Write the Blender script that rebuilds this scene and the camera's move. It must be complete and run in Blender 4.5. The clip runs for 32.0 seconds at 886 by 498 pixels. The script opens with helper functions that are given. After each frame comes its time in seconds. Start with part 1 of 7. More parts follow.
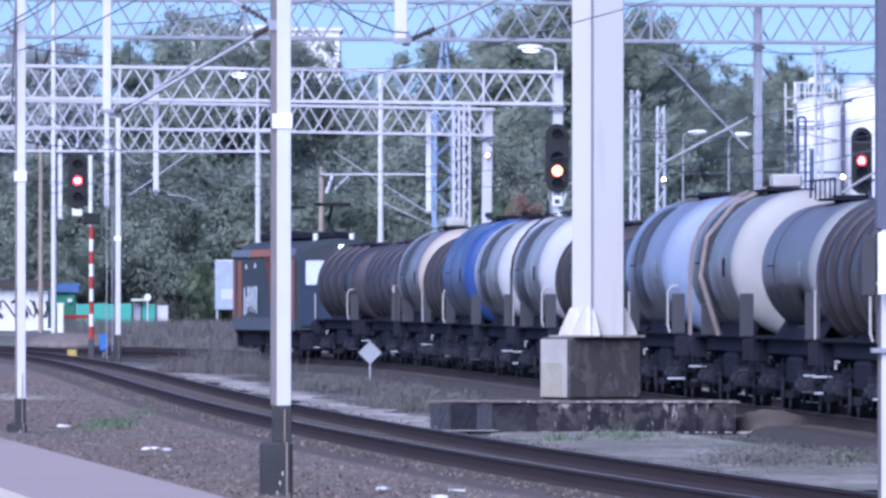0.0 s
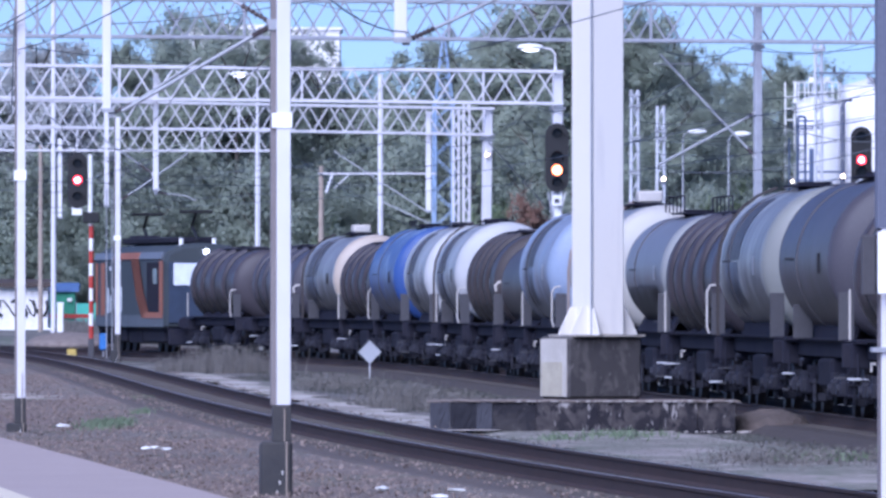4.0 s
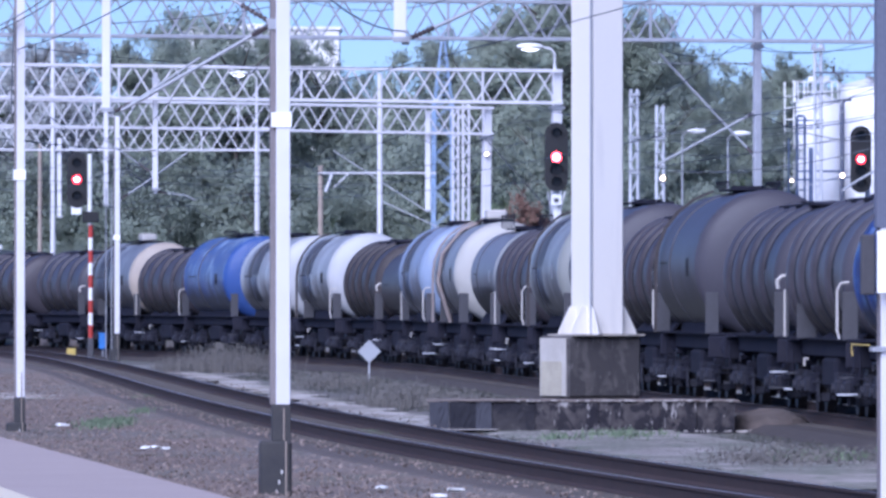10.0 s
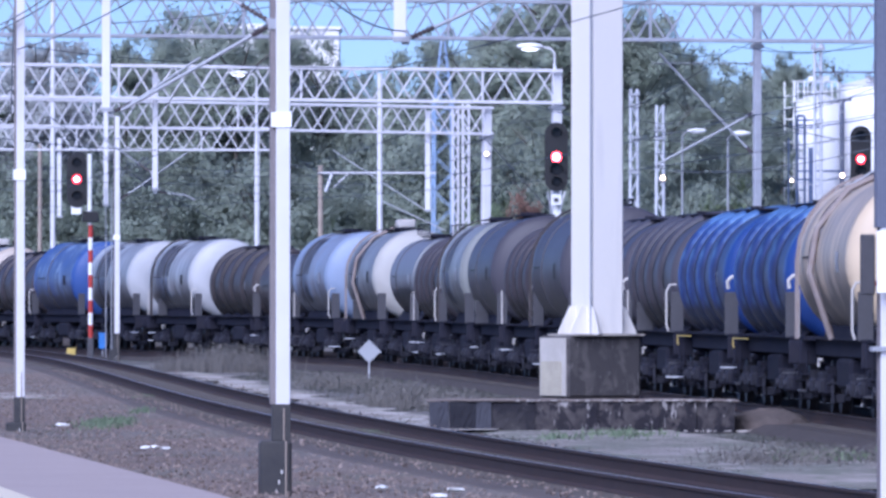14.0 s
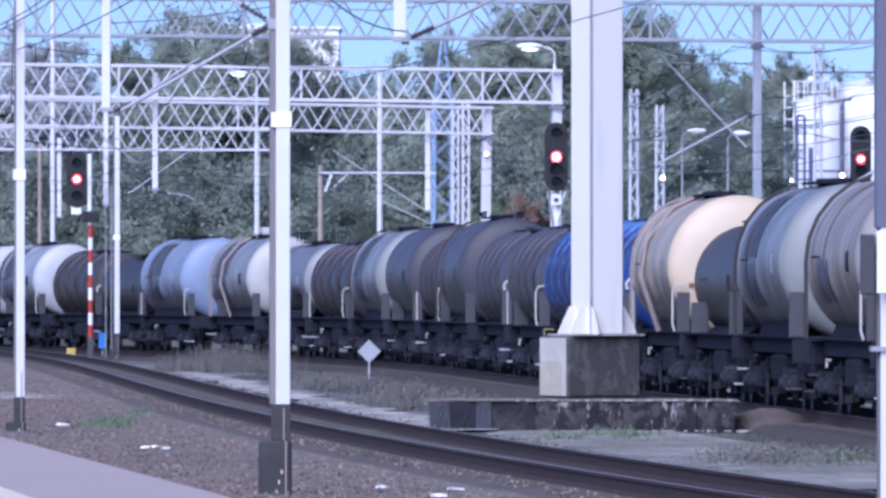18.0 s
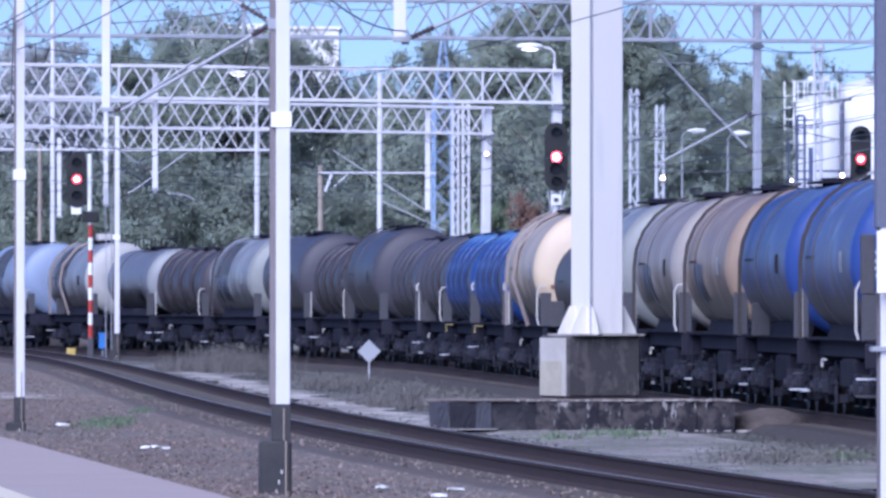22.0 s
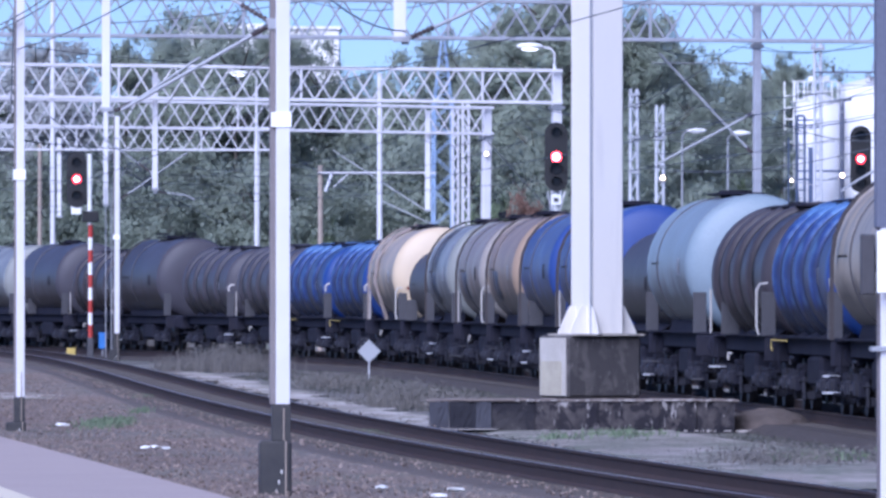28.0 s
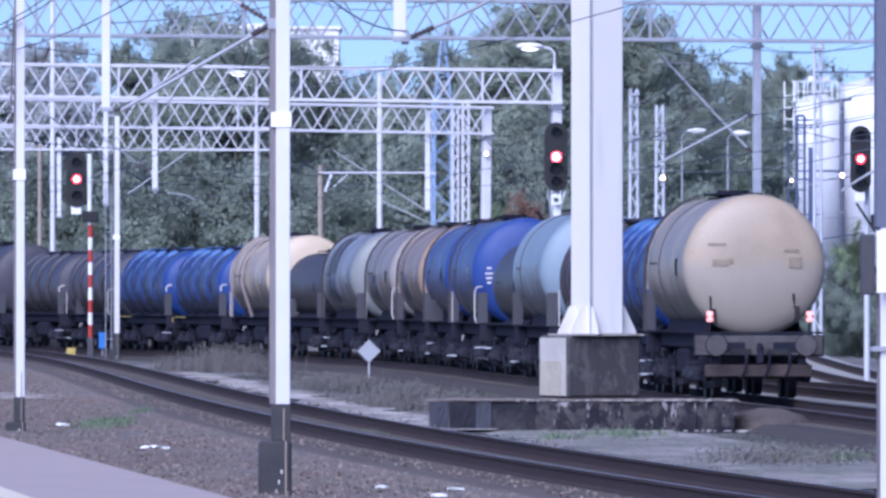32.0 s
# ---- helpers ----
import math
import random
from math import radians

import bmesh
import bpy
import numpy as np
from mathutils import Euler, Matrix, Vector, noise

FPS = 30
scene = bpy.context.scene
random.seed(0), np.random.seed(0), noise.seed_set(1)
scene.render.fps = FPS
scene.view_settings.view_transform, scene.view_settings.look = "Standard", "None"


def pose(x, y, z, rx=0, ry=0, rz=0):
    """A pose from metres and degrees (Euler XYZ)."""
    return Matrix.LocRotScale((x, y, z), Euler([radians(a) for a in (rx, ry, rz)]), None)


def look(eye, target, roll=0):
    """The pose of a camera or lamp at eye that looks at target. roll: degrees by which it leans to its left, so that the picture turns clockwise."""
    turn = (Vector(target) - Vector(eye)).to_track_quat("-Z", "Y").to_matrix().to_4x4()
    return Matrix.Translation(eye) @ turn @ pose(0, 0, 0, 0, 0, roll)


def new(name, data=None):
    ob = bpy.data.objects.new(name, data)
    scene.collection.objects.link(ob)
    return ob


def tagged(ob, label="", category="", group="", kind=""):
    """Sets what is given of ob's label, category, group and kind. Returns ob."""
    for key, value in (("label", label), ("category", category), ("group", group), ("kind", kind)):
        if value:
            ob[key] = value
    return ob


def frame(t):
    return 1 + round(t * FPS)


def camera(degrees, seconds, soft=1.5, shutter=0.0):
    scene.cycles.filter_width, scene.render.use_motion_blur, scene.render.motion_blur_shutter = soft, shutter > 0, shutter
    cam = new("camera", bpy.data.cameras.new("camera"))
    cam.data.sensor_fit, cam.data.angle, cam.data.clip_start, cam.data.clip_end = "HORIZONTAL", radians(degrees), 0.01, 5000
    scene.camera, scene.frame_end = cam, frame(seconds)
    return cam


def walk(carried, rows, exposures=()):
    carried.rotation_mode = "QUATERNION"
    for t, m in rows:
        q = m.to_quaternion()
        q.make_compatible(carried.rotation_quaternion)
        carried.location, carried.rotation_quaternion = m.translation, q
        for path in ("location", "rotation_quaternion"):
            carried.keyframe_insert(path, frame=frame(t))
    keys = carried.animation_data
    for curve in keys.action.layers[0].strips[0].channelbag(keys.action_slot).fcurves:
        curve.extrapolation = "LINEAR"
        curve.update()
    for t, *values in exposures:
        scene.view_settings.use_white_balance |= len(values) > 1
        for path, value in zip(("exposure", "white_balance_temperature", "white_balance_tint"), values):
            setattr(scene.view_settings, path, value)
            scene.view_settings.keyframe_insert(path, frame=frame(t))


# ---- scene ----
cam = camera(4.49, 32.0, soft=2.9)
EYE = (0.0, 0.0, 2.05)
walk(cam, [
    (0.0, look(EYE, (-0.080, 1000, 6.225))),
    (3.5, look(EYE, (-0.060, 1000, 6.175))),
    (7.0, look(EYE, (-0.050, 1000, 6.160))),
    (9.0, look(EYE, (-0.020, 1000, 6.130))),
    (11.0, look(EYE, (-0.005, 1000, 6.110))),
    (20.0, look(EYE, (0.0, 1000, 6.100))),
    (32.0, look(EYE, (0.010, 1000, 6.090))),
], exposures=[(0, 0.70, 5085, 21), (32, 0.70, 5085, 21)])

# ---- light: clear dusk, soft glow of the low sun from behind the platform ----
world = bpy.data.worlds.new("dusk_sky")
scene.world = world
world.use_nodes = True
wn, wl = world.node_tree.nodes, world.node_tree.links
sky = wn.new("ShaderNodeTexSky")
sky.sky_type = "NISHITA"
sky.sun_disc = False
sky.sun_elevation = radians(40)
sky.sun_rotation = radians(215)
sky.air_density, sky.dust_density, sky.ozone_density = 0.7, 0.0, 6.0
tint = wn.new("ShaderNodeMix")
tint.data_type, tint.blend_type = "RGBA", "MULTIPLY"
tint.inputs[0].default_value = 1.0
tint.inputs[7].default_value = (0.84, 0.87, 1.0, 1)
wl.new(sky.outputs[0], tint.inputs[6])
wl.new(tint.outputs[2], wn["Background"].inputs[0])
wn["Background"].inputs[1].default_value = 0.067
sun = new("sun", bpy.data.lights.new("sun", "SUN"))
sun.data.energy, sun.data.angle, sun.data.color = 3.75, radians(55), (1.0, 0.94, 0.895)
sun.matrix_world = look((-43, -92, 85), (0, 0, 0))


# ---- materials ----
def material(name, colour, rough=0.7, metal=0.0, colour2=None, scale=3.0, amount=0.6, grain=40.0, bump=0.15, streak=None, spec=0.35, fleck=0.18):
    """A surface with stains at one size and grain at another; streak: a third colour in vertical runs."""
    m = bpy.data.materials.new(name)
    m.use_nodes = True
    n, l = m.node_tree.nodes, m.node_tree.links
    b = n["Principled BSDF"]
    tc = n.new("ShaderNodeTexCoord")
    big = n.new("ShaderNodeTexNoise")
    big.inputs["Scale"].default_value, big.inputs["Detail"].default_value = scale, 5
    fine = n.new("ShaderNodeTexNoise")
    fine.inputs["Scale"].default_value, fine.inputs["Detail"].default_value = grain, 3
    l.new(tc.outputs["Object"], big.inputs["Vector"])
    l.new(tc.outputs["Object"], fine.inputs["Vector"])
    ramp = n.new("ShaderNodeValToRGB")
    ramp.color_ramp.elements[0].position, ramp.color_ramp.elements[1].position = 0.5 - 0.25, 0.5 + 0.25
    ramp.color_ramp.elements[0].color = (0, 0, 0, 1)
    l.new(big.outputs["Fac"], ramp.inputs[0])
    c2 = colour2 or tuple(c * 0.6 for c in colour)
    mix = n.new("ShaderNodeMix")
    mix.data_type = "RGBA"
    mix.inputs[6].default_value, mix.inputs[7].default_value = (*colour, 1), (*[a + (c - a) * amount for a, c in zip(colour, c2)], 1)
    l.new(ramp.outputs[0], mix.inputs[0])
    out = mix.outputs[2]
    if streak:
        mp = n.new("ShaderNodeMapping")
        mp.inputs["Scale"].default_value = (2.6, 2.6, 0.22)
        run = n.new("ShaderNodeTexNoise")
        run.inputs["Scale"].default_value, run.inputs["Detail"].default_value = 1.6, 6
        l.new(tc.outputs["Object"], mp.inputs[0])
        l.new(mp.outputs[0], run.inputs["Vector"])
        r2 = n.new("ShaderNodeValToRGB")
        r2.color_ramp.elements[0].position, r2.color_ramp.elements[1].position = 0.56, 0.70
        r2.color_ramp.elements[0].color = (0, 0, 0, 1)
        l.new(run.outputs["Fac"], r2.inputs[0])
        m2 = n.new("ShaderNodeMix")
        m2.data_type = "RGBA"
        m2.inputs[7].default_value = (*streak, 1)
        l.new(r2.outputs[0], m2.inputs[0])
        l.new(out, m2.inputs[6])
        out = m2.outputs[2]
    vary = n.new("ShaderNodeHueSaturation")
    gain = n.new("ShaderNodeMapRange")
    gain.inputs[3].default_value, gain.inputs[4].default_value = 1 - fleck, 1 + fleck
    l.new(fine.outputs["Fac"], gain.inputs[0])
    l.new(gain.outputs[0], vary.inputs["Value"])
    l.new(out, vary.inputs["Color"])
    l.new(vary.outputs[0], b.inputs["Base Color"])
    b.inputs["Roughness"].default_value, b.inputs["Metallic"].default_value = rough, metal
    b.inputs["Specular IOR Level"].default_value = spec
    bp = n.new("ShaderNodeBump")
    bp.inputs["Strength"].default_value, bp.inputs["Distance"].default_value = bump, 0.02
    l.new(fine.outputs["Fac"], bp.inputs["Height"])
    l.new(bp.outputs[0], b.inputs["Normal"])
    return m


def glow(name, colour, power):
    m = bpy.data.materials.new(name)
    m.use_nodes = True
    b = m.node_tree.nodes["Principled BSDF"]
    b.inputs["Base Color"].default_value = (*colour, 1)
    b.inputs["Emission Color"].default_value = (*colour, 1)
    b.inputs["Emission Strength"].default_value = power
    return m


SOIL = [((0.112, 0.104, 0.099), None, 0), ((0.084, 0.088, 0.078), 0.25, 0.5), ((0.27, 0.248, 0.235), 0.11, 0.60), ((0.13, 0.155, 0.105), 0.35, 0.60), ((0.17, 0.155, 0.145), 1.7, 0.60), ((0.25, 0.225, 0.21), 3.4, 0.60)]
GRAVEL = [((0.195, 0.143, 0.118), None, 0), ((0.18, 0.158, 0.143), 0.16, 0.54), ((0.135, 0.122, 0.095), 0.45, 0.55), ((0.085, 0.072, 0.068), 8.0, 0.53), ((0.42, 0.36, 0.33), 11.0, 0.66)]


def ground_material(name="dry_ground", cols=SOIL, stretch=0.30, bump=0.7):
    """Patches of earth, grass, gravel and weeds, laid over one another."""
    m = bpy.data.materials.new(name)
    m.use_nodes = True
    n, l = m.node_tree.nodes, m.node_tree.links
    b = n["Principled BSDF"]
    tc = n.new("ShaderNodeTexCoord")
    last = None
    for col, sc, cut in cols:
        if last is None:
            rgb = n.new("ShaderNodeRGB")
            rgb.outputs[0].default_value = (*col, 1)
            last = rgb.outputs[0]
            continue
        mp = n.new("ShaderNodeMapping")
        mp.inputs["Scale"].default_value = (1.0, stretch, 1.0)
        mp.inputs["Location"].default_value = (sc * 31, sc * 77, 0)
        t = n.new("ShaderNodeTexNoise")
        t.inputs["Scale"].default_value, t.inputs["Detail"].default_value = sc, 8
        l.new(tc.outputs["Object"], mp.inputs[0])
        l.new(mp.outputs[0], t.inputs["Vector"])
        r = n.new("ShaderNodeValToRGB")
        r.color_ramp.elements[0].position, r.color_ramp.elements[1].position = cut - 0.06, cut + 0.08
        r.color_ramp.elements[0].color = (0, 0, 0, 1)
        l.new(t.outputs["Fac"], r.inputs[0])
        mx = n.new("ShaderNodeMix")
        mx.data_type = "RGBA"
        mx.inputs[7].default_value = (*col, 1)
        l.new(r.outputs[0], mx.inputs[0])
        l.new(last, mx.inputs[6])
        last = mx.outputs[2]
    l.new(last, b.inputs["Base Color"])
    b.inputs["Roughness"].default_value = 0.95
    fine = n.new("ShaderNodeTexNoise")
    fine.inputs["Scale"].default_value, fine.inputs["Detail"].default_value = 6, 8
    l.new(tc.outputs["Object"], fine.inputs["Vector"])
    bp = n.new("ShaderNodeBump")
    bp.inputs["Strength"].default_value, bp.inputs["Distance"].default_value = bump, 0.1
    l.new(fine.outputs["Fac"], bp.inputs["Height"])
    l.new(bp.outputs[0], b.inputs["Normal"])
    return m


def leaf_material(name, a, b_, thin=0.25, crown=0.0):
    m = bpy.data.materials.new(name)
    m.use_nodes = True
    n, l = m.node_tree.nodes, m.node_tree.links
    b = n["Principled BSDF"]
    geo = n.new("ShaderNodeNewGeometry")
    mx = n.new("ShaderNodeMix")
    mx.data_type = "RGBA"
    mx.inputs[6].default_value, mx.inputs[7].default_value = (*a, 1), (*b_, 1)
    l.new(geo.outputs["Random Per Island"], mx.inputs[0])
    l.new(mx.outputs[2], b.inputs["Base Color"])
    b.inputs["Roughness"].default_value = 0.7
    b.inputs["Specular IOR Level"].default_value = 0.2
    if crown:
        # leaves turn their light side outwards from the middle of the crown
        tc = n.new("ShaderNodeTexCoord")
        off = n.new("ShaderNodeVectorMath")
        off.operation = "SUBTRACT"
        off.inputs[1].default_value = (0, 0, crown)
        l.new(tc.outputs["Object"], off.inputs[0])
        vt = n.new("ShaderNodeVectorTransform")
        vt.vector_type, vt.convert_from, vt.convert_to = "NORMAL", "OBJECT", "WORLD"
        l.new(off.outputs[0], vt.inputs[0])
        un = n.new("ShaderNodeVectorMath")
        un.operation = "NORMALIZE"
        l.new(vt.outputs[0], un.inputs[0])
        ad = n.new("ShaderNodeVectorMath")
        ad.operation = "MULTIPLY_ADD"
        ad.inputs[1].default_value = (3.4, 3.4, 3.4)
        l.new(un.outputs[0], ad.inputs[0])
        l.new(geo.outputs["Normal"], ad.inputs[2])
        un2 = n.new("ShaderNodeVectorMath")
        un2.operation = "NORMALIZE"
        l.new(ad.outputs[0], un2.inputs[0])
        l.new(un2.outputs[0], b.inputs["Normal"])
    if thin:
        tr = n.new("ShaderNodeBsdfTranslucent")
        l.new(mx.outputs[2], tr.inputs[0])
        ms = n.new("ShaderNodeMixShader")
        ms.inputs[0].default_value = thin
        l.new(b.outputs[0], ms.inputs[1])
        l.new(tr.outputs[0], ms.inputs[2])
        l.new(ms.outputs[0], n["Material Output"].inputs[0])
    return m


def crusted_concrete(name, base, crust, lime, much):
    """Old concrete: blotches of black crust, and lime that has run down in ragged streaks."""
    m = material(name, base, 0.95, 0, crust, 3.2, 0.95, 28, 0.7)
    n, l = m.node_tree.nodes, m.node_tree.links
    b = n["Principled BSDF"]
    last = b.inputs["Base Color"].links[0].from_socket
    tc = n.new("ShaderNodeTexCoord")
    for scale, squash, cut, col in ((3.3, (1.0, 1.0, 0.55), 0.49, crust), (4.4, (1.6, 1.0, 0.45), 0.66 - 0.08 * much, lime), (9.0, (1.5, 1.0, 0.4), 0.66 - 0.06 * much, lime), (6.0, (1.0, 1.0, 0.8), 0.56, crust)):
        mp = n.new("ShaderNodeMapping")
        mp.inputs["Scale"].default_value, mp.inputs["Location"].default_value = squash, (scale * 3.7, scale, 0)
        t = n.new("ShaderNodeTexNoise")
        t.inputs["Scale"].default_value, t.inputs["Detail"].default_value, t.inputs["Distortion"].default_value = scale, 8, 0.6
        r = n.new("ShaderNodeMapRange")
        r.inputs[1].default_value, r.inputs[2].default_value = cut, cut + 0.07
        r.inputs[4].default_value = 0.85
        mx = n.new("ShaderNodeMix")
        mx.data_type = "RGBA"
        mx.inputs[7].default_value = (*col, 1)
        l.new(tc.outputs["Object"], mp.inputs[0])
        l.new(mp.outputs[0], t.inputs["Vector"])
        l.new(t.outputs["Fac"], r.inputs[0])
        l.new(r.outputs[0], mx.inputs[0])
        l.new(last, mx.inputs[6])
        last = mx.outputs[2]
    l.new(last, b.inputs["Base Color"])
    return m


M = {}
M["ground"] = ground_material()
M["gravel"] = ground_material("brown_gravel", GRAVEL, 0.45, 0.9)
M["track_bed"] = material("dark_brown_ballast", (0.115, 0.095, 0.088), 0.95, colour2=(0.070, 0.060, 0.057), scale=1.1, grain=22, bump=1.0)
M["ballast_grey"] = material("brown_grey_ballast", (0.060, 0.050, 0.048), 0.95, colour2=(0.038, 0.033, 0.034), scale=1.0, grain=22, bump=1.0)
M["pale_ballast"] = material("pale_grassy_ballast", (0.36, 0.34, 0.32), 0.95, 0, (0.22, 0.22, 0.19), 0.7, 0.9, 18, 0.8)
M["rail"] = material("rusty_rail", (0.046, 0.028, 0.025), 0.8, 0.0, (0.022, 0.016, 0.017), 2, bump=0.3)
M["rail_top"] = material("worn_rail_top", (0.34, 0.32, 0.32), 0.42, 0.6, (0.13, 0.10, 0.09), 1.5)
M["sleeper"] = material("weathered_sleeper", (0.105, 0.092, 0.086), 0.9, 0, (0.06, 0.053, 0.05), 2)
M["paving"] = material("platform_paving", (0.365, 0.305, 0.293), 0.85, 0, (0.31, 0.26, 0.252), 0.8, 0.7, 30, 0.2)
M["edge_paint"] = material("worn_yellowish_line", (0.62, 0.56, 0.44), 0.85, 0, (0.5, 0.44, 0.38), 3)
M["kerb"] = material("pale_kerb", (0.62, 0.60, 0.58), 0.85)
M["white_steel"] = material("pale_painted_steel", (0.66, 0.65, 0.67), 0.55, 0, (0.54, 0.53, 0.57), 1.5, 0.7, 6, 0.01, fleck=0.06)
# darker copy of the pale steel: shade of the top gantry in the colour
M["gantry_shade_grey"] = material("shade_grey_steel", (0.40, 0.41, 0.45), 0.6, 0.1, (0.30, 0.31, 0.35), 1.5, 0.8, 8, 0.02)
M["galv"] = material("galvanised_steel", (0.60, 0.61, 0.64), 0.5, 0.25, (0.48, 0.49, 0.53), 2, 0.7, 30, 0.08)
M["galv_dark"] = material("weathered_galvanised_steel", (0.36, 0.37, 0.40), 0.6, 0.2, (0.26, 0.27, 0.29), 2)
M["pipe_grey"] = material("dark_blue_grey_steel", (0.13, 0.14, 0.19), 0.7, 0, (0.09, 0.10, 0.14), 2)
M["pipe_blue"] = material("dark_blue_pipe", (0.08, 0.11, 0.20), 0.6)
M["blue_steel"] = material("faded_blue_painted_steel", (0.27, 0.39, 0.60), 0.6, 0, (0.36, 0.44, 0.58), 1.2, 0.9)
M["black_paint"] = material("black_tar_paint", (0.030, 0.030, 0.034), 0.6, 0, (0.07, 0.065, 0.06), 3)
M["black"] = material("black_metal", (0.018, 0.018, 0.02), 0.6)
M["patch"] = material("white_reflective_patch", (0.92, 0.92, 0.92), 0.5)
M["concrete"] = material("stained_concrete", (0.40, 0.37, 0.33), 0.9, 0, (0.20, 0.185, 0.17), 1.6, 0.9, 25, 0.4, (0.13, 0.12, 0.11))
M["rubble"] = material("brown_rubble", (0.22, 0.185, 0.165), 0.95, 0, (0.12, 0.10, 0.095), 3, 0.9, 20, 0.8)
M["limewash"] = material("limewashed_concrete", (0.50, 0.475, 0.44), 0.85, 0, (0.36, 0.33, 0.29), 2.2, 0.8, 25, 0.3)
M["damp"] = material("yellowed_limewash", (0.44, 0.405, 0.32), 0.9, 0, (0.30, 0.275, 0.22), 2.5, 0.8, 25, 0.3)
M["footing"] = crusted_concrete("mottled_dark_concrete", (0.105, 0.096, 0.093), (0.045, 0.042, 0.045), (0.20, 0.188, 0.182), 0.1)
M["concrete_pole"] = material("concrete_pole", (0.36, 0.30, 0.25), 0.9)
M["column"] = material("white_painted_column", (0.70, 0.665, 0.615), 0.5, 0, (0.66, 0.63, 0.585), 0.35, 0.8, 14, 0.0, (0.63, 0.60, 0.565), fleck=0.02)
M["wire"] = material("dark_wire", (0.10, 0.11, 0.13), 0.5, 0.4)
M["insulator"] = material("dark_grey_brown_insulator", (0.075, 0.060, 0.062), 0.3)
M["rust"] = material("rusty_tube", (0.22, 0.17, 0.15), 0.7, 0.1, (0.32, 0.30, 0.30), 4)
# weathered brown-grey, darkened further to carry the shade on the mast side
M["shaded_flange"] = material("shaded_weathered_steel", (0.17, 0.15, 0.15), 0.8, 0, (0.25, 0.225, 0.225), 3)
# grime colours of frame and bogie, with a blue haze tint mixed in
M["frame"] = material("grimy_underframe", (0.016, 0.017, 0.030), 0.9, 0, (0.028, 0.027, 0.036), 1.5, 0.9, 20, 0.4, spec=0.10)
M["bogie"] = material("black_grimy_bogie", (0.015, 0.016, 0.028), 0.9, 0, (0.028, 0.027, 0.034), 3, 0.9, 20, 0.5, spec=0.10)
M["worn_beam"] = material("worn_grey_beam", (0.095, 0.087, 0.09), 0.9, 0, (0.05, 0.042, 0.042), 3, 0.9, 25, 0.3)
M["wheel"] = material("steel_wheel", (0.026, 0.024, 0.028), 0.6, 0.2, spec=0.3)
M["oily"] = material("oily_grey_casting", (0.026, 0.026, 0.038), 0.65, 0.1, (0.013, 0.013, 0.021), 4, 0.9, 25, 0.4)
M["ladder"] = material("dark_grimy_ladder", (0.055, 0.047, 0.048), 0.8, 0, (0.03, 0.027, 0.03), 3)
M["strap"] = material("sooty_steel_strap", (0.050, 0.046, 0.052), 0.85, 0, (0.095, 0.088, 0.092), 2.2, 0.9, 20, 0.2)
M["board"] = material("grey_guard_plate", (0.072, 0.072, 0.082), 0.8, 0, (0.045, 0.042, 0.046), 2, 0.8, 20, 0.2)
M["cream_tube"] = material("pale_handrail", (0.52, 0.49, 0.46), 0.7)
M["yellow"] = material("faded_yellow_paint", (0.55, 0.42, 0.12), 0.7)
M["white"] = material("white_paint", (0.82, 0.82, 0.80), 0.6)
M["red"] = material("red_paint", (0.42, 0.05, 0.04), 0.6)
M["bin_blue"] = material("blue_plastic", (0.06, 0.20, 0.55), 0.5)
M["green_fence"] = material("green_sheet_fence", (0.07, 0.33, 0.255), 0.7, 0, (0.10, 0.39, 0.31), 0.8)
M["graffiti"] = material("whitewashed_wall", (0.75, 0.73, 0.72), 0.8)
M["dark_wood"] = material("dark_wood", (0.07, 0.055, 0.05), 0.8)
M["bark"] = material("grey_bark", (0.10, 0.085, 0.07), 0.95, 0, (0.06, 0.05, 0.045), 2, 0.8, 12, 0.8)
# tree leaves: the pale colours include the haze of the distance
M["leaf"] = leaf_material("haze_paled_foliage", (0.365, 0.42, 0.345), (0.415, 0.465, 0.385), 0.5, 6.0)
M["leaf_pale"] = leaf_material("pale_grey_foliage", (0.46, 0.48, 0.48), (0.56, 0.58, 0.58), 0.45, 6.0)
M["leaf_bright"] = leaf_material("fresh_green_foliage", (0.20, 0.26, 0.155), (0.34, 0.41, 0.24), 0.4, 2.0)
M["leaf_brown"] = leaf_material("brown_green_foliage", (0.18, 0.16, 0.13), (0.24, 0.215, 0.175), 0.15, 1.4)
# low shrubs: grey-green lightened by haze mixed into the leaf colour
M["leaf_low"] = leaf_material("haze_greyed_foliage", (0.295, 0.34, 0.28), (0.325, 0.37, 0.305), 0.5, 2.2)
M["leaf_russet"] = leaf_material("rust_brown_foliage", (0.20, 0.12, 0.095), (0.27, 0.17, 0.13), 0.3, 2.5)
M["grass"] = leaf_material("dry_grass", (0.092, 0.097, 0.085), (0.18, 0.17, 0.152), 0.5)
M["facade"] = material("white_plaster", (0.85, 0.83, 0.80), 0.8)
M["silo"] = material("white_silo_steel", (0.70, 0.70, 0.71), 0.45, 0, (0.60, 0.60, 0.63), 0.6, 0.6, 20, 0.05, (0.68, 0.66, 0.66))
M["glass"] = material("window_glass", (0.05, 0.06, 0.07), 0.08)
# sky reflection put into the windscreen colour; the engine lettering shares it
M["sky_glass"] = material("sky_toned_pale", (0.75, 0.80, 0.88), 0.12)
M["lens_dark"] = material("dark_lens", (0.02, 0.02, 0.022), 0.15)
M["lamp_red"] = glow("red_signal_light", (1.0, 0.05, 0.06), 3.2)
M["lamp_red_near"] = glow("bright_red_signal_light", (1.0, 0.07, 0.08), 7)
M["lamp_orange"] = glow("orange_signal_light", (1.0, 0.20, 0.06), 7)
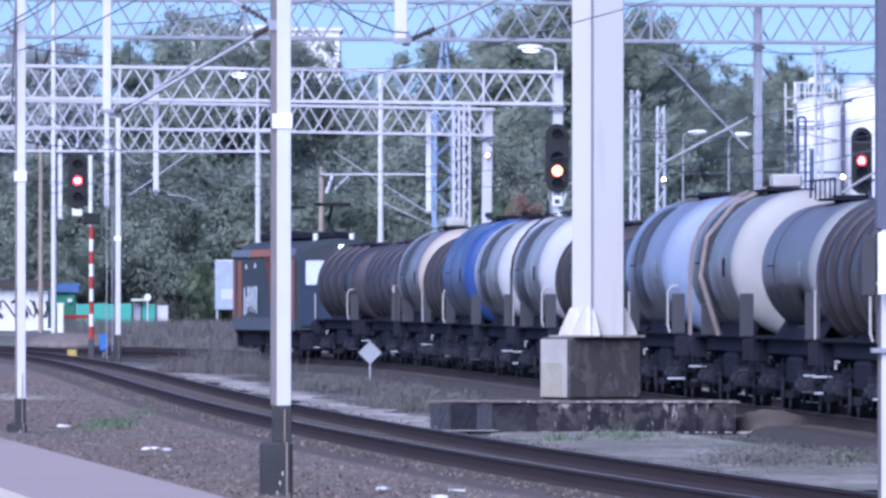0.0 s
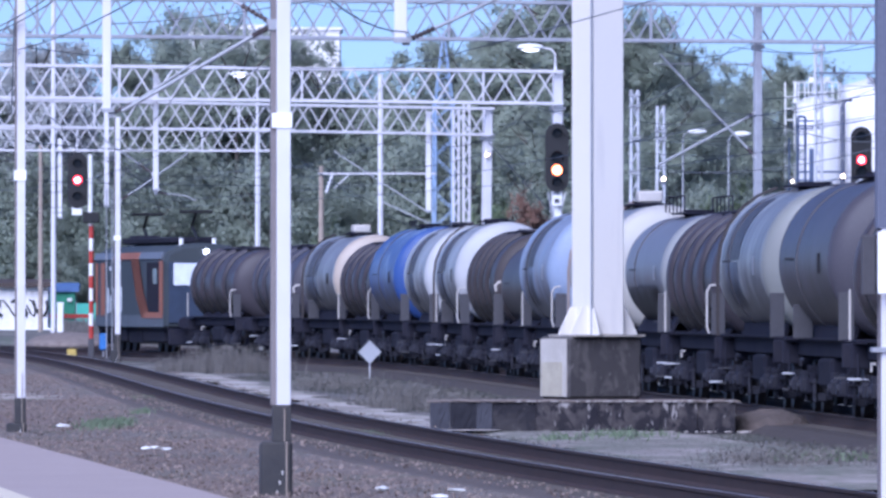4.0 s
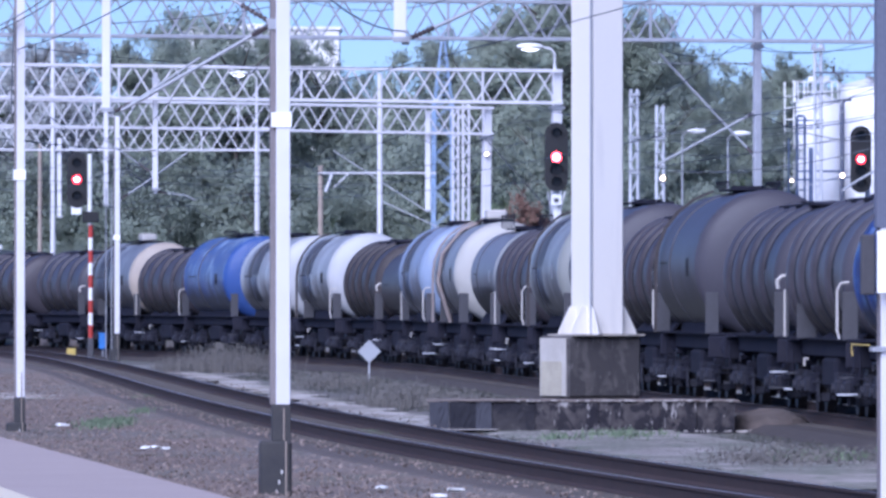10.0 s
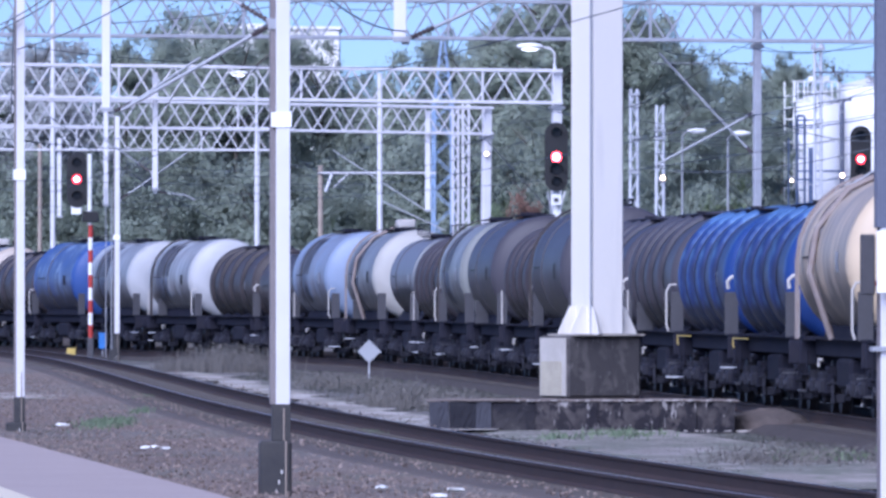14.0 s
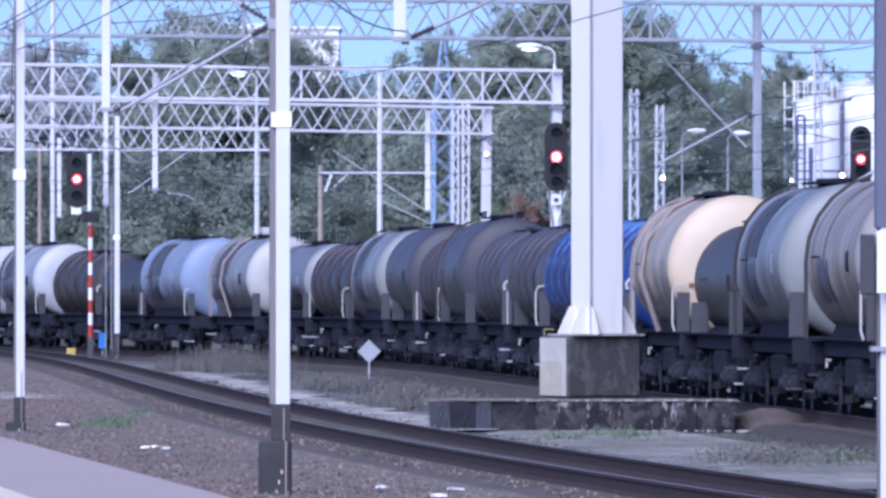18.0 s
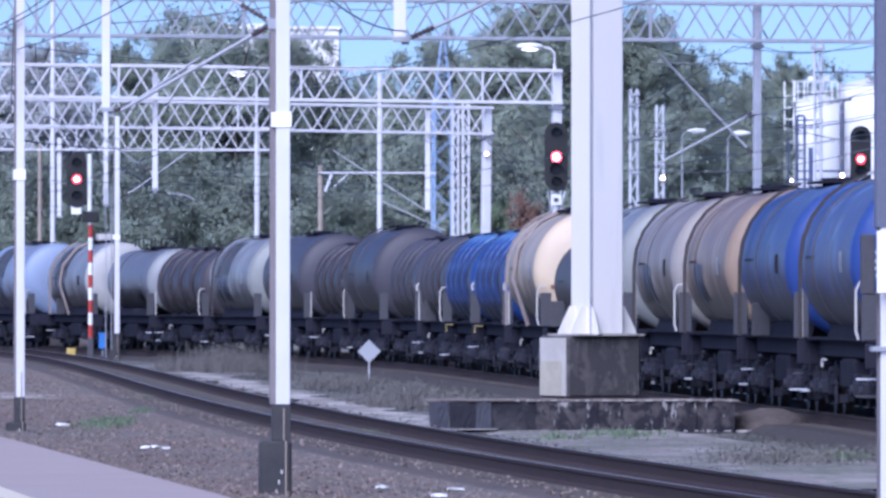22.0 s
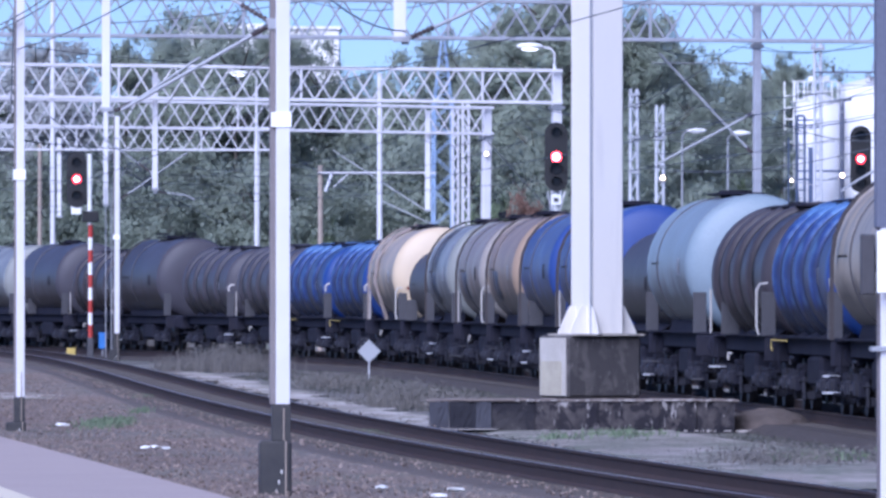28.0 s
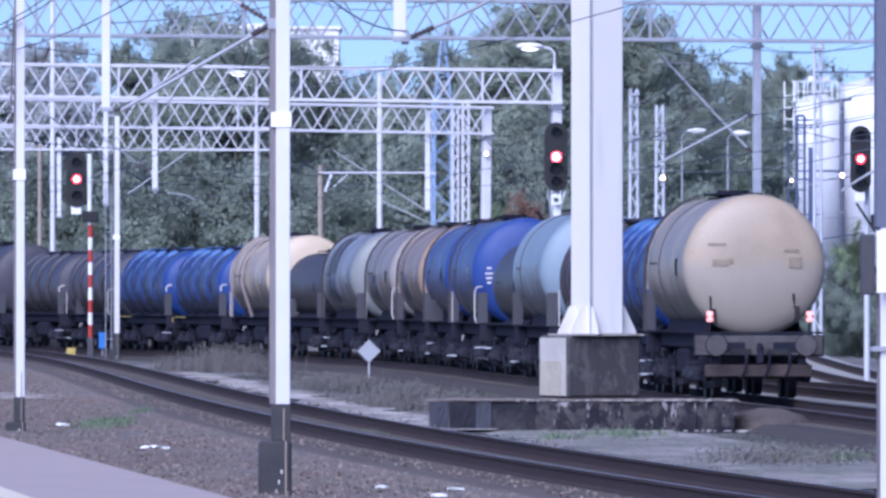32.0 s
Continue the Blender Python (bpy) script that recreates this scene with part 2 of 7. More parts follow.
M["lamp_green"] = glow("green_signal_light", (0.05, 0.9, 0.5), 2.0)
M["lamp_red_core"] = glow("red_signal_filament", (1.0, 0.55, 0.50), 8)
M["lamp_red_near_core"] = glow("bright_red_signal_filament", (1.0, 0.60, 0.55), 20)
M["lamp_orange_core"] = glow("orange_signal_filament", (1.0, 0.75, 0.50), 20)
M["lamp_green_core"] = glow("green_signal_filament", (0.6, 1.0, 0.85), 6)
M["lamp_warm"] = glow("warm_floodlight", (1.0, 0.72, 0.42), 6)
M["lamp_white"] = glow("white_lamp", (1.0, 0.97, 0.92), 2.2)
M["tail_light"] = glow("tail_light", (1.0, 0.40, 0.32), 0.45)


# ---- building blocks ----
def box(bm, c, size, rz=0.0, bevel=0.0, rx=0.0, ry=0.0):
    r = bmesh.ops.create_cube(bm, size=1.0, matrix=pose(*c, rx, ry, rz) @ Matrix.Diagonal((*size, 1)))
    if bevel:
        edges = list({e for v in r["verts"] for e in v.link_edges})
        bmesh.ops.bevel(bm, geom=edges, offset=bevel, segments=1, affect="EDGES")


def rod(bm, a, b, r=0.03, n=8, r2=None):
    a, b = Vector(a), Vector(b)
    m = Matrix.Translation((a + b) / 2) @ (b - a).to_track_quat("Z", "Y").to_matrix().to_4x4()
    bmesh.ops.create_cone(bm, cap_ends=True, segments=n, radius1=r, radius2=r if r2 is None else r2, depth=(b - a).length, matrix=m)


def tube(bm, pts, r=0.03, n=6):
    """One continuous round tube along a row of points."""
    pts = [Vector(p) for p in pts]
    side = None
    rings = []
    for k, p in enumerate(pts):
        d = (pts[min(k + 1, len(pts) - 1)] - pts[max(k - 1, 0)]).normalized()
        side = d.orthogonal().normalized() if side is None else (side - d * side.dot(d)).normalized()
        up = d.cross(side)
        rings.append([bm.verts.new(p + (side * math.cos(2 * math.pi * i / n) + up * math.sin(2 * math.pi * i / n)) * r) for i in range(n)])
    for a, b in zip(rings, rings[1:]):
        for i in range(n):
            bm.faces.new((a[i], a[(i + 1) % n], b[(i + 1) % n], b[i]))
    bm.faces.new(rings[0][::-1])
    bm.faces.new(rings[-1])


def beam(bm, a, b, w, h):
    """A straight bar of rectangular section between two points."""
    a, b = Vector(a), Vector(b)
    m = Matrix.Translation((a + b) / 2) @ (b - a).to_track_quat("Z", "Y").to_matrix().to_4x4()
    bmesh.ops.create_cube(bm, size=1.0, matrix=m @ Matrix.Diagonal((w, h, (b - a).length, 1)))


def lathe(bm, profile, n=40):
    """A body turned about the x axis; profile: rows of (x, radius)."""
    rings = []
    for x, r in profile:
        if r < 1e-4:
            rings.append([bm.verts.new((x, 0, 0))])
        else:
            rings.append([bm.verts.new((x, r * math.cos(2 * math.pi * i / n), r * math.sin(2 * math.pi * i / n))) for i in range(n)])
    for p, q in zip(rings, rings[1:]):
        for i in range(n):
            j = (i + 1) % n
            if len(p) == 1:
                bm.faces.new((p[0], q[i], q[j]))
            elif len(q) == 1:
                bm.faces.new((p[i], q[0], p[j]))
            else:
                bm.faces.new((p[i], q[i], q[j], p[j]))
    bmesh.ops.recalc_face_normals(bm, faces=bm.faces)


def mesh_of(name, bm, mat, smooth=False):
    me = bpy.data.meshes.new(name)
    bm.to_mesh(me)
    bm.free()
    me.materials.append(mat)
    if smooth:
        for p in me.polygons:
            p.use_smooth = True
    return me


def part(name, bm, mat, parent, label="", smooth=False):
    ob = new(name, mesh_of(name, bm, mat, smooth) if isinstance(bm, bmesh.types.BMesh) else bm)
    ob.parent = parent
    return tagged(ob, label)


def thing(name, label, category, at=None, group="", kind=""):
    ob = new(name)
    ob.empty_display_size = 0.2
    if at is not None:
        ob.matrix_basis = at
    return tagged(ob, label, category, group, kind)


def made(fn, *a, **k):
    bm = bmesh.new()
    fn(bm, *a, **k)
    return bm


# ---- the tracks ----
STEP = 0.5
BENDS = ((100, -0.319), (200, -0.176), (250, -0.061), (300, 0.192), (340, -1.337), (380, -1.613), (420, -0.245), (470, -0.330), (640, -0.330))


def main_line():
    """The goods line: a long, nearly straight stretch, then a bend to the left. Rows of (arc length, x, y, heading)."""
    ys = np.arange(40, 640 + STEP, STEP)
    k = np.interp(ys, [b[0] for b in BENDS], [b[1] for b in BENDS]) / 1000
    slope = np.concatenate([[0], np.cumsum((k[1:] + k[:-1]) / 2 * STEP)])
    slope += -0.0523 - np.interp(300, ys, slope)
    xs = np.concatenate([[0], np.cumsum((slope[1:] + slope[:-1]) / 2 * STEP)])
    xs += 1.871 - np.interp(300, ys, xs)
    s = np.concatenate([[0], np.cumsum(np.hypot(np.diff(xs), STEP))])
    return s - np.interp(300, ys, s), xs, ys, slope


LS, LX, LY, LK = main_line()


def on_line(s):
    if s > LS[-1]:
        d = s - LS[-1]
        return LX[-1] + LK[-1] * d, LY[-1] + d
    if s < LS[0]:
        d = s - LS[0]
        return LX[0] + LK[0] * d, LY[0] + d
    return float(np.interp(s, LS, LX)), float(np.interp(s, LS, LY))


def near_x(y):
    u = (y - 250) / 100
    return -5.555 - 5.459 * u + 0.486 * u * u - 0.513 * u ** 3


def line_x(y):
    return float(np.interp(y, LY, LX))


def strip(bm, fx, y0, y1, dy, section):
    """A long body that follows x = fx(y): section is a row of (offset, z)."""
    rows = []
    y = y0
    while y <= y1:
        rows.append([bm.verts.new((fx(y) + o, y, z)) for o, z in section])
        y += dy
    for p, q in zip(rows, rows[1:]):
        for i in range(len(section) - 1):
            bm.faces.new((p[i], p[i + 1], q[i + 1], q[i]))
    bmesh.ops.recalc_face_normals(bm, faces=bm.faces)


def rail_body(o):
    return [(o - 0.075, -0.21), (o - 0.07, -0.185), (o - 0.014, -0.16), (o - 0.014, -0.05), (o - 0.037, -0.035), (o - 0.037, -0.004), (o + 0.037, -0.004), (o + 0.037, -0.035), (o + 0.014, -0.05), (o + 0.014, -0.16), (o + 0.07, -0.185), (o + 0.075, -0.21)]


def track(name, fx, y0, y1, bed, sleepers=True, depth=-0.22):
    t = thing(name, "railway track, rusty rails on stone ballast", "track", kind="structure")
    part("ballast_bed", made(strip, fx, y0, y1, 4.0, [(-2.6, -0.55), (-1.75, depth), (1.75, depth), (2.6, -0.55)]), bed, t)
    for o in (-0.755, 0.755):
        r = part("rail", made(strip, fx, y0, y1, 3.0, rail_body(o)), M["rail"], t, "rusty steel rail")
        part("running_surface", made(strip, fx, y0, y1, 3.0, [(o - 0.030, 0.0), (o + 0.030, 0.0)]), M["rail_top"], r, "worn bright rail head")
    if sleepers:
        bm = bmesh.new()
        y = y0 + 1
        while y < min(y1, y0 + 330):
            k = (fx(y + 1) - fx(y - 1)) / 2
            box(bm, (fx(y), y, depth - 0.035), (2.5, 0.26, 0.1), -math.degrees(math.atan(k)))
            y += 0.62
        tagged(part("sleeper", bm, M["sleeper"], t), kind="stuff")
    return t


def ground_height(x, y):
    z = -0.36 + 0.05 * noise.noise((x * 0.15, y * 0.05, 0))
    if y > 455:
        z += min(1.0, (y - 455) / 30) * 0.75
    return z


def ground():
    bm = bmesh.new()
    xs = [-2500, -900, -300, -120] + [-60 + 2.5 * i for i in range(49)] + [120, 300, 900, 2500]
    ys = [-600, -100, 20] + [50 + 8 * i for i in range(75)] + [680, 760, 1000, 1600, 2600, 4800]
    grid = [[bm.verts.new((x, y, ground_height(x, y))) for x in xs] for y in ys]
    for a, b in zip(grid, grid[1:]):
        for i in range(len(xs) - 1):
            bm.faces.new((a[i], a[i + 1], b[i + 1], b[i]))
    ob = new("ground", mesh_of("ground", bm, M["ground"], True))
    tagged(ob, "dry grass, weeds and bare earth beside the tracks", "ground", kind="structure")


ground()
track("near_track", near_x, 60, 520, M["track_bed"])
track("goods_track", line_x, 60, 630, M["ballast_grey"])
track("siding_track", lambda y: line_x(y) + 4.3, 60, 600, M["pale_ballast"], False)
track("far_siding_track", lambda y: 10.4 + (y - 320) * 0.02 + 2.0 * math.exp(-(y - 250) / 60), 150, 600, M["pale_ballast"], False)


def gravel_apron():
    """The brown gravel between the platform and the near track."""
    bm = bmesh.new()
    strip(bm, near_x, 60, 500, 4.0, [(-7.5, -0.30), (-5.5, -0.25), (-3.5, -0.28), (-1.7, -0.235)])
    tagged(new("gravel_apron", mesh_of("gravel_apron", bm, M["gravel"])), "brown gravel beside the platform", "gravel", kind="structure")


gravel_apron()


def pale_dirt():
    """A worn strip of pale sandy dirt along the far side of the near track, and a patch by the mast."""
    rng = random.Random(9)
    m = ground_material("pale_sandy_dirt", [((0.42, 0.385, 0.36), None, 0), ((0.24, 0.217, 0.20), 0.5, 0.5), ((0.22, 0.21, 0.17), 1.2, 0.56)], 0.25)
    for name, fx, y0, y1, lo, hi in (("dirt_strip", lambda y: near_x(y) + 2.75, 196, 345, 0.25, 0.95), ("dirt_patch", lambda y: -9.9 - (y - 258) * 0.04, 250, 268, 0.5, 1.6)):
        bm = bmesh.new()
        rows, y, zz = [], y0, -0.258 if name == "dirt_patch" else -0.29
        while y <= y1:
            a, b = rng.uniform(lo, hi), rng.uniform(lo, hi)
            rows.append([bm.verts.new((fx(y) - a, y, zz)), bm.verts.new((fx(y) + b, y, zz))])
            y += 2.2
        for p, q in zip(rows, rows[1:]):
            bm.faces.new((p[0], p[1], q[1], q[0]))
        tagged(new(name, mesh_of(name, bm, m)), "pale sandy dirt worn bare beside the track", "dirt", kind="structure")


pale_dirt()


def sandy_ground():
    """Trodden sandy earth between the near track and the plinth, lying on the ground."""
    m = ground_material("trodden_sandy_earth", [((0.22, 0.198, 0.185), None, 0), ((0.155, 0.152, 0.13), 0.5, 0.50), ((0.32, 0.292, 0.275), 0.9, 0.58), ((0.125, 0.14, 0.105), 1.6, 0.58), ((0.33, 0.305, 0.29), 5.0, 0.66)], 0.35)
    bm = bmesh.new()
    rows = []
    for i in range(30):
        y = 138 + 2.05 * i
        a, b = near_x(y) + 2.5, min(near_x(y) + 7.2, line_x(y) - 2.3)
        rows.append([bm.verts.new((a + (b - a) * k / 6, y, ground_height(a + (b - a) * k / 6, y) + (0.045 if 0 < k < 6 else -0.05))) for k in range(7)])
    for p, q in zip(rows, rows[1:]):
        for k in range(6):
            bm.faces.new((p[k], p[k + 1], q[k + 1], q[k]))
    tagged(new("sandy_ground", mesh_of("sandy_ground", bm, m, True)), "trodden pale sandy earth with sparse grass", "dirt", kind="structure")


sandy_ground()


def stones():
    """Loose stones over the gravel."""
    rng = random.Random(4)
    bm = bmesh.new()
    for i in range(16000):
        y = 105 + 230 * rng.random() ** 1.7
        o = rng.uniform(-7.4, -0.95) if rng.random() < 0.93 else rng.uniform(0.9, 2.2)
        s = rng.uniform(0.010, 0.028)
        z = -0.25 if o < -1.6 else -0.2
        m = pose(near_x(y) + o, y, z + s * 0.3, rng.uniform(0, 360), rng.uniform(0, 360), 0) @ Matrix.Diagonal((s, s * rng.uniform(0.6, 1.2), s * rng.uniform(0.5, 0.9), 1))
        vs = [bm.verts.new(m @ Vector(c)) for c in ((1, 0, 0), (-1, 0, 0), (0, 1, 0), (0, -1, 0), (0, 0, 1), (0, 0, -1))]
        for a, b, c in ((0, 2, 4), (2, 1, 4), (1, 3, 4), (3, 0, 4), (2, 0, 5), (1, 2, 5), (3, 1, 5), (0, 3, 5)):
            bm.faces.new((vs[a], vs[b], vs[c]))
    m = leaf_material("broken_stone", (0.07, 0.054, 0.048), (0.31, 0.25, 0.22), 0)
    tagged(new("loose_stones", mesh_of("loose_stones", bm, m)), "loose brown and grey ballast stones", "stones", kind="stuff")


stones()


def platform():
    p = thing("platform", "low paved platform with a pale edge line", "platform", kind="structure")
    fx = lambda y: -1.73 - 0.0865 * (y - 106)
    part("platform_slab", made(strip, fx, 20, 260, 5.0, [(0, -0.5), (0, 0.05), (-0.04, 0.09), (-14, 0.09), (-14, -0.5)]), M["paving"], p)
    part("edge_line", made(strip, fx, 20, 260, 5.0, [(-2.28, 0.094), (-1.98, 0.094)]), M["edge_paint"], p, "pale painted line")


platform()


# ---- masts and gantries ----
def footed_mast(x, y, top, w, block_w, block_h, tar_h, group="catenary masts", flange=0.3):
    """A pale steel mast with a tarred foot on a block."""
    t = thing("catenary_mast", "pale grey steel catenary mast with a tarred black foot", "mast", pose(x, y, -0.36, 0, 0, 4), group)
    part("foot_block", made(box, (-block_w * 0.18, 0, block_h / 2), (block_w, block_w, block_h), 0, 0.03), M["black_paint"], t, "black tarred concrete block")
    part("tarred_shaft", made(box, (0, 0, block_h + tar_h / 2), (w + 0.012, w + 0.012, tar_h), 0, 0.008), M["black_paint"], t, "black tarred lower shaft")
    z0 = block_h + tar_h
    part("shaft", made(box, (0.1 * w, 0, (z0 + top) / 2), (w * 0.8, w, top - z0), 0, 0.006), M["white_steel"], t)
    # side strip whose colour holds the shade of the flange
    part("flange", made(box, (-w * (0.31 + flange / 2), 0.03, (z0 + top) / 2), (w * flange, w * 1.02, top - z0), 0, 0.004), M["shaded_flange"], t, "weathered flange with shade in its colour")
    part("marker_patch", made(box, (0, 0, 4.08 + 0.36), (w + 0.03, w + 0.03, 0.17)), M["patch"], t, "white reflective band")
    part("earth_cable", made(tube, [(0.03, -w / 2 - 0.02, 0.05), (0.03, -w / 2 - 0.02, 1.1)], 0.008, 5), M["concrete_pole"], t)
    part("block_cable", made(tube, [(0.05, -block_w / 2 - 0.012, 0.02), (0.05, -block_w / 2 - 0.012, block_h)], 0.009, 5), M["concrete_pole"], t, "pale earthing strip down the block")
    for k in range(3):
        part("paint_chip", made(box, (-0.06 + 0.03 * k, -block_w / 2 - 0.003, block_h * (0.18 + 0.16 * k)), (0.016, 0.006, 0.045)), M["kerb"], t, "chipped pale spot")
    return t


def cantilever(x, y, z, pts, r=0.035, insul=0.5):
    """A tubular bracket arm with a ribbed insulator."""
    t = thing("bracket_arm", "grey tubular catenary bracket arm with a dark insulator", "bracket", pose(x, y, z), "bracket arms")
    part("arm_tube", made(tube, pts, r, 8), M["galv_dark"], t)
    a, b = Vector(pts[0]), Vector(pts[1])
    bm = bmesh.new()
    d = (b - a).normalized()
    profile = []
    for i in range(6):
        x = insul * (0.2 + 0.12 * i)
        profile += [(x - 0.012, r * 1.15), (x, r * 1.75), (x + 0.02, r * 1.3), (x + 0.03, r * 1.15)]
    lathe(bm, profile, 12)
    bmesh.ops.transform(bm, matrix=Matrix.Translation(a) @ d.to_track_quat("X", "Z").to_matrix().to_4x4(), verts=bm.verts)
    part("insulator", bm, M["insulator"], t, "dark ribbed insulator")
    part("end_fitting", made(box, pts[0], (0.1, 0.1, 0.12)), M["galv_dark"], t)
    return t


def lattice_gantry(x0, y0, x1, y1, zlow, depth=0.97, wide=0.55, bay=0.62, posts=(), mat="white_steel", lean=0.0):
    """A portal with a lattice beam: four chords, zigzag braces on both faces, and its own legs."""
    g = thing("lattice_gantry", "pale grey steel lattice gantry over the tracks", "gantry", pose(x0, y0, 0, 0, lean, math.degrees(math.atan2(y1 - y0, x1 - x0))), "lattice gantries")
    length = math.hypot(x1 - x0, y1 - y0)
    for yy in (-wide / 2, wide / 2):
        for zz in (zlow, zlow + depth):
            part("chord", made(box, (length / 2, yy, zz), (length, 0.09, 0.09), 0, 0.008), M[mat], g)
    n = int(length / bay)
    slant = math.degrees(math.atan2(bay, depth))
    brace = mesh_of("brace", made(box, (0, 0, 0), (0.045, 0.03, math.hypot(bay, depth) - 0.05)), M[mat])
    for f, yy in enumerate((-wide / 2 + 0.01, wide / 2 - 0.01)):
        for i in range(n):
            b = part("brace", brace, None, g)
            b.matrix_basis = pose((i + 0.5) * bay, yy, zlow + depth / 2, 0, slant if (i + f) % 2 else -slant, 0)
    upright = mesh_of("upright", made(box, (0, 0, 0), (0.06, 0.05, depth - 0.1)), M[mat])
    for i in range(0, n, 9):
        u = part("upright", upright, None, g)
        u.matrix_basis = pose(i * bay + 0.2, -wide / 2, zlow + depth / 2)
    for at, w in posts:
        leg = part("leg", made(box, (at, 0, (zlow + depth) / 2 - 0.15), (w, w, zlow + depth + 0.35), 0, 0.012), M[mat], g, "square steel leg")
        part("leg_bracket", made(box, (at, 0, zlow - 0.14), (w * 1.5, w * 1.5, 0.1)), M["galv_dark"], leg)
    return g


def drop_post(x, y, ztop, zbot, w=0.17):
    """A hanging post below a gantry, with a bracket at its foot."""
    t = thing("drop_post", "pale hanging steel post below a gantry", "post", pose(x, y, zbot), "hanging posts")
    part("shaft", made(box, (0, 0, (ztop - zbot) / 2), (w, w, ztop - zbot), 0, 0.008), M["white_steel"], t)
    part("foot_plate", made(box, (0.02, 0, 0.03), (w * 1.35, w * 1.3, 0.07)), M["galv_dark"], t)
    return t


def pole(name, label, x, y, top, r, mat, base=-0.4, r2=None, n=10, group=""):
    t = thing(name, label, "pole", pose(x, y, base), group)
    part("shaft", made(rod, (0, 0, 0), (0, 0, top - base), r, n, r2), M[mat], t)
    return t


def lamp_post(x, y, top, reach, mat="white_steel", r=0.10, lit="lamp_white", post=True):
    t = thing("street_lamp", "pale steel lamp post with a white oval lantern", "lamp", pose(x, y, -0.35 if post else top - 0.6), "yard lamps")
    h = top + 0.35 if post else 0.6
    part("shaft", made(rod, (0, 0, 0), (0, 0, h), r if post else 0.07, 10, r * 0.6 if post else 0.05), M[mat], t)
    d = 1 if reach > 0 else -1
    part("arm", made(tube, [(0, 0, h - 0.02), (0, 0, h + 0.35), (d * 0.12, 0, h + 0.5), (reach - d * 0.3, 0, h + 0.56)], 0.03, 7), M[mat], t)
    bm = bmesh.new()
    bmesh.ops.create_uvsphere(bm, u_segments=14, v_segments=8, radius=1, matrix=pose(reach, 0, h + 0.57) @ Matrix.Diagonal((0.42, 0.17, 0.11, 1)))
    part("lantern", bm, M["white"], t, "white oval lantern", True)
    bm = bmesh.new()
    bmesh.ops.create_uvsphere(bm, u_segments=12, v_segments=6, radius=1, matrix=pose(reach, 0, h + 0.52) @ Matrix.Diagonal((0.30, 0.14, 0.09, 1)))
    part("diffuser", bm, M[lit], t, "", True)
    return t


def lattice_mast(x, y, w, top, mat, taper=1.0, rungs=16, base=-0.3, label="slim pale steel lattice mast", name="lattice_mast", leg=0.06, web=0.03):
    t = thing(name, label, "mast", pose(x, y, base, 0, 0, 8), "lattice masts")
    h = top - base
    for sx in (-1, 1):
        for sy in (-1, 1):
            part("leg", made(beam, (sx * w / 2, sy * w / 2, 0), (sx * w / 2 * taper, sy * w / 2 * taper, h), leg, leg), M[mat], t)
    for i in range(rungs):
        a, b = i / rungs, (i + 1) / rungs
        wa, wb = w / 2 * (1 + (taper - 1) * a), w / 2 * (1 + (taper - 1) * b)
        s = 1 if i % 2 else -1
        for sy in (-1, 1):
            part("brace", made(beam, (-s * wa, sy * wa, a * h), (s * wb, sy * wb, b * h), web, web), M[mat], t)
        part("brace", made(beam, (-wa, -s * wa, a * h), (-wb, s * wb, b * h), web, web), M[mat], t)
    return t


footed_mast(-1.88, 131, 7.6, 0.205, 0.37, 0.72, 0.42)
footed_mast(-7.16, 191, 9.0, 0.175, 0.34, 0.26, 0.42, flange=0.2)
footed_mast(-11.5, 398, 8.7, 0.215, 0.36, 0.50, 0.55, flange=0.15)


def right_mast():
    t = footed_mast(2.79, 71, 7.0, 0.155, 0.3, 0.5, 0.5, flange=0.04)
    part("sign_plate", made(box, (0.03, -0.16, 2.615), (0.22, 0.025, 0.39), 0, 0.004), M["patch"], t, "white enamel plate on the mast")
    part("plate_bracket", made(box, (0.03, -0.11, 2.615), (0.05, 0.08, 0.2)), M["galv_dark"], t)
    part("junction_box", made(box, (-0.125, -0.02, 2.60), (0.085, 0.11, 0.38), 0, 0.008), M["board"], t, "grey box on the mast")
    # upper shaft drawn darker than the lower, as a box round it
    part("upper_sleeve", made(box, (0.01, 0, 4.93), (0.168, 0.168, 4.2), 0, 0.006), M["pipe_grey"], t, "dark blue-grey upper shaft")
    part("clamp", made(box, (0, 0, 2.07), (0.2, 0.2, 0.03)), M["galv_dark"], t)


right_mast()

lattice_gantry(-16, 288.5, 15, 299, 8.72, posts=((0.3, 0.3), (25.6, 0.19)), mat="gantry_shade_grey")
lattice_gantry(-15.5, 338, 3.50, 342, 8.0, posts=((19.3, 0.28), (0.2, 0.3)), lean=0.42)
lattice_gantry(-18.5, 414, 1.70, 421, 8.30, posts=((21.2, 0.30), (0.2, 0.3)), lean=0.7)
lattice_gantry(-22.0, 500, -7.7, 502, 8.48, posts=((0.3, 0.3), (13.87, 0.2)))
drop_post(-0.57, 150, 7.5, 5.41, 0.17)
drop_post(-6.02, 202, 8.3, 5.33, 0.155)
drop_post(-8.66, 340, 8.75, 5.2, 0.165)
drop_post(-12.35, 414, 9.0, 5.3, 0.17)
drop_post(-17.0, 500.6, 9.0, 5.47, 0.19)
drop_post(-0.567, 420.2, 8.9, 5.15, 0.20)
lattice_gantry(-9, 149.7, 9, 150.3, 7.4, posts=((0.2, 0.3), (17.8, 0.3)))
lattice_gantry(-12.5, 201.6, 12.5, 202.4, 8.2, posts=((0.2, 0.3), (24.8, 0.3)))
footed_mast(10.82, 268, 8.6, 0.2, 0.34, 0.4, 0.4)
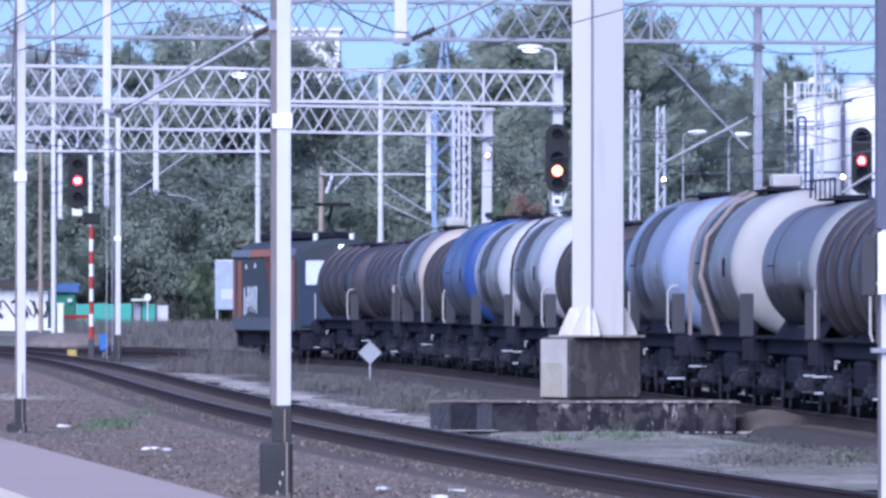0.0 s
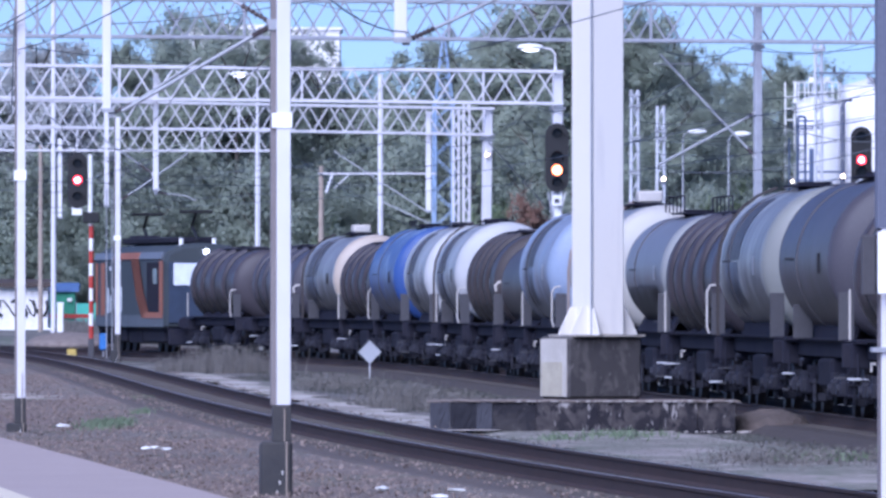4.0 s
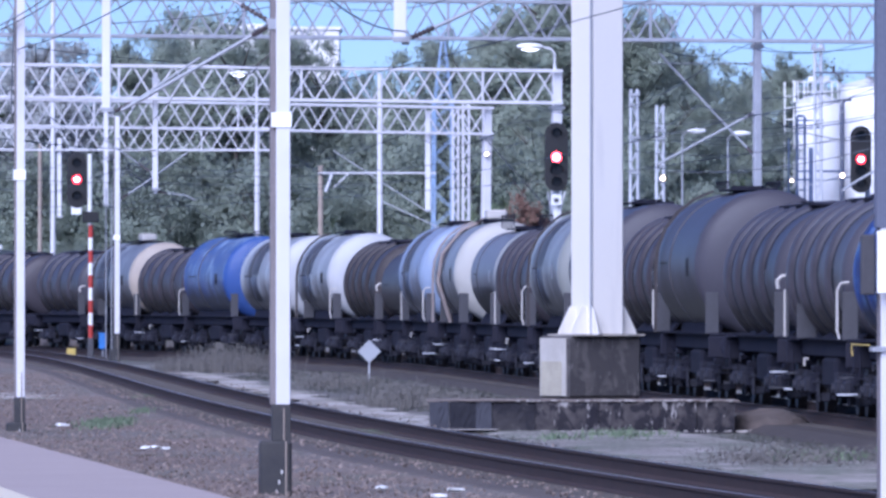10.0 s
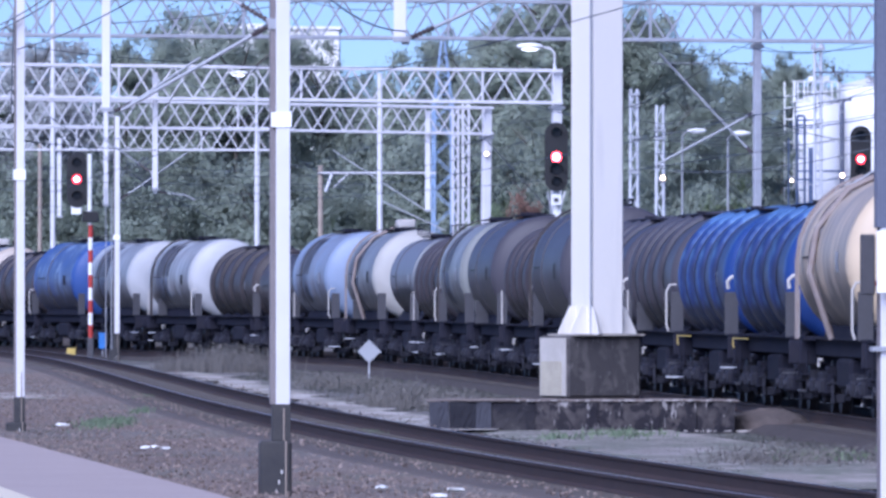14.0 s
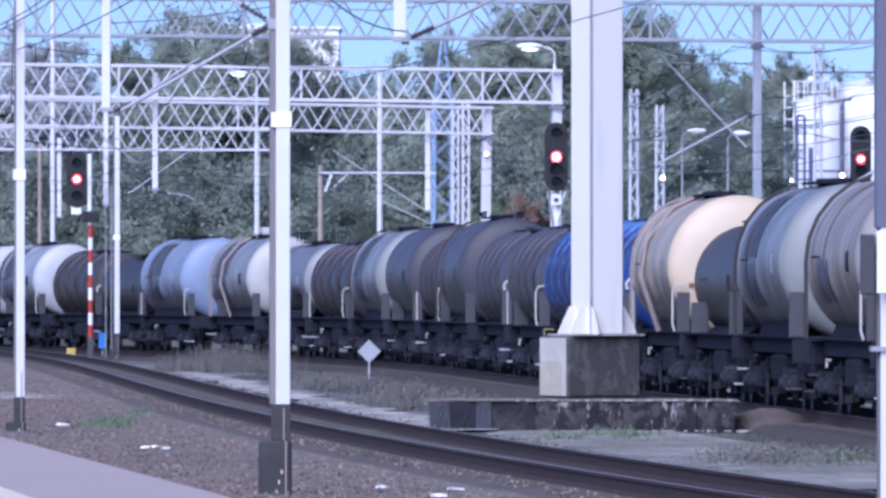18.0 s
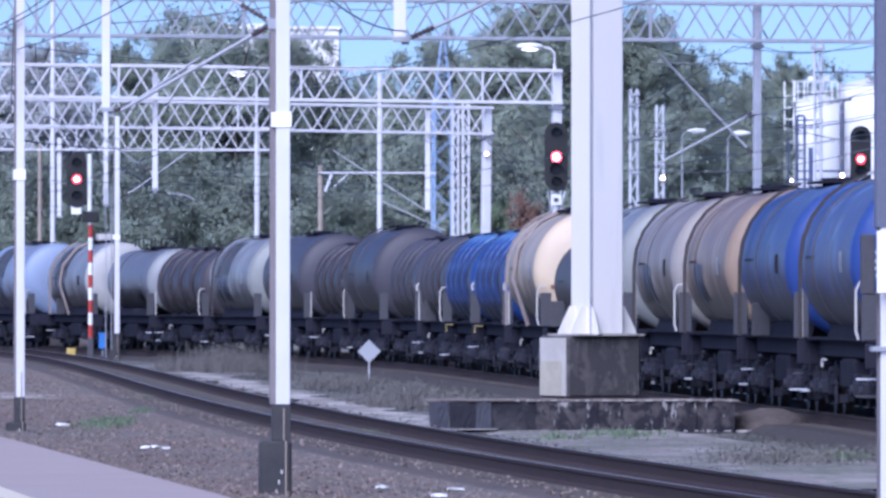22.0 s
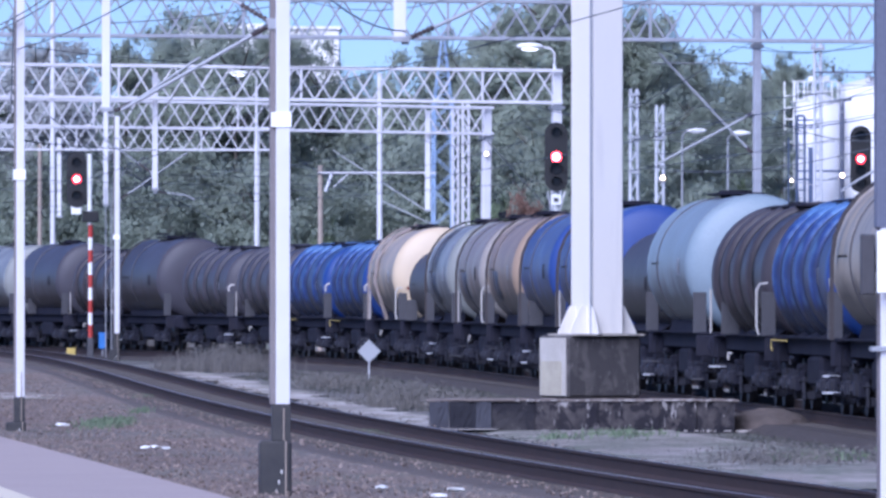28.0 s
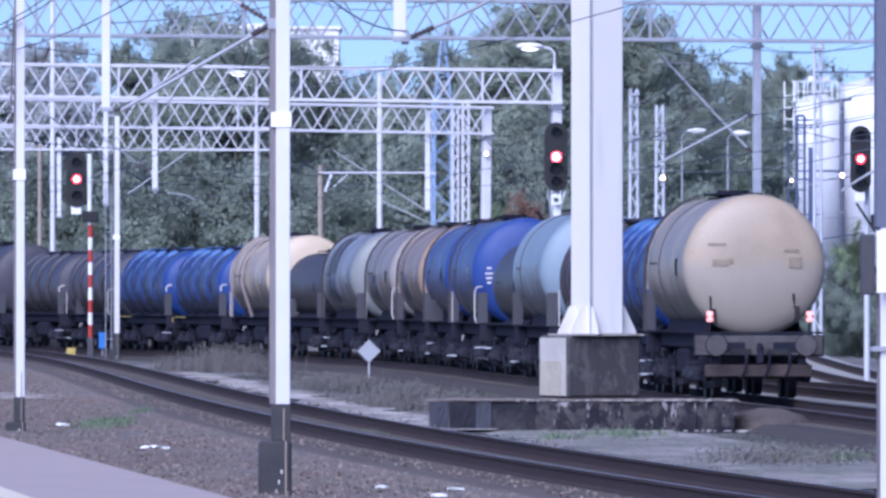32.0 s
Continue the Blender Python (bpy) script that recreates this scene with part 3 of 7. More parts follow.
cantilever(-0.50, 150, 5.43, [(0, 0, 0), (0.62, 0.2, 0.28), (1.3, 0.4, 0.62)], 0.024)
cantilever(-1.98, 131, 5.2, [(0, 0, 0.0), (-0.45, 0.10, 0.27), (-0.75, 0.3, 0.42)], 0.02)
cantilever(-1.98, 131, 5.19, [(0, -0.05, 0), (-0.75, 0.0, -0.43), (-1.75, 0.1, -1.0)], 0.022, 0.3)
cantilever(-5.95, 202, 5.35, [(0, 0, -0.06), (0.5, 0.1, 0.2), (1.6, 0.3, 0.95)], 0.024)
cantilever(-8.66, 340, 5.15, [(0, 0, 0), (0.9, 0, -0.1), (1.2, 0, -0.25)], 0.02, 0.4)
cantilever(-11.4, 398, 5.5, [(0, 0, -0.1), (0.8, 0, 0.42), (2.4, 0, 1.57)], 0.028, 0.4)
cantilever(-8.74, 340, 5.70, [(0, 0, 0), (-0.7, 0, 0.5), (-1.5, 0, 1.05)], 0.022, 0.6)
cantilever(8.1, 297, 8.12, [(0, 0, 0), (-1.2, 0, 0.02), (-2.6, 0, 0.02)], 0.014, 0.5)
cantilever(8.16, 296.7, 5.72, [(0, 0, 0), (-1.2, 0, 1.28), (-2.48, 0, 2.67)], 0.033, 0.3)
cantilever(8.16, 296.7, 6.83, [(0, 0, 0), (-1.25, 0, -0.67), (-2.56, 0, -1.37)], 0.034, 0.2)
cantilever(10.75, 267.93, 4.75, [(0, 0, 0.55), (-1.1, 0, -0.1), (-1.3, 0, -0.25)], 0.03, 0.6)

pole("steel_mast", "pale grey round steel mast behind the goods train", -2.41, 431, 10.5, 0.115, "white_steel", r2=0.10, group="steel masts")
pole("steel_mast", "tall pale steel mast with a white band", -16.4, 475, 15.4, 0.11, "white_steel", 0.3, 0.10, group="steel masts")
pole("concrete_post", "brown weathered concrete post", -4.88, 450, 7.2, 0.12, "concrete_pole", r2=0.10, group="steel masts")
pole("wooden_post", "old brown wooden pole among the trees", -18.55, 520, 9.0, 0.12, "concrete_pole", 0.2, 0.09, group="steel masts")


def crossarm():
    t = thing("wire_crossarm", "pale steel cross arm on a concrete post", "bracket", pose(-4.88, 449.87, 6.9))
    part("arm_tube", made(tube, [(-0.1, 0, 0), (4.6, 0, 0)], 0.035), M["white_steel"], t)
    part("stay", made(tube, [(0.2, 0, -0.75), (0.45, 0, -0.05)], 0.07), M["galv"], t)
    part("stay", made(tube, [(0.5, 0, -0.6), (1.1, 0, -0.05)], 0.03), M["galv"], t)
    part("hanger", made(tube, [(2.4, 0, -1.1), (5.0, 0, -2.3)], 0.02), M["galv"], t)
    part("hanger", made(tube, [(0.5, 0, 0.9), (4.2, 0, -1.5)], 0.02), M["galv"], t)


crossarm()
lamp_post(3.38, 341.95, 9.0, -0.75, post=False)
lamp_post(-7.75, 470, 10.7, -0.75)
lamp_post(9.95, 470, 8.3, 0.6, "galv_dark", 0.06, "white")
lamp_post(11.85, 470, 8.2, 0.55, "galv_dark", 0.06, "white")
lattice_mast(0.0, 480, 0.86, 10.2, "blue_steel", 0.9, 14, label="blue lattice radio tower rising over the train", name="lattice_tower")
lattice_mast(0.0, 480, 0.80, 13.2, "blue_steel", 0.08, 18, base=9.9, label="tapering blue spire of the lattice tower", name="tower_spire", leg=0.035, web=0.016)
lattice_mast(0.50, 460, 0.22, 9.65, "white_steel", 1, 22)
lattice_mast(0.92, 458, 0.24, 9.9, "white_steel", 1, 22)
lattice_mast(7.1, 420, 0.34, 9.7, "galv", 0.7, 18)
lattice_mast(8.64, 450, 0.36, 9.6, "galv", 0.7, 18)
lattice_mast(13.2, 398, 0.24, 10.9, "galv", 0.9, 22)


def mast_yokes(x, y, zs, w):
    for z in zs:
        t = thing("cross_yoke", "small steel yoke clamped on a lattice mast", "bracket", pose(x, y - 0.17, z), "yokes")
        part("yoke_bar", made(box, (0, 0, 0), (w, 0.06, 0.09)), M["galv_dark"], t)
        for s in (-1, 1):
            part("stub", made(rod, (s * w * 0.4, 0, 0), (s * w * 0.4, 0, 0.16), 0.035), M["galv_dark"], t)


mast_yokes(7.1, 420, (9.5, 9.1, 7.9, 6.6), 0.42)
mast_yokes(8.64, 450, (8.6, 8.3), 0.46)
mast_yokes(13.2, 398, (10.7,), 0.5)


def floodlight(x, y, z, r, arm=0.0):
    t = thing("floodlight", "lit warm white floodlight on a mast", "lamp", pose(x, y, z), "floodlights")
    part("housing", made(box, (0, 0.1, 0), (r * 2.4, 0.16, r * 2.2), 0, 0.02), M["galv_dark"], t)
    part("lens", made(rod, (0, 0.02, 0), (0, -0.03, 0), r, 14), M["lamp_warm"], t, "glowing lens")
    part("bracket", made(beam, (0, 0.15, 0), (arm, 0.35, -0.2), 0.04, 0.04), M["galv_dark"], t)


floodlight(8.75, 449.6, 6.7, 0.085)
floodlight(14.05, 397.7, 6.25, 0.075, -0.75)
floodlight(12.27, 397.7, 6.07, 0.05, 0.95)
floodlight(1.62, 420.6, 7.3, 0.07)


def insulated_bar():
    """A dark bar with hanging insulators beside the slim lattice mast."""
    t = thing("insulated_bar", "dark steel bar with black hanging insulators", "bracket", pose(13.2, 397.8, 9.88))
    part("bar", made(box, (0.95, 0, 0), (2.1, 0.07, 0.07)), M["pipe_grey"], t)
    for x in (0.62, 1.75):
        bm = bmesh.new()
        for k in range(5):
            rod(bm, (x - 0.02 + 0.05 * k, 0, -0.05 - 0.055 * k), (x + 0.05 * k, 0, -0.085 - 0.055 * k), 0.10, 10)
        part("insulator", bm, M["insulator"], t, "black ribbed insulator")
    part("stub", made(rod, (0.55, 0, 0.0), (0.55, 0, 0.22), 0.05), M["insulator"], t)
    part("stub", made(rod, (1.9, 0, 0.0), (2.1, 0, 0.95), 0.025), M["galv_dark"], t)


insulated_bar()


# ---- overhead wires ----
def wire(pts, r=0.014, sag=0.25):
    bm = bmesh.new()
    row = []
    for a, b in zip(pts, pts[1:]):
        for i in range(8):
            t = i / 8
            row.append(tuple(p + (q - p) * t for p, q in zip(a[:2], b[:2])) + (a[2] + (b[2] - a[2]) * t - sag * 4 * t * (1 - t),))
    row.append(pts[-1])
    tube(bm, row, r, 5)
    tagged(new("overhead_wire", mesh_of("overhead_wire", bm, M["wire"])), "thin dark overhead line wire", "wire", "overhead wires")


wire([(1.65, 420.6, 7.78), (8.95, 420.6, -0.36)], 0.022, 0.02)
for x0, z0, x1, z1 in ((-7.55, 6.58, -6.72, 7.06), (-7.55, 6.50, -6.60, 7.02), (-7.25, 6.75, -7.30, 5.1)):
    wire([(x0, 190.8, z0), (x1, 190.8, z1)], 0.014, 0.03)
for off, z, sag in ((0.0, 5.55, 0.04), (0.0, 7.0, 0.7)):
    wire([(near_x(y) + off + (0.2 if i % 2 else -0.2), y, z) for i, y in enumerate((71, 131, 191, 262, 340, 414, 500))], 0.007, sag)
    wire([(line_x(y) + off + (0.2 if i % 2 else -0.2), y, z) for i, y in enumerate((90, 150, 225, 295, 345, 420, 500, 560))], 0.009, sag)
    wire([(line_x(y) + 4.3 + (0.2 if i % 2 else -0.2), y, z) for i, y in enumerate((90, 150, 225, 295, 345, 420, 500, 560))], 0.009, sag)
for x0, y0, z0, x1, y1, z1 in ((7.62, 268, 6.28, 10.75, 268, 5.75), (5.3, 268, 4.98, 10.75, 268, 5.7), (5.6, 285, 8.2, 8.16, 297, 8.7), (-20, 402, 6.5, -3, 420, 6.2), (-16, 474, 7.3, -1, 462, 7.1), (7.1, 420, 8.0, 13.2, 398, 8.0), (7.1, 420, 6.9, 14, 440, 7.0), (7.1, 420, 9.4, 0.9, 458, 8.9), (8.6, 450, 8.3, 16, 460, 8.3), (13.2, 398, 10.6, 7.5, 298, 9.0), (13.2, 398, 10.5, 20, 380, 13.0), (2.5, 345, 7.2, 7.1, 420, 7.0), (-12, 290, 8.6, -1, 295, 8.0), (-1.9, 131, 6.1, -0.5, 150, 5.55), (-7.2, 191, 6.2, -2, 131, 6.6), (6.8, 420, 8.64, 10.6, 420, 8.66), (6.9, 420, 8.35, 9.9, 420, 8.3), (7.1, 420, 7.4, 13.2, 398, 7.3), (7.0, 420, 7.85, 13.1, 398, 7.9), (8.16, 296.7, 7.2, 15.0, 330, 8.9), (8.16, 296.7, 6.4, 15.2, 320, 8.0), (-16, 289, 6.9, -8.6, 340, 6.4), (-14, 402, 8.4, -8, 420, 4.6), (-13.6, 402, 8.0, -9.6, 420, 5.6), (-6.9, 420, 8.2, -1.0, 440, 4.6), (-5.4, 430, 7.2, -1.3, 450, 5.2), (-9.0, 150, 7.3, 2.0, 202, 8.0), (-6.0, 202, 6.9, 1.0, 202, 8.2)):
    wire([(x0, y0, z0), (x1, y1, z1)], 0.011, 0.25)


# ---- the great white column on its plinth ----
def column():
    t = thing("concrete_column", "broad white column with gusset plates on a stained concrete footing", "column", pose(2.72, 199.5, 0))
    rz = 25.0
    part("shaft", made(box, (0, 0, 5.0), (0.62, 0.85, 7.3), rz, 0.02), M["column"], t)
    part("seam_strip", made(box, (-0.112, -0.515, 5.0), (0.035, 0.03, 7.3), rz), M["galv_dark"], t, "narrow grey joint")
    c, s = math.cos(radians(rz)), math.sin(radians(rz))
    for dx, dy in ((-1, -0.75), (1, -0.75), (-1, 0.75), (1, 0.75), (-0.55, -1)):
        bm = bmesh.new()
        vs = []
        for k in (-0.02, 0.02):
            for u, z in ((0.30, 1.35), (0.66, 1.35), (0.62, 1.45), (0.42, 1.85), (0.30, 1.85)):
                px, py = dx * u, dy * 0.31 + k
                if dy == -1:
                    px, py = -0.30 + k, -u
                vs.append(bm.verts.new((c * px - s * py, s * px + c * py, z)))
        bm.faces.new(vs[:5])
        bm.faces.new(vs[:4:-1])
        for i in range(5):
            j = (i + 1) % 5
            bm.faces.new((vs[i], vs[j], vs[j + 5], vs[i + 5]))
        bmesh.ops.recalc_face_normals(bm, faces=bm.faces)
        part("gusset", bm, M["column"], t)
    part("base_plate", made(box, (-0.02, 0, 1.345), (1.36, 1.12, 0.035), rz), M["concrete"], t)
    f = part("footing", made(box, (-0.12, 0.1, 0.78), (1.45, 1.16, 1.10), rz, 0.05), M["footing"], t, "dark stained concrete footing block")
    part("whitewashed_face", made(box, (-0.12 - 0.728 * c, 0.1 - 0.728 * s, 0.78), (0.012, 1.06, 1.02), rz), M["limewash"], f, "pale limewashed side")
    part("damp_patch", made(box, (-0.12 - 0.736 * c - 0.06 * s, 0.1 - 0.736 * s + 0.06 * c, 0.58), (0.008, 0.86, 0.60), rz, 0.002), M["damp"], f, "yellowed damp lower half")
    part("band", made(box, (-0.02, -0.02, 8.35), (0.70, 0.68, 0.02), rz), M["black"], t, "dark strap")


column()


def plinth():
    t = thing("concrete_plinth", "low dark stained concrete plinth with crumbling edges", "plinth", pose(2.43, 198.6, -0.4), kind="structure")
    rng = random.Random(8)
    grey = material("damp_grey_slab", (0.058, 0.060, 0.075), 0.9, 0, (0.034, 0.034, 0.044), 2.5, 0.9, 30, 0.5)
    black = material("black_wet_slab", (0.012, 0.012, 0.019), 0.9, 0, (0.022, 0.022, 0.028), 2.5, 0.9, 30, 0.5)
    dull = crusted_concrete("dull_crusted_concrete", (0.048, 0.044, 0.047), (0.018, 0.017, 0.023), (0.12, 0.112, 0.115), 0.2)
    limed = crusted_concrete("limed_crusted_concrete", (0.092, 0.081, 0.080), (0.013, 0.012, 0.018), (0.31, 0.29, 0.285), 0.5)
    for x0, x1, m, back in ((-2.67, -2.32, grey, 0.0), (-2.32, -1.86, black, 0.02), (-1.86, -1.58, grey, 0.01), (-1.58, -0.82, dull, 0.03), (-0.82, 0.28, limed, 0.0), (0.28, 1.36, limed, 0.015), (1.36, 2.0, limed, 0.0), (2.0, 2.67, limed, 0.03)):
        bm = bmesh.new()
        bmesh.ops.create_grid(bm, x_segments=9, y_segments=6, size=0.5)
        for v in bm.verts:
            edge = abs(v.co.y) > 0.49
            v.co = Vector((x0 + 0.003 + (v.co.x + 0.5) * (x1 - x0 - 0.006), -1.1 + back + rng.uniform(-0.006, 0.010) - (0.0 if edge else 0.004), 0.0 + (v.co.y + 0.5) * 0.59 + (rng.uniform(-0.022, 0.004) if v.co.y > 0.49 else 0)))
        rim = bmesh.ops.extrude_face_region(bm, geom=bm.faces[:])
        for v in rim["geom"]:
            if isinstance(v, bmesh.types.BMVert):
                v.co.y = 1.1
        bmesh.ops.recalc_face_normals(bm, faces=bm.faces)
        part("slab", bm, m, t)
    bm = bmesh.new()
    for i in range(24):
        x = -2.6 + 5.2 * i / 23
        box(bm, (x, -0.02 + rng.uniform(-0.03, 0.03), 0.598 + rng.uniform(-0.006, 0.010)), (0.25, 2.16, 0.03), rng.uniform(-2, 2), 0.008)
    part("coping", bm, M["rubble"], t, "crumbling brownish coping")
    # pale crumbs of mortar along the top and foot
    crumb = material("pale_mortar_crumbs", (0.42, 0.39, 0.37), 0.95, 0, (0.25, 0.23, 0.22), 6)
    bm = bmesh.new()
    for _ in range(130):
        x = rng.uniform(-1.2, 2.65)
        top = rng.random() < 0.35
        s = rng.uniform(0.012, 0.035)
        box(bm, (x, -1.12 if top else rng.uniform(-1.45, -1.13), 0.60 if top else 0.07), (s * 2.2, s * 1.6, s), rng.uniform(0, 90), s * 0.2)
    part("mortar_crumbs", bm, crumb, t, "pale crumbs of mortar")
    # earth heaped against the far end
    bm = bmesh.new()
    bmesh.ops.create_icosphere(bm, subdivisions=4, radius=1, matrix=Matrix.Translation((3.32, 0.7, 0.03)) @ Matrix.Diagonal((0.80, 1.6, 0.40, 1)))
    for v in bm.verts:
        v.co += Vector((0, 0, 0.07)) * noise.noise(v.co * 3.0)
    part("earth_heap", bm, material("dark_brown_earth", (0.11, 0.088, 0.08), 0.95, 0, (0.065, 0.054, 0.05), 3, 0.9, 20, 0.9), t, "brown earth heaped at the end")
    bm = bmesh.new()
    for i in range(8):
        box(bm, (2.8 + 0.22 * i, -0.95 + rng.uniform(-0.05, 0.05), 0.06 + 0.004 * i), (0.21, 0.12, 0.045), rng.uniform(-5, 5), 0.012)
    part("broken_edging", bm, crumb, t, "pale broken edging stones")


plinth()


# ---- signals ----
def signal_head(t, x, z, h, w, lamps, label="black colour-light signal head"):
    """A back board with rounded ends, hooded lenses and lit aspects. Returns the lens parts."""
    bm = bmesh.new()
    n = 10
    ring = [(w / 2 * math.cos(math.pi * i / n), h / 2 - w / 2 + w / 2 * math.sin(math.pi * i / n)) for i in range(n + 1)]
    ring += [(-a, -b) for a, b in ring]
    front = [bm.verts.new((x + a, -0.10, z + b)) for a, b in ring]
    back = [bm.verts.new((x + a, 0.06, z + b)) for a, b in ring]
    bm.faces.new(front)
    bm.faces.new(back[::-1])
    for i in range(len(ring)):
        j = (i + 1) % len(ring)
        bm.faces.new((front[i], back[i], back[j], front[j]))
    bmesh.ops.recalc_face_normals(bm, faces=bm.faces)
    head = part("signal_head", bm, M["black"], t, label)
    lenses = []
    for dz, r, m in lamps:
        bm = bmesh.new()
        for i in range(11):
            a, b = math.pi * (-0.1 + 1.2 * i / 11), math.pi * (-0.1 + 1.2 * (i + 1) / 11)
            p = [(x + r * 1.25 * math.cos(q), y, z + dz + r * 1.25 * math.sin(q)) for q in (a, b) for y in (-0.1, -0.32)]
            vs = [bm.verts.new(v) for v in (p[0], p[1], p[3], p[2])]
            bm.faces.new(vs)
        bmesh.ops.solidify(bm, geom=bm.faces[:], thickness=0.012)
        part("hood", bm, M["black"], head, "curved lens hood")
        bm = bmesh.new()
        rod(bm, (0, -0.006, 0), (0, 0.0, 0), r, 16)
        lens = part("lens", bm, M[m], t, "glowing signal lens" if m != "lens_dark" else "unlit dark lens", False)
        lens.matrix_basis = pose(x, -0.125, z + dz)
        if m != "lens_dark":
            part("lens_core", made(rod, (0, -0.008, 0), (0, -0.004, 0), r * 0.55, 14), M[m + "_core"], lens, "white-hot middle of the lens")
            part("lens_back", made(rod, (0, 0.001, 0), (0, 0.016, 0), r * 1.05, 16), M["lens_dark"], lens, "dark back of the lens")
        lenses.append(lens)
    return lenses


def striped_post(t, x, z0, z1, n, r):
    for i in range(n):
        a, b = z0 + (z1 - z0) * i / n, z0 + (z1 - z0) * (i + 1) / n
        part("band", made(rod, (x, 0, a), (x, 0, b), r, 12), M["white" if i % 2 else "red"], t, "painted band")


def left_signal():
    t = thing("railway_signal", "colour-light railway signal showing red on a red and white post", "signal", pose(-12.85, 412, -0.36), "signals")
    striped_post(t, 0, 0.85, 4.95, 9, 0.085)
    part("upper_post", made(rod, (-0.03, 0, 4.95), (-0.03, 0, 7.55), 0.085, 12), M["white"], t)
    part("foot", made(box, (0, 0, 0.4), (0.22, 0.22, 0.9), 0, 0.02), M["board"], t)
    part("junction_box", made(box, (0.0, -0.05, 5.25), (0.60, 0.3, 0.40), 0, 0.03), M["black"], t)
    signal_head(t, -0.50, 6.6, 2.05, 0.72, [(0.62, 0.14, "lens_dark"), (0.02, 0.17, "lamp_red"), (-0.58, 0.14, "lens_dark")])
    part("number_plate", made(box, (-0.52, -0.08, 5.5), (0.36, 0.02, 0.30)), M["white"], t, "small white plate")
    part("bracket", made(box, (-0.25, 0.1, 5.75), (0.7, 0.08, 0.1)), M["black"], t)
    part("ladder", made(tube, [(0.55, 0.3, 0.1), (0.55, 0.3, 6.3)], 0.02), M["galv_dark"], t)
    part("ladder", made(tube, [(0.75, 0.3, 0.1), (0.75, 0.3, 6.3)], 0.02), M["galv_dark"], t)


def mid_signal():
    t = thing("railway_signal", "colour-light railway signal with hooded lenses behind the train", "signal", pose(3.28, 327, -0.36), "signals")
    part("post", made(rod, (0.0, 0.2, 0), (0.0, 0.2, 5.9), 0.12, 12), M["white"], t)
    lenses = signal_head(t, 0, 6.40, 2.0, 0.68, [(0.70, 0.12, "lamp_green"), (0.0, 0.15, "lamp_red_near"), (-0.36, 0.15, "lamp_orange"), (-0.72, 0.12, "lens_dark")])
    part("number_plate", made(box, (0.0, -0.1, 5.16), (0.30, 0.02, 0.30), 0, 0.01), M["white"], t, "small white plate")
    p = part("plate_mark", made(box, (0.0, -0.115, 5.15), (0.14, 0.01, 0.12)), M["board"], t)
    part("stay", made(tube, [(-0.25, 0, 5.4), (-0.05, 0.1, 4.2)], 0.03), M["galv_dark"], t)
    part("stay", made(tube, [(0.25, 0, 5.4), (0.05, 0.1, 4.6)], 0.03), M["white"], t)
    return t, lenses


def right_signal():
    t = thing("railway_signal", "colour-light railway signal showing red beside the goods line", "signal", pose(9.98, 270, -0.36), "signals")
    part("post", made(rod, (0.16, 0.2, 0), (0.16, 0.2, 5.0), 0.07, 12), M["galv"], t)
    signal_head(t, 0, 5.65, 1.60, 0.50, [(0.55, 0.11, "lens_dark"), (0.0, 0.115, "lamp_red"), (-0.28, 0.11, "lens_dark"), (-0.57, 0.11, "lens_dark")])
    part("number_plate", made(box, (-0.02, -0.08, 4.76), (0.24, 0.02, 0.20)), M["white"], t, "small white plate")
    part("stay", made(tube, [(-0.1, 0, 4.6), (0.35, 0, 3.9)], 0.03), M["black"], t)
    part("junction_box", made(box, (0.34, 0, 4.15), (0.2, 0.2, 0.35)), M["black"], t)


left_signal()
SIGNAL, LENSES = mid_signal()
right_signal()


def board_sign():
    t = thing("diamond_sign", "small pale diamond-shaped board on a thin stake", "sign", pose(-2.08, 318, -0.36))
    part("stake", made(rod, (0, 0.02, 0), (0, 0.02, 0.6), 0.02), M["galv"], t)
    part("panel", made(box, (0, 0, 0.82), (0.47, 0.02, 0.47), 0, 0, 0, 45), M["galv_dark"], t, "plain pale grey diamond panel")
    t = thing("round_sign", "white round disc sign on a thin post", "sign", pose(-14.5, 553, 0.2))
    part("post", made(rod, (0, 0, 0), (0, 0, 1.9), 0.03), M["white"], t)
    part("disc", made(rod, (0, -0.03, 1.8), (0, 0.0, 1.8), 0.17, 18), M["white"], t)


board_sign()


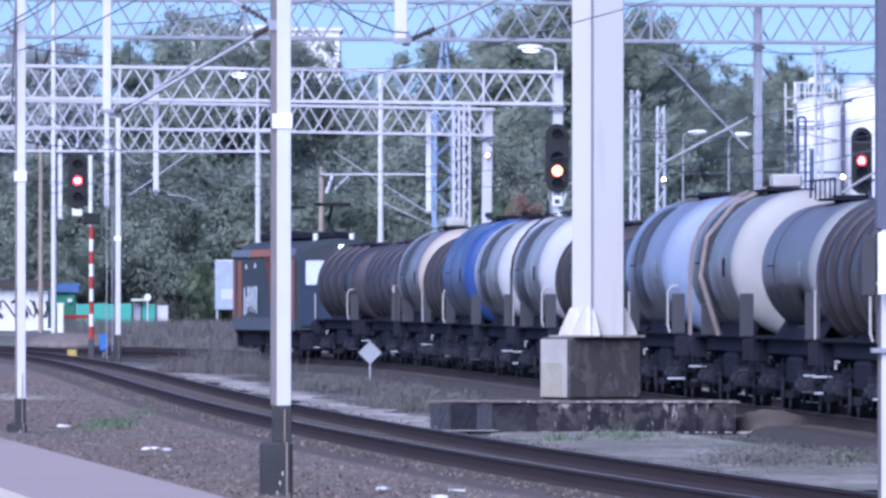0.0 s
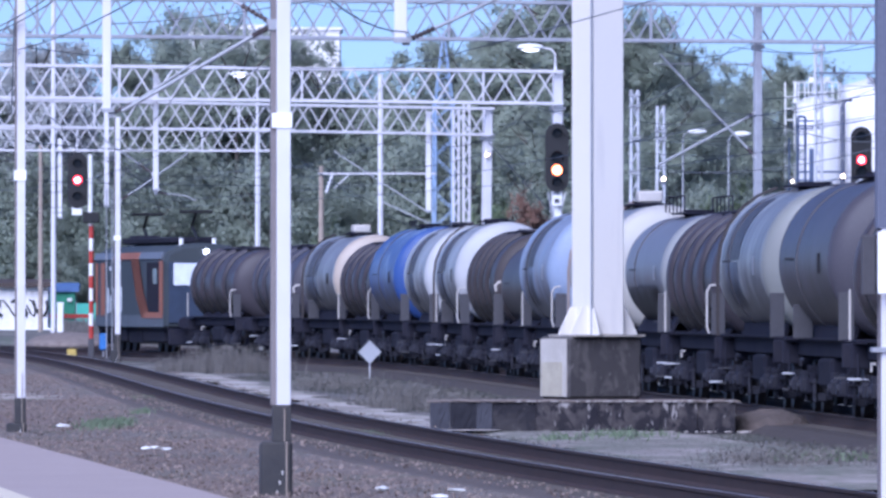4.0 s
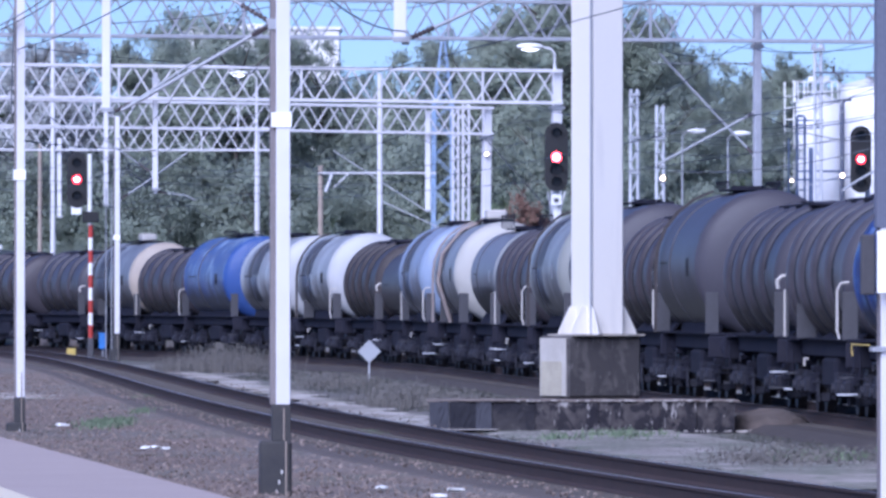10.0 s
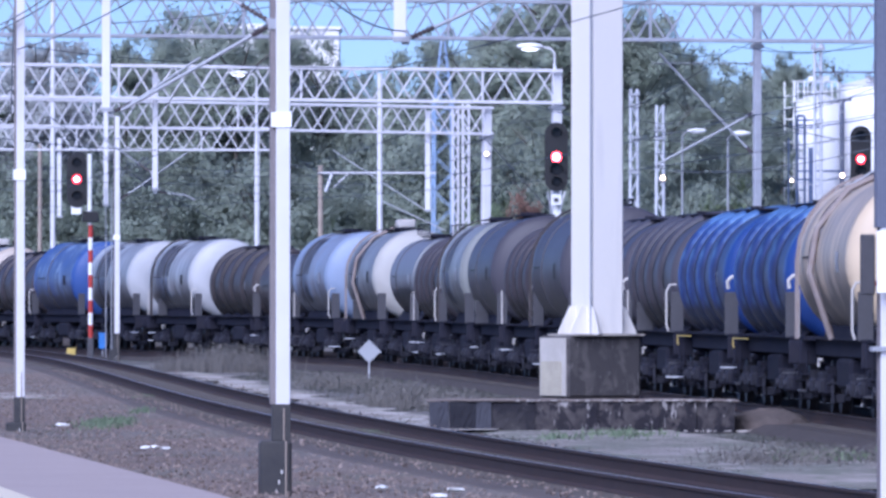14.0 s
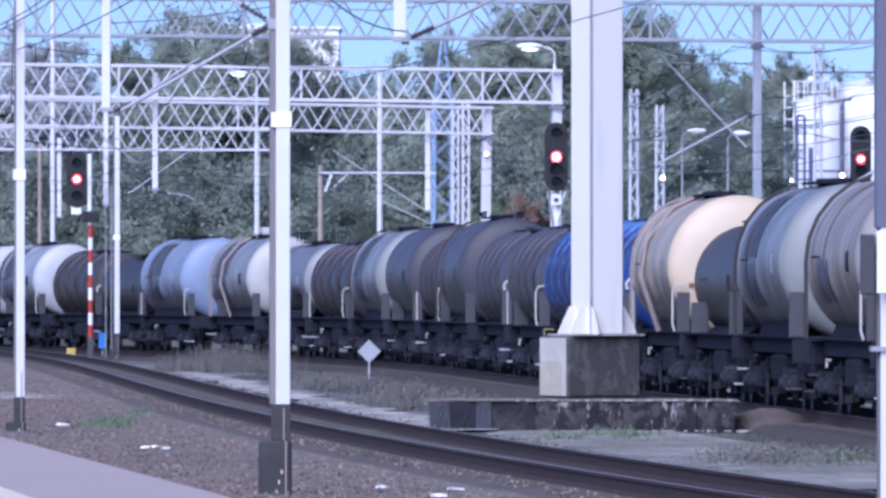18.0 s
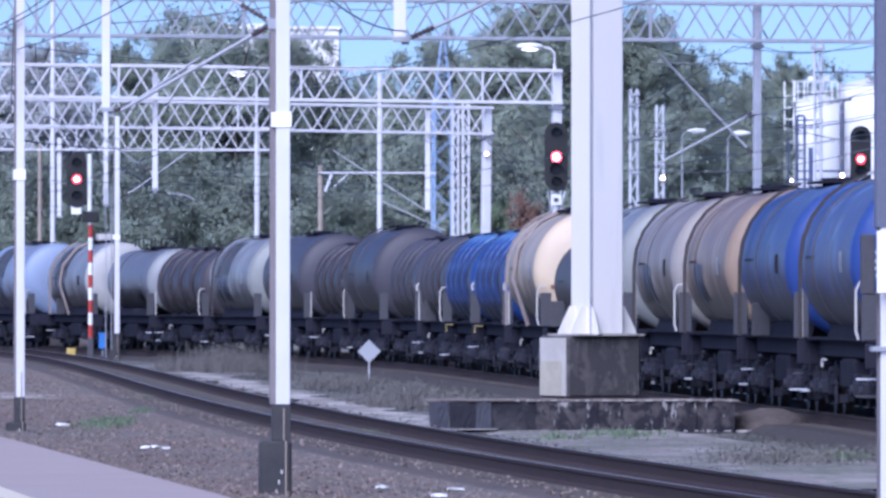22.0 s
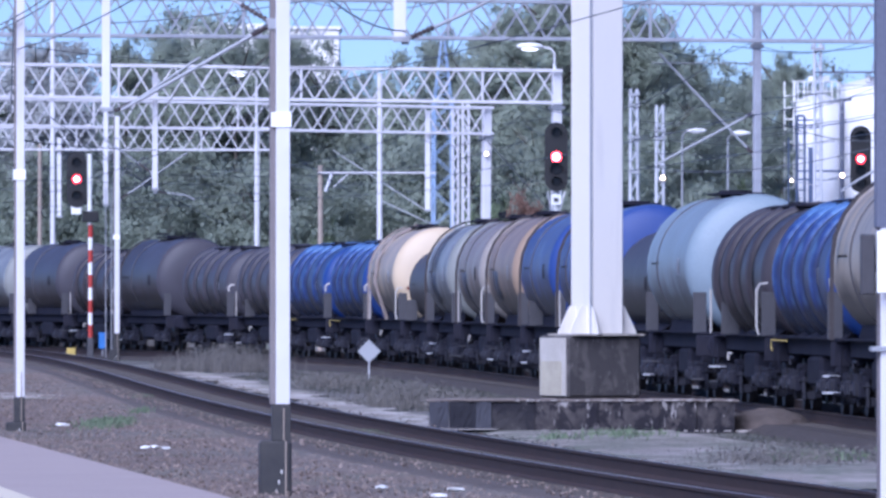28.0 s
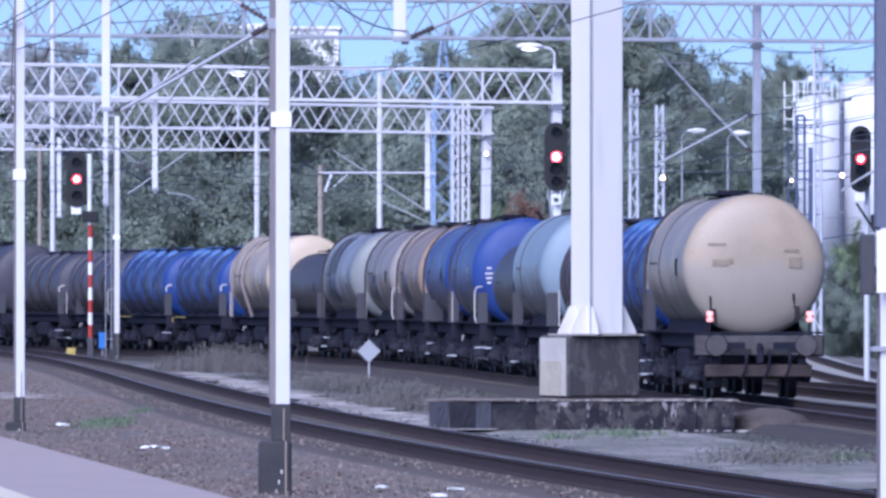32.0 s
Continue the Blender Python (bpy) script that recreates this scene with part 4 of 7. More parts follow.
def small_things():
    t = thing("waste_bin", "blue plastic bin on a short post", "bin", pose(-12.65, 420, -0.36))
    part("post", made(rod, (0, 0, 0), (0, 0, 0.5), 0.03), M["galv_dark"], t)
    part("tub", made(box, (0, 0, 0.68), (0.28, 0.28, 0.58), 0, 0.04), M["bin_blue"], t)
    part("rim", made(box, (0, 0, 0.98), (0.31, 0.31, 0.05), 0, 0.01), M["bin_blue"], t)
    t = thing("yellow_marker", "small yellow marker box beside the track", "marker", pose(-13.75, 418, -0.32))
    part("case", made(box, (0, 0, 0.2), (0.34, 0.25, 0.34), 0, 0.03), M["yellow"], t)
    part("lid", made(box, (0, 0, 0.38), (0.36, 0.27, 0.04)), M["yellow"], t)
    rng = random.Random(3)
    for x, y in ((-4.43, 168), (-4.12, 167.5), (-4.32, 169), (-0.72, 133), (-0.05, 128), (0.15, 132), (-6.72, 198), (-6.6, 197)):
        t = thing("litter", "crumpled white scrap of paper on the gravel", "litter", pose(x, y, -0.22, 0, 0, rng.uniform(0, 180)), "litter")
        bm = bmesh.new()
        bmesh.ops.create_icosphere(bm, subdivisions=1, radius=1, matrix=Matrix.Diagonal((0.11, 0.09, 0.03, 1)))
        for v in bm.verts:
            v.co *= rng.uniform(0.6, 1.2)
        part("scrap", bm, M["white"], t)


small_things()


# ---- the goods train ----
def tank_paint(name, colour, dirt, much, lower_tone=None, rough=0.42, floor=0.45, end=None, chalk=None, spec=0.35):
    """Tank paint: clean end caps, a grimy barrel, runs from the top and fine grain."""
    m = material(name, colour, rough, 0, tuple(c * 0.75 for c in colour), 0.7, 0.5, 25, 0.06, spec=spec)
    n, l = m.node_tree.nodes, m.node_tree.links
    b = n["Principled BSDF"]
    base = b.inputs["Base Color"].links[0].from_socket
    tc = n.new("ShaderNodeTexCoord")
    sep = n.new("ShaderNodeSeparateXYZ")
    l.new(tc.outputs["Object"], sep.inputs[0])
    ab = n.new("ShaderNodeMath")
    ab.operation = "ABSOLUTE"
    l.new(sep.outputs[0], ab.inputs[0])
    zone = n.new("ShaderNodeMapRange")
    zone.inputs[1].default_value, zone.inputs[2].default_value = 4.6, 4.95
    zone.inputs[3].default_value, zone.inputs[4].default_value = 1.0, 0.38
    l.new(ab.outputs[0], zone.inputs[0])
    barrel = n.new("ShaderNodeMapRange")
    barrel.inputs[1].default_value, barrel.inputs[2].default_value = 4.9, 5.15
    barrel.inputs[3].default_value, barrel.inputs[4].default_value = 1.0, 0.12
    l.new(ab.outputs[0], barrel.inputs[0])
    if end:
        # the domed ends carry a coat of their own
        edge = n.new("ShaderNodeMapRange")
        edge.inputs[1].default_value, edge.inputs[2].default_value = 5.02, 5.08
        l.new(ab.outputs[0], edge.inputs[0])
        coat = n.new("ShaderNodeMix")
        coat.data_type = "RGBA"
        coat.inputs[7].default_value = (*end, 1)
        l.new(edge.outputs[0], coat.inputs[0])
        l.new(base, coat.inputs[6])
        base = coat.outputs[2]
    mp = n.new("ShaderNodeMapping")
    mp.inputs["Scale"].default_value = (0.9, 0.25, 0.25)
    l.new(tc.outputs["Object"], mp.inputs[0])
    t = n.new("ShaderNodeTexNoise")
    t.inputs["Scale"].default_value, t.inputs["Detail"].default_value = 1.5, 7
    l.new(mp.outputs[0], t.inputs["Vector"])
    r = n.new("ShaderNodeMapRange")
    r.inputs[1].default_value, r.inputs[2].default_value = 0.40, 0.58
    r.inputs[3].default_value, r.inputs[4].default_value = much * floor, min(1.0, much * 1.1)
    l.new(t.outputs["Fac"], r.inputs[0])
    mul = n.new("ShaderNodeMath")
    mul.operation = "MULTIPLY"
    l.new(zone.outputs[0], mul.inputs[0])
    l.new(r.outputs[0], mul.inputs[1])
    mx = n.new("ShaderNodeMix")
    mx.data_type = "RGBA"
    mx.inputs[7].default_value = (*dirt, 1)
    l.new(mul.outputs[0], mx.inputs[0])
    l.new(base, mx.inputs[6])
    out = mx.outputs[2]
    # runs of soot and water down the sides
    mp2 = n.new("ShaderNodeMapping")
    mp2.inputs["Scale"].default_value = (2.4, 0.45, 0.45)
    l.new(tc.outputs["Object"], mp2.inputs[0])
    t2 = n.new("ShaderNodeTexNoise")
    t2.inputs["Scale"].default_value, t2.inputs["Detail"].default_value = 1.3, 8
    l.new(mp2.outputs[0], t2.inputs["Vector"])
    r2 = n.new("ShaderNodeMapRange")
    r2.inputs[1].default_value, r2.inputs[2].default_value = 0.50, 0.68
    r2.inputs[3].default_value, r2.inputs[4].default_value = 0.0, 0.75 * much
    l.new(t2.outputs["Fac"], r2.inputs[0])
    k2 = n.new("ShaderNodeMath")
    k2.operation = "MULTIPLY"
    l.new(r2.outputs[0], k2.inputs[0])
    l.new(zone.outputs[0], k2.inputs[1])
    m4 = n.new("ShaderNodeMix")
    m4.data_type = "RGBA"
    m4.inputs[7].default_value = (*[c * 0.55 for c in dirt], 1)
    l.new(k2.outputs[0], m4.inputs[0])
    l.new(out, m4.inputs[6])
    out = m4.outputs[2]
    # dusty faded patches
    t3 = n.new("ShaderNodeTexNoise")
    t3.inputs["Scale"].default_value, t3.inputs["Detail"].default_value, t3.inputs["Roughness"].default_value = 1.1, 9, 0.65
    off = n.new("ShaderNodeVectorMath")
    off.inputs[1].default_value = (17.0, 5.0, 9.0)
    l.new(tc.outputs["Object"], off.inputs[0])
    l.new(off.outputs[0], t3.inputs["Vector"])
    r3 = n.new("ShaderNodeMapRange")
    r3.inputs[1].default_value, r3.inputs[2].default_value = 0.52, 0.66
    r3.inputs[3].default_value, r3.inputs[4].default_value = 0.0, 0.7 if chalk else 0.32
    l.new(t3.outputs["Fac"], r3.inputs[0])
    m5 = n.new("ShaderNodeMix")
    m5.data_type = "RGBA"
    m5.inputs[7].default_value = (*(chalk or [0.55 * c + 0.075 for c in colour]), 1)
    k3 = n.new("ShaderNodeMath")
    k3.operation = "MULTIPLY"
    l.new(r3.outputs[0], k3.inputs[0])
    l.new(barrel.outputs[0], k3.inputs[1])
    l.new(k3.outputs[0], m5.inputs[0])
    l.new(out, m5.inputs[6])
    out = m5.outputs[2]
    if lower_tone:
        # below an uneven edge the paint mixes towards a second tone
        w = n.new("ShaderNodeMapRange")
        w.inputs[1].default_value, w.inputs[2].default_value = 0.42, 0.72
        w.inputs[3].default_value, w.inputs[4].default_value = 1.0, 0.0
        add = n.new("ShaderNodeMath")
        l.new(sep.outputs[2], add.inputs[0])
        l.new(t.outputs["Fac"], add.inputs[1])
        l.new(add.outputs[0], w.inputs[0])
        m3 = n.new("ShaderNodeMix")
        m3.data_type = "RGBA"
        m3.inputs[7].default_value = (*lower_tone, 1)
        l.new(w.outputs[0], m3.inputs[0])
        l.new(out, m3.inputs[6])
        out = m3.outputs[2]
    # darker belly with a ragged edge: splashed oil and soot, plus painted-in shade
    mp4 = n.new("ShaderNodeMapping")
    mp4.inputs["Scale"].default_value = (0.35, 0.8, 0.8)
    l.new(tc.outputs["Object"], mp4.inputs[0])
    t4 = n.new("ShaderNodeTexNoise")
    t4.inputs["Scale"].default_value, t4.inputs["Detail"].default_value, t4.inputs["Distortion"].default_value = 1.7, 7, 0.8
    l.new(mp4.outputs[0], t4.inputs["Vector"])
    h4 = n.new("ShaderNodeMath")
    h4.operation = "MULTIPLY_ADD"
    h4.inputs[1].default_value = 1.5
    l.new(t4.outputs["Fac"], h4.inputs[0])
    l.new(sep.outputs[2], h4.inputs[2])
    r4 = n.new("ShaderNodeMapRange")
    r4.inputs[1].default_value, r4.inputs[2].default_value = 0.02, 0.60
    r4.inputs[3].default_value, r4.inputs[4].default_value = 0.85, 0.0
    l.new(h4.outputs[0], r4.inputs[0])
    m6 = n.new("ShaderNodeMix")
    m6.data_type = "RGBA"
    m6.inputs[7].default_value = (*[0.016 + 0.12 * c for c in dirt], 1)
    k4 = n.new("ShaderNodeMath")
    k4.operation = "MULTIPLY"
    l.new(r4.outputs[0], k4.inputs[0])
    l.new(barrel.outputs[0], k4.inputs[1])
    l.new(k4.outputs[0], m6.inputs[0])
    l.new(out, m6.inputs[6])
    l.new(m6.outputs[2], b.inputs["Base Color"])
    return m


PAINT = {
    "dark": tank_paint("sooty_dark_tank", (0.068, 0.061, 0.073), (0.044, 0.037, 0.041), 0.85, spec=0.2),
    "slate": tank_paint("slate_grey_grimy_tank", (0.074, 0.071, 0.088), (0.052, 0.046, 0.053), 0.9, floor=0.3, chalk=(0.062, 0.063, 0.084), spec=0.2),
    "blue": tank_paint("bright_blue_tank", (0.013, 0.050, 0.250), (0.070, 0.084, 0.150), 0.95, floor=0.4, chalk=(0.14, 0.21, 0.38), spec=0.22),
    "blue_dirty": tank_paint("grimy_dark_blue_tank", (0.018, 0.060, 0.260), (0.034, 0.040, 0.080), 1.0, floor=0.35, chalk=(0.14, 0.26, 0.47), spec=0.25),
    "blue_pale": tank_paint("faded_blue_tank", (0.026, 0.070, 0.27), (0.08, 0.11, 0.20), 0.8, chalk=(0.28, 0.37, 0.51), spec=0.25),
    "white": tank_paint("pale_grey_white_tank", (0.46, 0.49, 0.52), (0.21, 0.21, 0.225), 0.9, floor=0.25, end=(0.50, 0.50, 0.51)),
    "drab": tank_paint("drab_grey_white_tank", (0.32, 0.345, 0.37), (0.165, 0.168, 0.185), 0.9, end=(0.50, 0.475, 0.43)),
    "ice": tank_paint("light_blue_tank", (0.235, 0.30, 0.355), (0.185, 0.215, 0.24), 0.8, floor=0.25),
    "pearl": tank_paint("light_blue_grey_tank", (0.245, 0.315, 0.45), (0.20, 0.205, 0.255), 0.85, floor=0.25),
    "cream": tank_paint("cream_tank", (0.62, 0.48, 0.325), (0.26, 0.22, 0.185), 0.9, floor=0.35, end=(0.67, 0.53, 0.355)),
    "beige": tank_paint("beige_grey_tank", (0.50, 0.385, 0.26), (0.19, 0.175, 0.16), 0.9, lower_tone=(0.325, 0.28, 0.228)),
    "grey": tank_paint("plain_grey_tank", (0.185, 0.195, 0.225), (0.135, 0.132, 0.15), 0.8, end=(0.27, 0.28, 0.28)),
    "brown": tank_paint("rust_stained_pale_tank", (0.33, 0.315, 0.30), (0.185, 0.132, 0.102), 1.0, floor=0.15),
    "brown_tan": tank_paint("brown_stained_tank", (0.36, 0.262, 0.185), (0.17, 0.122, 0.096), 1.0, floor=0.15),
    "smoke": tank_paint("greenish_white_grimy_tank", (0.35, 0.365, 0.37), (0.15, 0.152, 0.165), 0.95, floor=0.25, end=(0.25, 0.257, 0.238)),
    "tan_end": tank_paint("grimy_tank_with_tan_ends", (0.31, 0.33, 0.36), (0.14, 0.14, 0.155), 0.95, floor=0.3, end=(0.52, 0.43, 0.34)),
    "charcoal": tank_paint("charcoal_tank", (0.068, 0.059, 0.061), (0.044, 0.038, 0.040), 0.8, spec=0.12),
}
# darker paint for bands beside the ribs, where shade lies in the grooves
GROOVE_SHADE = {"dark": material("dark_groove_shade", (0.020, 0.018, 0.021), 0.9), "slate": material("slate_groove_shade", (0.022, 0.022, 0.030), 0.9), "charcoal": material("charcoal_groove_shade", (0.020, 0.018, 0.020), 0.9), "blue_dirty": material("blue_groove_shade", (0.020, 0.030, 0.075), 0.9)}
TANK_HALF = 5.2
SHARED = {}


def shared(key, build, mat, smooth=False):
    if key not in SHARED:
        bm = bmesh.new()
        build(bm)
        SHARED[key] = mesh_of(key, bm, mat, smooth)
    return SHARED[key]


def frame_mesh(bm):
    for y in (-0.95, 0.95):
        box(bm, (0, y, 1.14), (12.7, 0.12, 0.28), 0, 0.01)
        box(bm, (0, y * 1.05, 1.30), (12.4, 0.30, 0.03))
    for x in (-3.0, 0, 3.0):
        box(bm, (x, 0, 1.10), (0.2, 1.9, 0.24))
    box(bm, (0, 0, 1.08), (12.6, 0.5, 0.22))


def end_beam_mesh(bm):
    box(bm, (0, 0, 1.05), (0.16, 2.55, 0.42), 0, 0.02)
    box(bm, (-0.35, 0, 1.30), (0.8, 2.5, 0.04))
    box(bm, (0.09, 0.55, 1.02), (0.05, 0.55, 0.2))
    box(bm, (0.09, -0.55, 1.02), (0.05, 0.55, 0.2))


def buffer_mesh(bm):
    rod(bm, (0, 0, 0), (0.34, 0, 0), 0.11, 14)
    rod(bm, (0.32, 0, 0), (0.58, 0, 0), 0.075, 12)
    rod(bm, (0.56, 0, 0), (0.60, 0, 0), 0.225, 22, 0.20)


def hook_mesh(bm):
    box(bm, (0.16, 0, 0), (0.34, 0.07, 0.14), 0, 0.02)
    box(bm, (0.28, 0, -0.16), (0.05, 0.14, 0.34), 0, 0.015)


def bogie_mesh(bm):
    for y in (-1.0, 1.0):
        box(bm, (0, y, 0.62), (2.5, 0.13, 0.20), 0, 0.03)
        box(bm, (0, y, 0.48), (0.9, 0.14, 0.26), 0, 0.03)
        for x in (-0.9, 0.9):
            box(bm, (x, y * 1.03, 0.48), (0.34, 0.2, 0.30), 0, 0.04)
        for x in (-0.2, 0, 0.2):
            rod(bm, (x, y * 1.04, 0.36), (x, y * 1.04, 0.62), 0.075, 8)
        rod(bm, (-1.25, y * 0.8, 0.33), (1.25, y * 0.8, 0.33), 0.03, 6)
        box(bm, (1.38, y * 0.74, 0.42), (0.06, 0.1, 0.36))
        box(bm, (-1.38, y * 0.74, 0.42), (0.06, 0.1, 0.36))
    box(bm, (0, 0, 0.72), (0.45, 2.0, 0.22), 0, 0.03)


def axle_box_mesh(bm):
    """A cast box with a round cover and its coil spring."""
    box(bm, (0, -0.02, 0.02), (0.30, 0.22, 0.26), 0, 0.03)
    rod(bm, (0, 0.08, 0.0), (0, 0.14, 0.0), 0.10, 12)
    for i in range(4):
        rod(bm, (0.0, -0.02, 0.15 + i * 0.035), (0.0, -0.02, 0.17 + i * 0.035), 0.11, 10)


def brake_hanger_mesh(bm):
    box(bm, (0, 0, 0.0), (0.05, 0.06, 0.42), 0, 0.01, 0, 8)
    box(bm, (0.06, -0.1, -0.12), (0.08, 0.24, 0.16), 0, 0.02)
    rod(bm, (0, -0.2, 0.14), (0, 0.1, 0.14), 0.022, 6)


def wheelset_mesh(bm):
    for y in (-0.755, 0.755):
        rod(bm, (0, y - 0.065, 0), (0, y + 0.065, 0), 0.46, 26)
        s = -1 if y > 0 else 1
        rod(bm, (0, y + s * 0.065, 0), (0, y + s * 0.095, 0), 0.49, 26)
        rod(bm, (0, y - 0.1, 0), (0, y + 0.1, 0), 0.14, 12)
    rod(bm, (0, -1.0, 0), (0, 1.0, 0), 0.08, 10)


def cap(bm_profile, r, half, bulge):
    pts = [(half, r)]
    for i in range(1, 9):
        a = math.pi / 2 * i / 8
        pts.append((half + bulge * math.sin(a) ** 0.8, r * math.cos(a)))
    bm_profile += pts


def tank_mesh(bm, r, half, bulge=0.42):
    right = []
    cap(right, r, half, bulge)
    left = [(-x, q) for x, q in right][::-1]
    profile = left + [(-half * 0.995 + half * 1.99 * i / 12, r) for i in range(13)] + right
    lathe(bm, profile, 48)


def ring_mesh(bm, r, w=0.62, t=0.135):
    lathe(bm, [(w / 2 * math.cos(math.pi * (1 - i / 8)), r - 0.012 + t * math.sin(math.pi * i / 8) ** 0.8) for i in range(9)], 48)


def curved_patch(bm, r, x0, x1, a0, a1):
    """A plate bent round the tank: angles in degrees up from the horizontal on the left side."""
    n = 10
    rows = []
    for i in range(n + 1):
        a = radians(a0 + (a1 - a0) * i / n)
        rows.append([bm.verts.new((x, (r + 0.006) * math.cos(a), (r + 0.006) * math.sin(a))) for x in (x0, x1)])
    for p, q in zip(rows, rows[1:]):
        bm.faces.new((p[0], p[1], q[1], q[0]))
    bmesh.ops.solidify(bm, geom=bm.faces[:], thickness=-0.004)


def ladder_mesh(bm, r, zc, w=0.32):
    """A ladder that stands beside the barrel and curves over on to its crown."""
    q = r + 0.11
    arc = [(q * math.cos(radians(a)), zc + q * math.sin(radians(a))) for a in range(0, 76, 15)]
    for s in (-w / 2, w / 2):
        pts = [(s, q, 1.30)] + [(s, *p) for p in arc]
        for a, b in zip(pts, pts[1:]):
            beam(bm, a, b, 0.035, 0.045)
    for i in range(5):
        z = 1.5 + (zc - 1.5) * i / 4
        rod(bm, (-w / 2, q, z), (w / 2, q, z), 0.014, 5)
    for p, o in zip(arc, arc[1:]):
        for k in (0.3, 0.8):
            c = (p[0] + (o[0] - p[0]) * k, p[1] + (o[1] - p[1]) * k)
            rod(bm, (-w / 2, *c), (w / 2, *c), 0.014, 5)


def saddle_shade_mesh(bm, r, zc, wide=4.9):
    """Cradle: sloping plates from frame to barrel, added as shade there, and blocks between."""
    for s in (-1, 1):
        lo, hi = (s * 0.98, 1.28), (s * r * 0.64, zc - r * 0.765)
        vs = [bm.verts.new((x, y + o, z)) for x in (-wide, wide) for y, z in (lo, hi) for o in (0.0, -s * 0.06)]
        for f in ((0, 1, 3, 2), (4, 6, 7, 5), (0, 2, 6, 4), (1, 5, 7, 3), (0, 4, 5, 1), (2, 3, 7, 6)):
            bm.faces.new([vs[i] for i in f])
    bmesh.ops.recalc_face_normals(bm, faces=bm.faces)
    for x in (-4.3, -1.5, 1.5, 4.3):
        box(bm, (x, 0, (1.28 + zc - r) / 2), (0.16, 1.6, max(0.06, zc - r - 1.20)))


def railing_mesh(bm, r, zc, half, h=0.28):
    z = zc + r
    for y in (-0.5, 0.5):
        tube(bm, [(-half, y, z + 0.1), (-half, y, z + h), (half, y, z + h), (half, y, z + 0.1)], 0.02, 6)
        for i in range(1, 5):
            x = -half + 2 * half * i / 5
            rod(bm, (x, y, z + 0.05), (x, y, z + h), 0.016, 5)


# first: the barrel's front rim, metres from the engine's nose; then radius, paint, style
WAGONS = (
    (22.8, 1.32, "dark", "ribbed"), (39.4, 1.32, "slate", "ribbed"), (54.2, 1.36, "tan_end", "domed"), (66.8, 1.34, "dark", "ribbed"),
    (79.6, 1.46, "blue_pale", "plain"), (94.2, 1.40, "white", "plain"), (110.2, 1.40, "white", "strapped"), (125.8, 1.36, "charcoal", "ribbed"),
    (137.2, 1.12, "charcoal", "small"), (149.9, 1.44, "pearl", "plain"), (167.2, 1.40, "drab", "piped"), (182.0, 1.18, "grey", "apron"),
    (196.3, 1.36, "dark", "ribbed"), (210.3, 1.40, "smoke", "strapped"), (225.0, 1.42, "slate", "plain"), (239.4, 1.32, "dark", "ribbed"),
    (252.2, 1.46, "slate", "strapped"), (268.7, 1.36, "slate", "ribbed"), (283.2, 1.36, "slate", "ribbed"), (297.2, 1.36, "blue_dirty", "ribbed"),
    (311.4, 1.36, "blue_dirty", "ribbed"), (326.4, 1.42, "cream", "piped"), (339.8, 1.12, "charcoal", "small"), (353.7, 1.40, "smoke", "strapped"),
    (369.6, 1.40, "brown", "strapped"), (383.6, 1.40, "brown_tan", "strapped"), (397.4, 1.40, "blue", "strapped"), (411.3, 1.42, "blue", "strapped"),
    (426.3, 1.12, "charcoal", "small"), (439.2, 1.40, "ice", "plain"), (455.9, 1.36, "dark", "ribbed"), (470.3, 1.36, "blue_dirty", "ribbed"),
    (483.4, 1.40, "beige", "strapped"),
)
LABELS = {
    "dark": "sooty dark grey", "slate": "grimy slate-grey", "blue": "bright blue", "blue_dirty": "grimy dark blue", "blue_pale": "faded blue", "white": "pale grey-white",
    "ice": "light blue", "pearl": "light blue-grey", "cream": "cream", "beige": "beige", "grey": "plain grey", "brown": "brown-stained pale",
    "brown_tan": "tan rust-stained", "drab": "drab grey-white", "smoke": "grimy off-white", "tan_end": "grimy grey and tan", "charcoal": "charcoal",
}
STYLE = {"ribbed": "ribbed barrel", "domed": "pale end cap", "plain": "smooth barrel", "strapped": "side ladder", "piped": "brown side pipe", "small": "narrow barrel", "apron": "skirted barrel and roof walkway"}


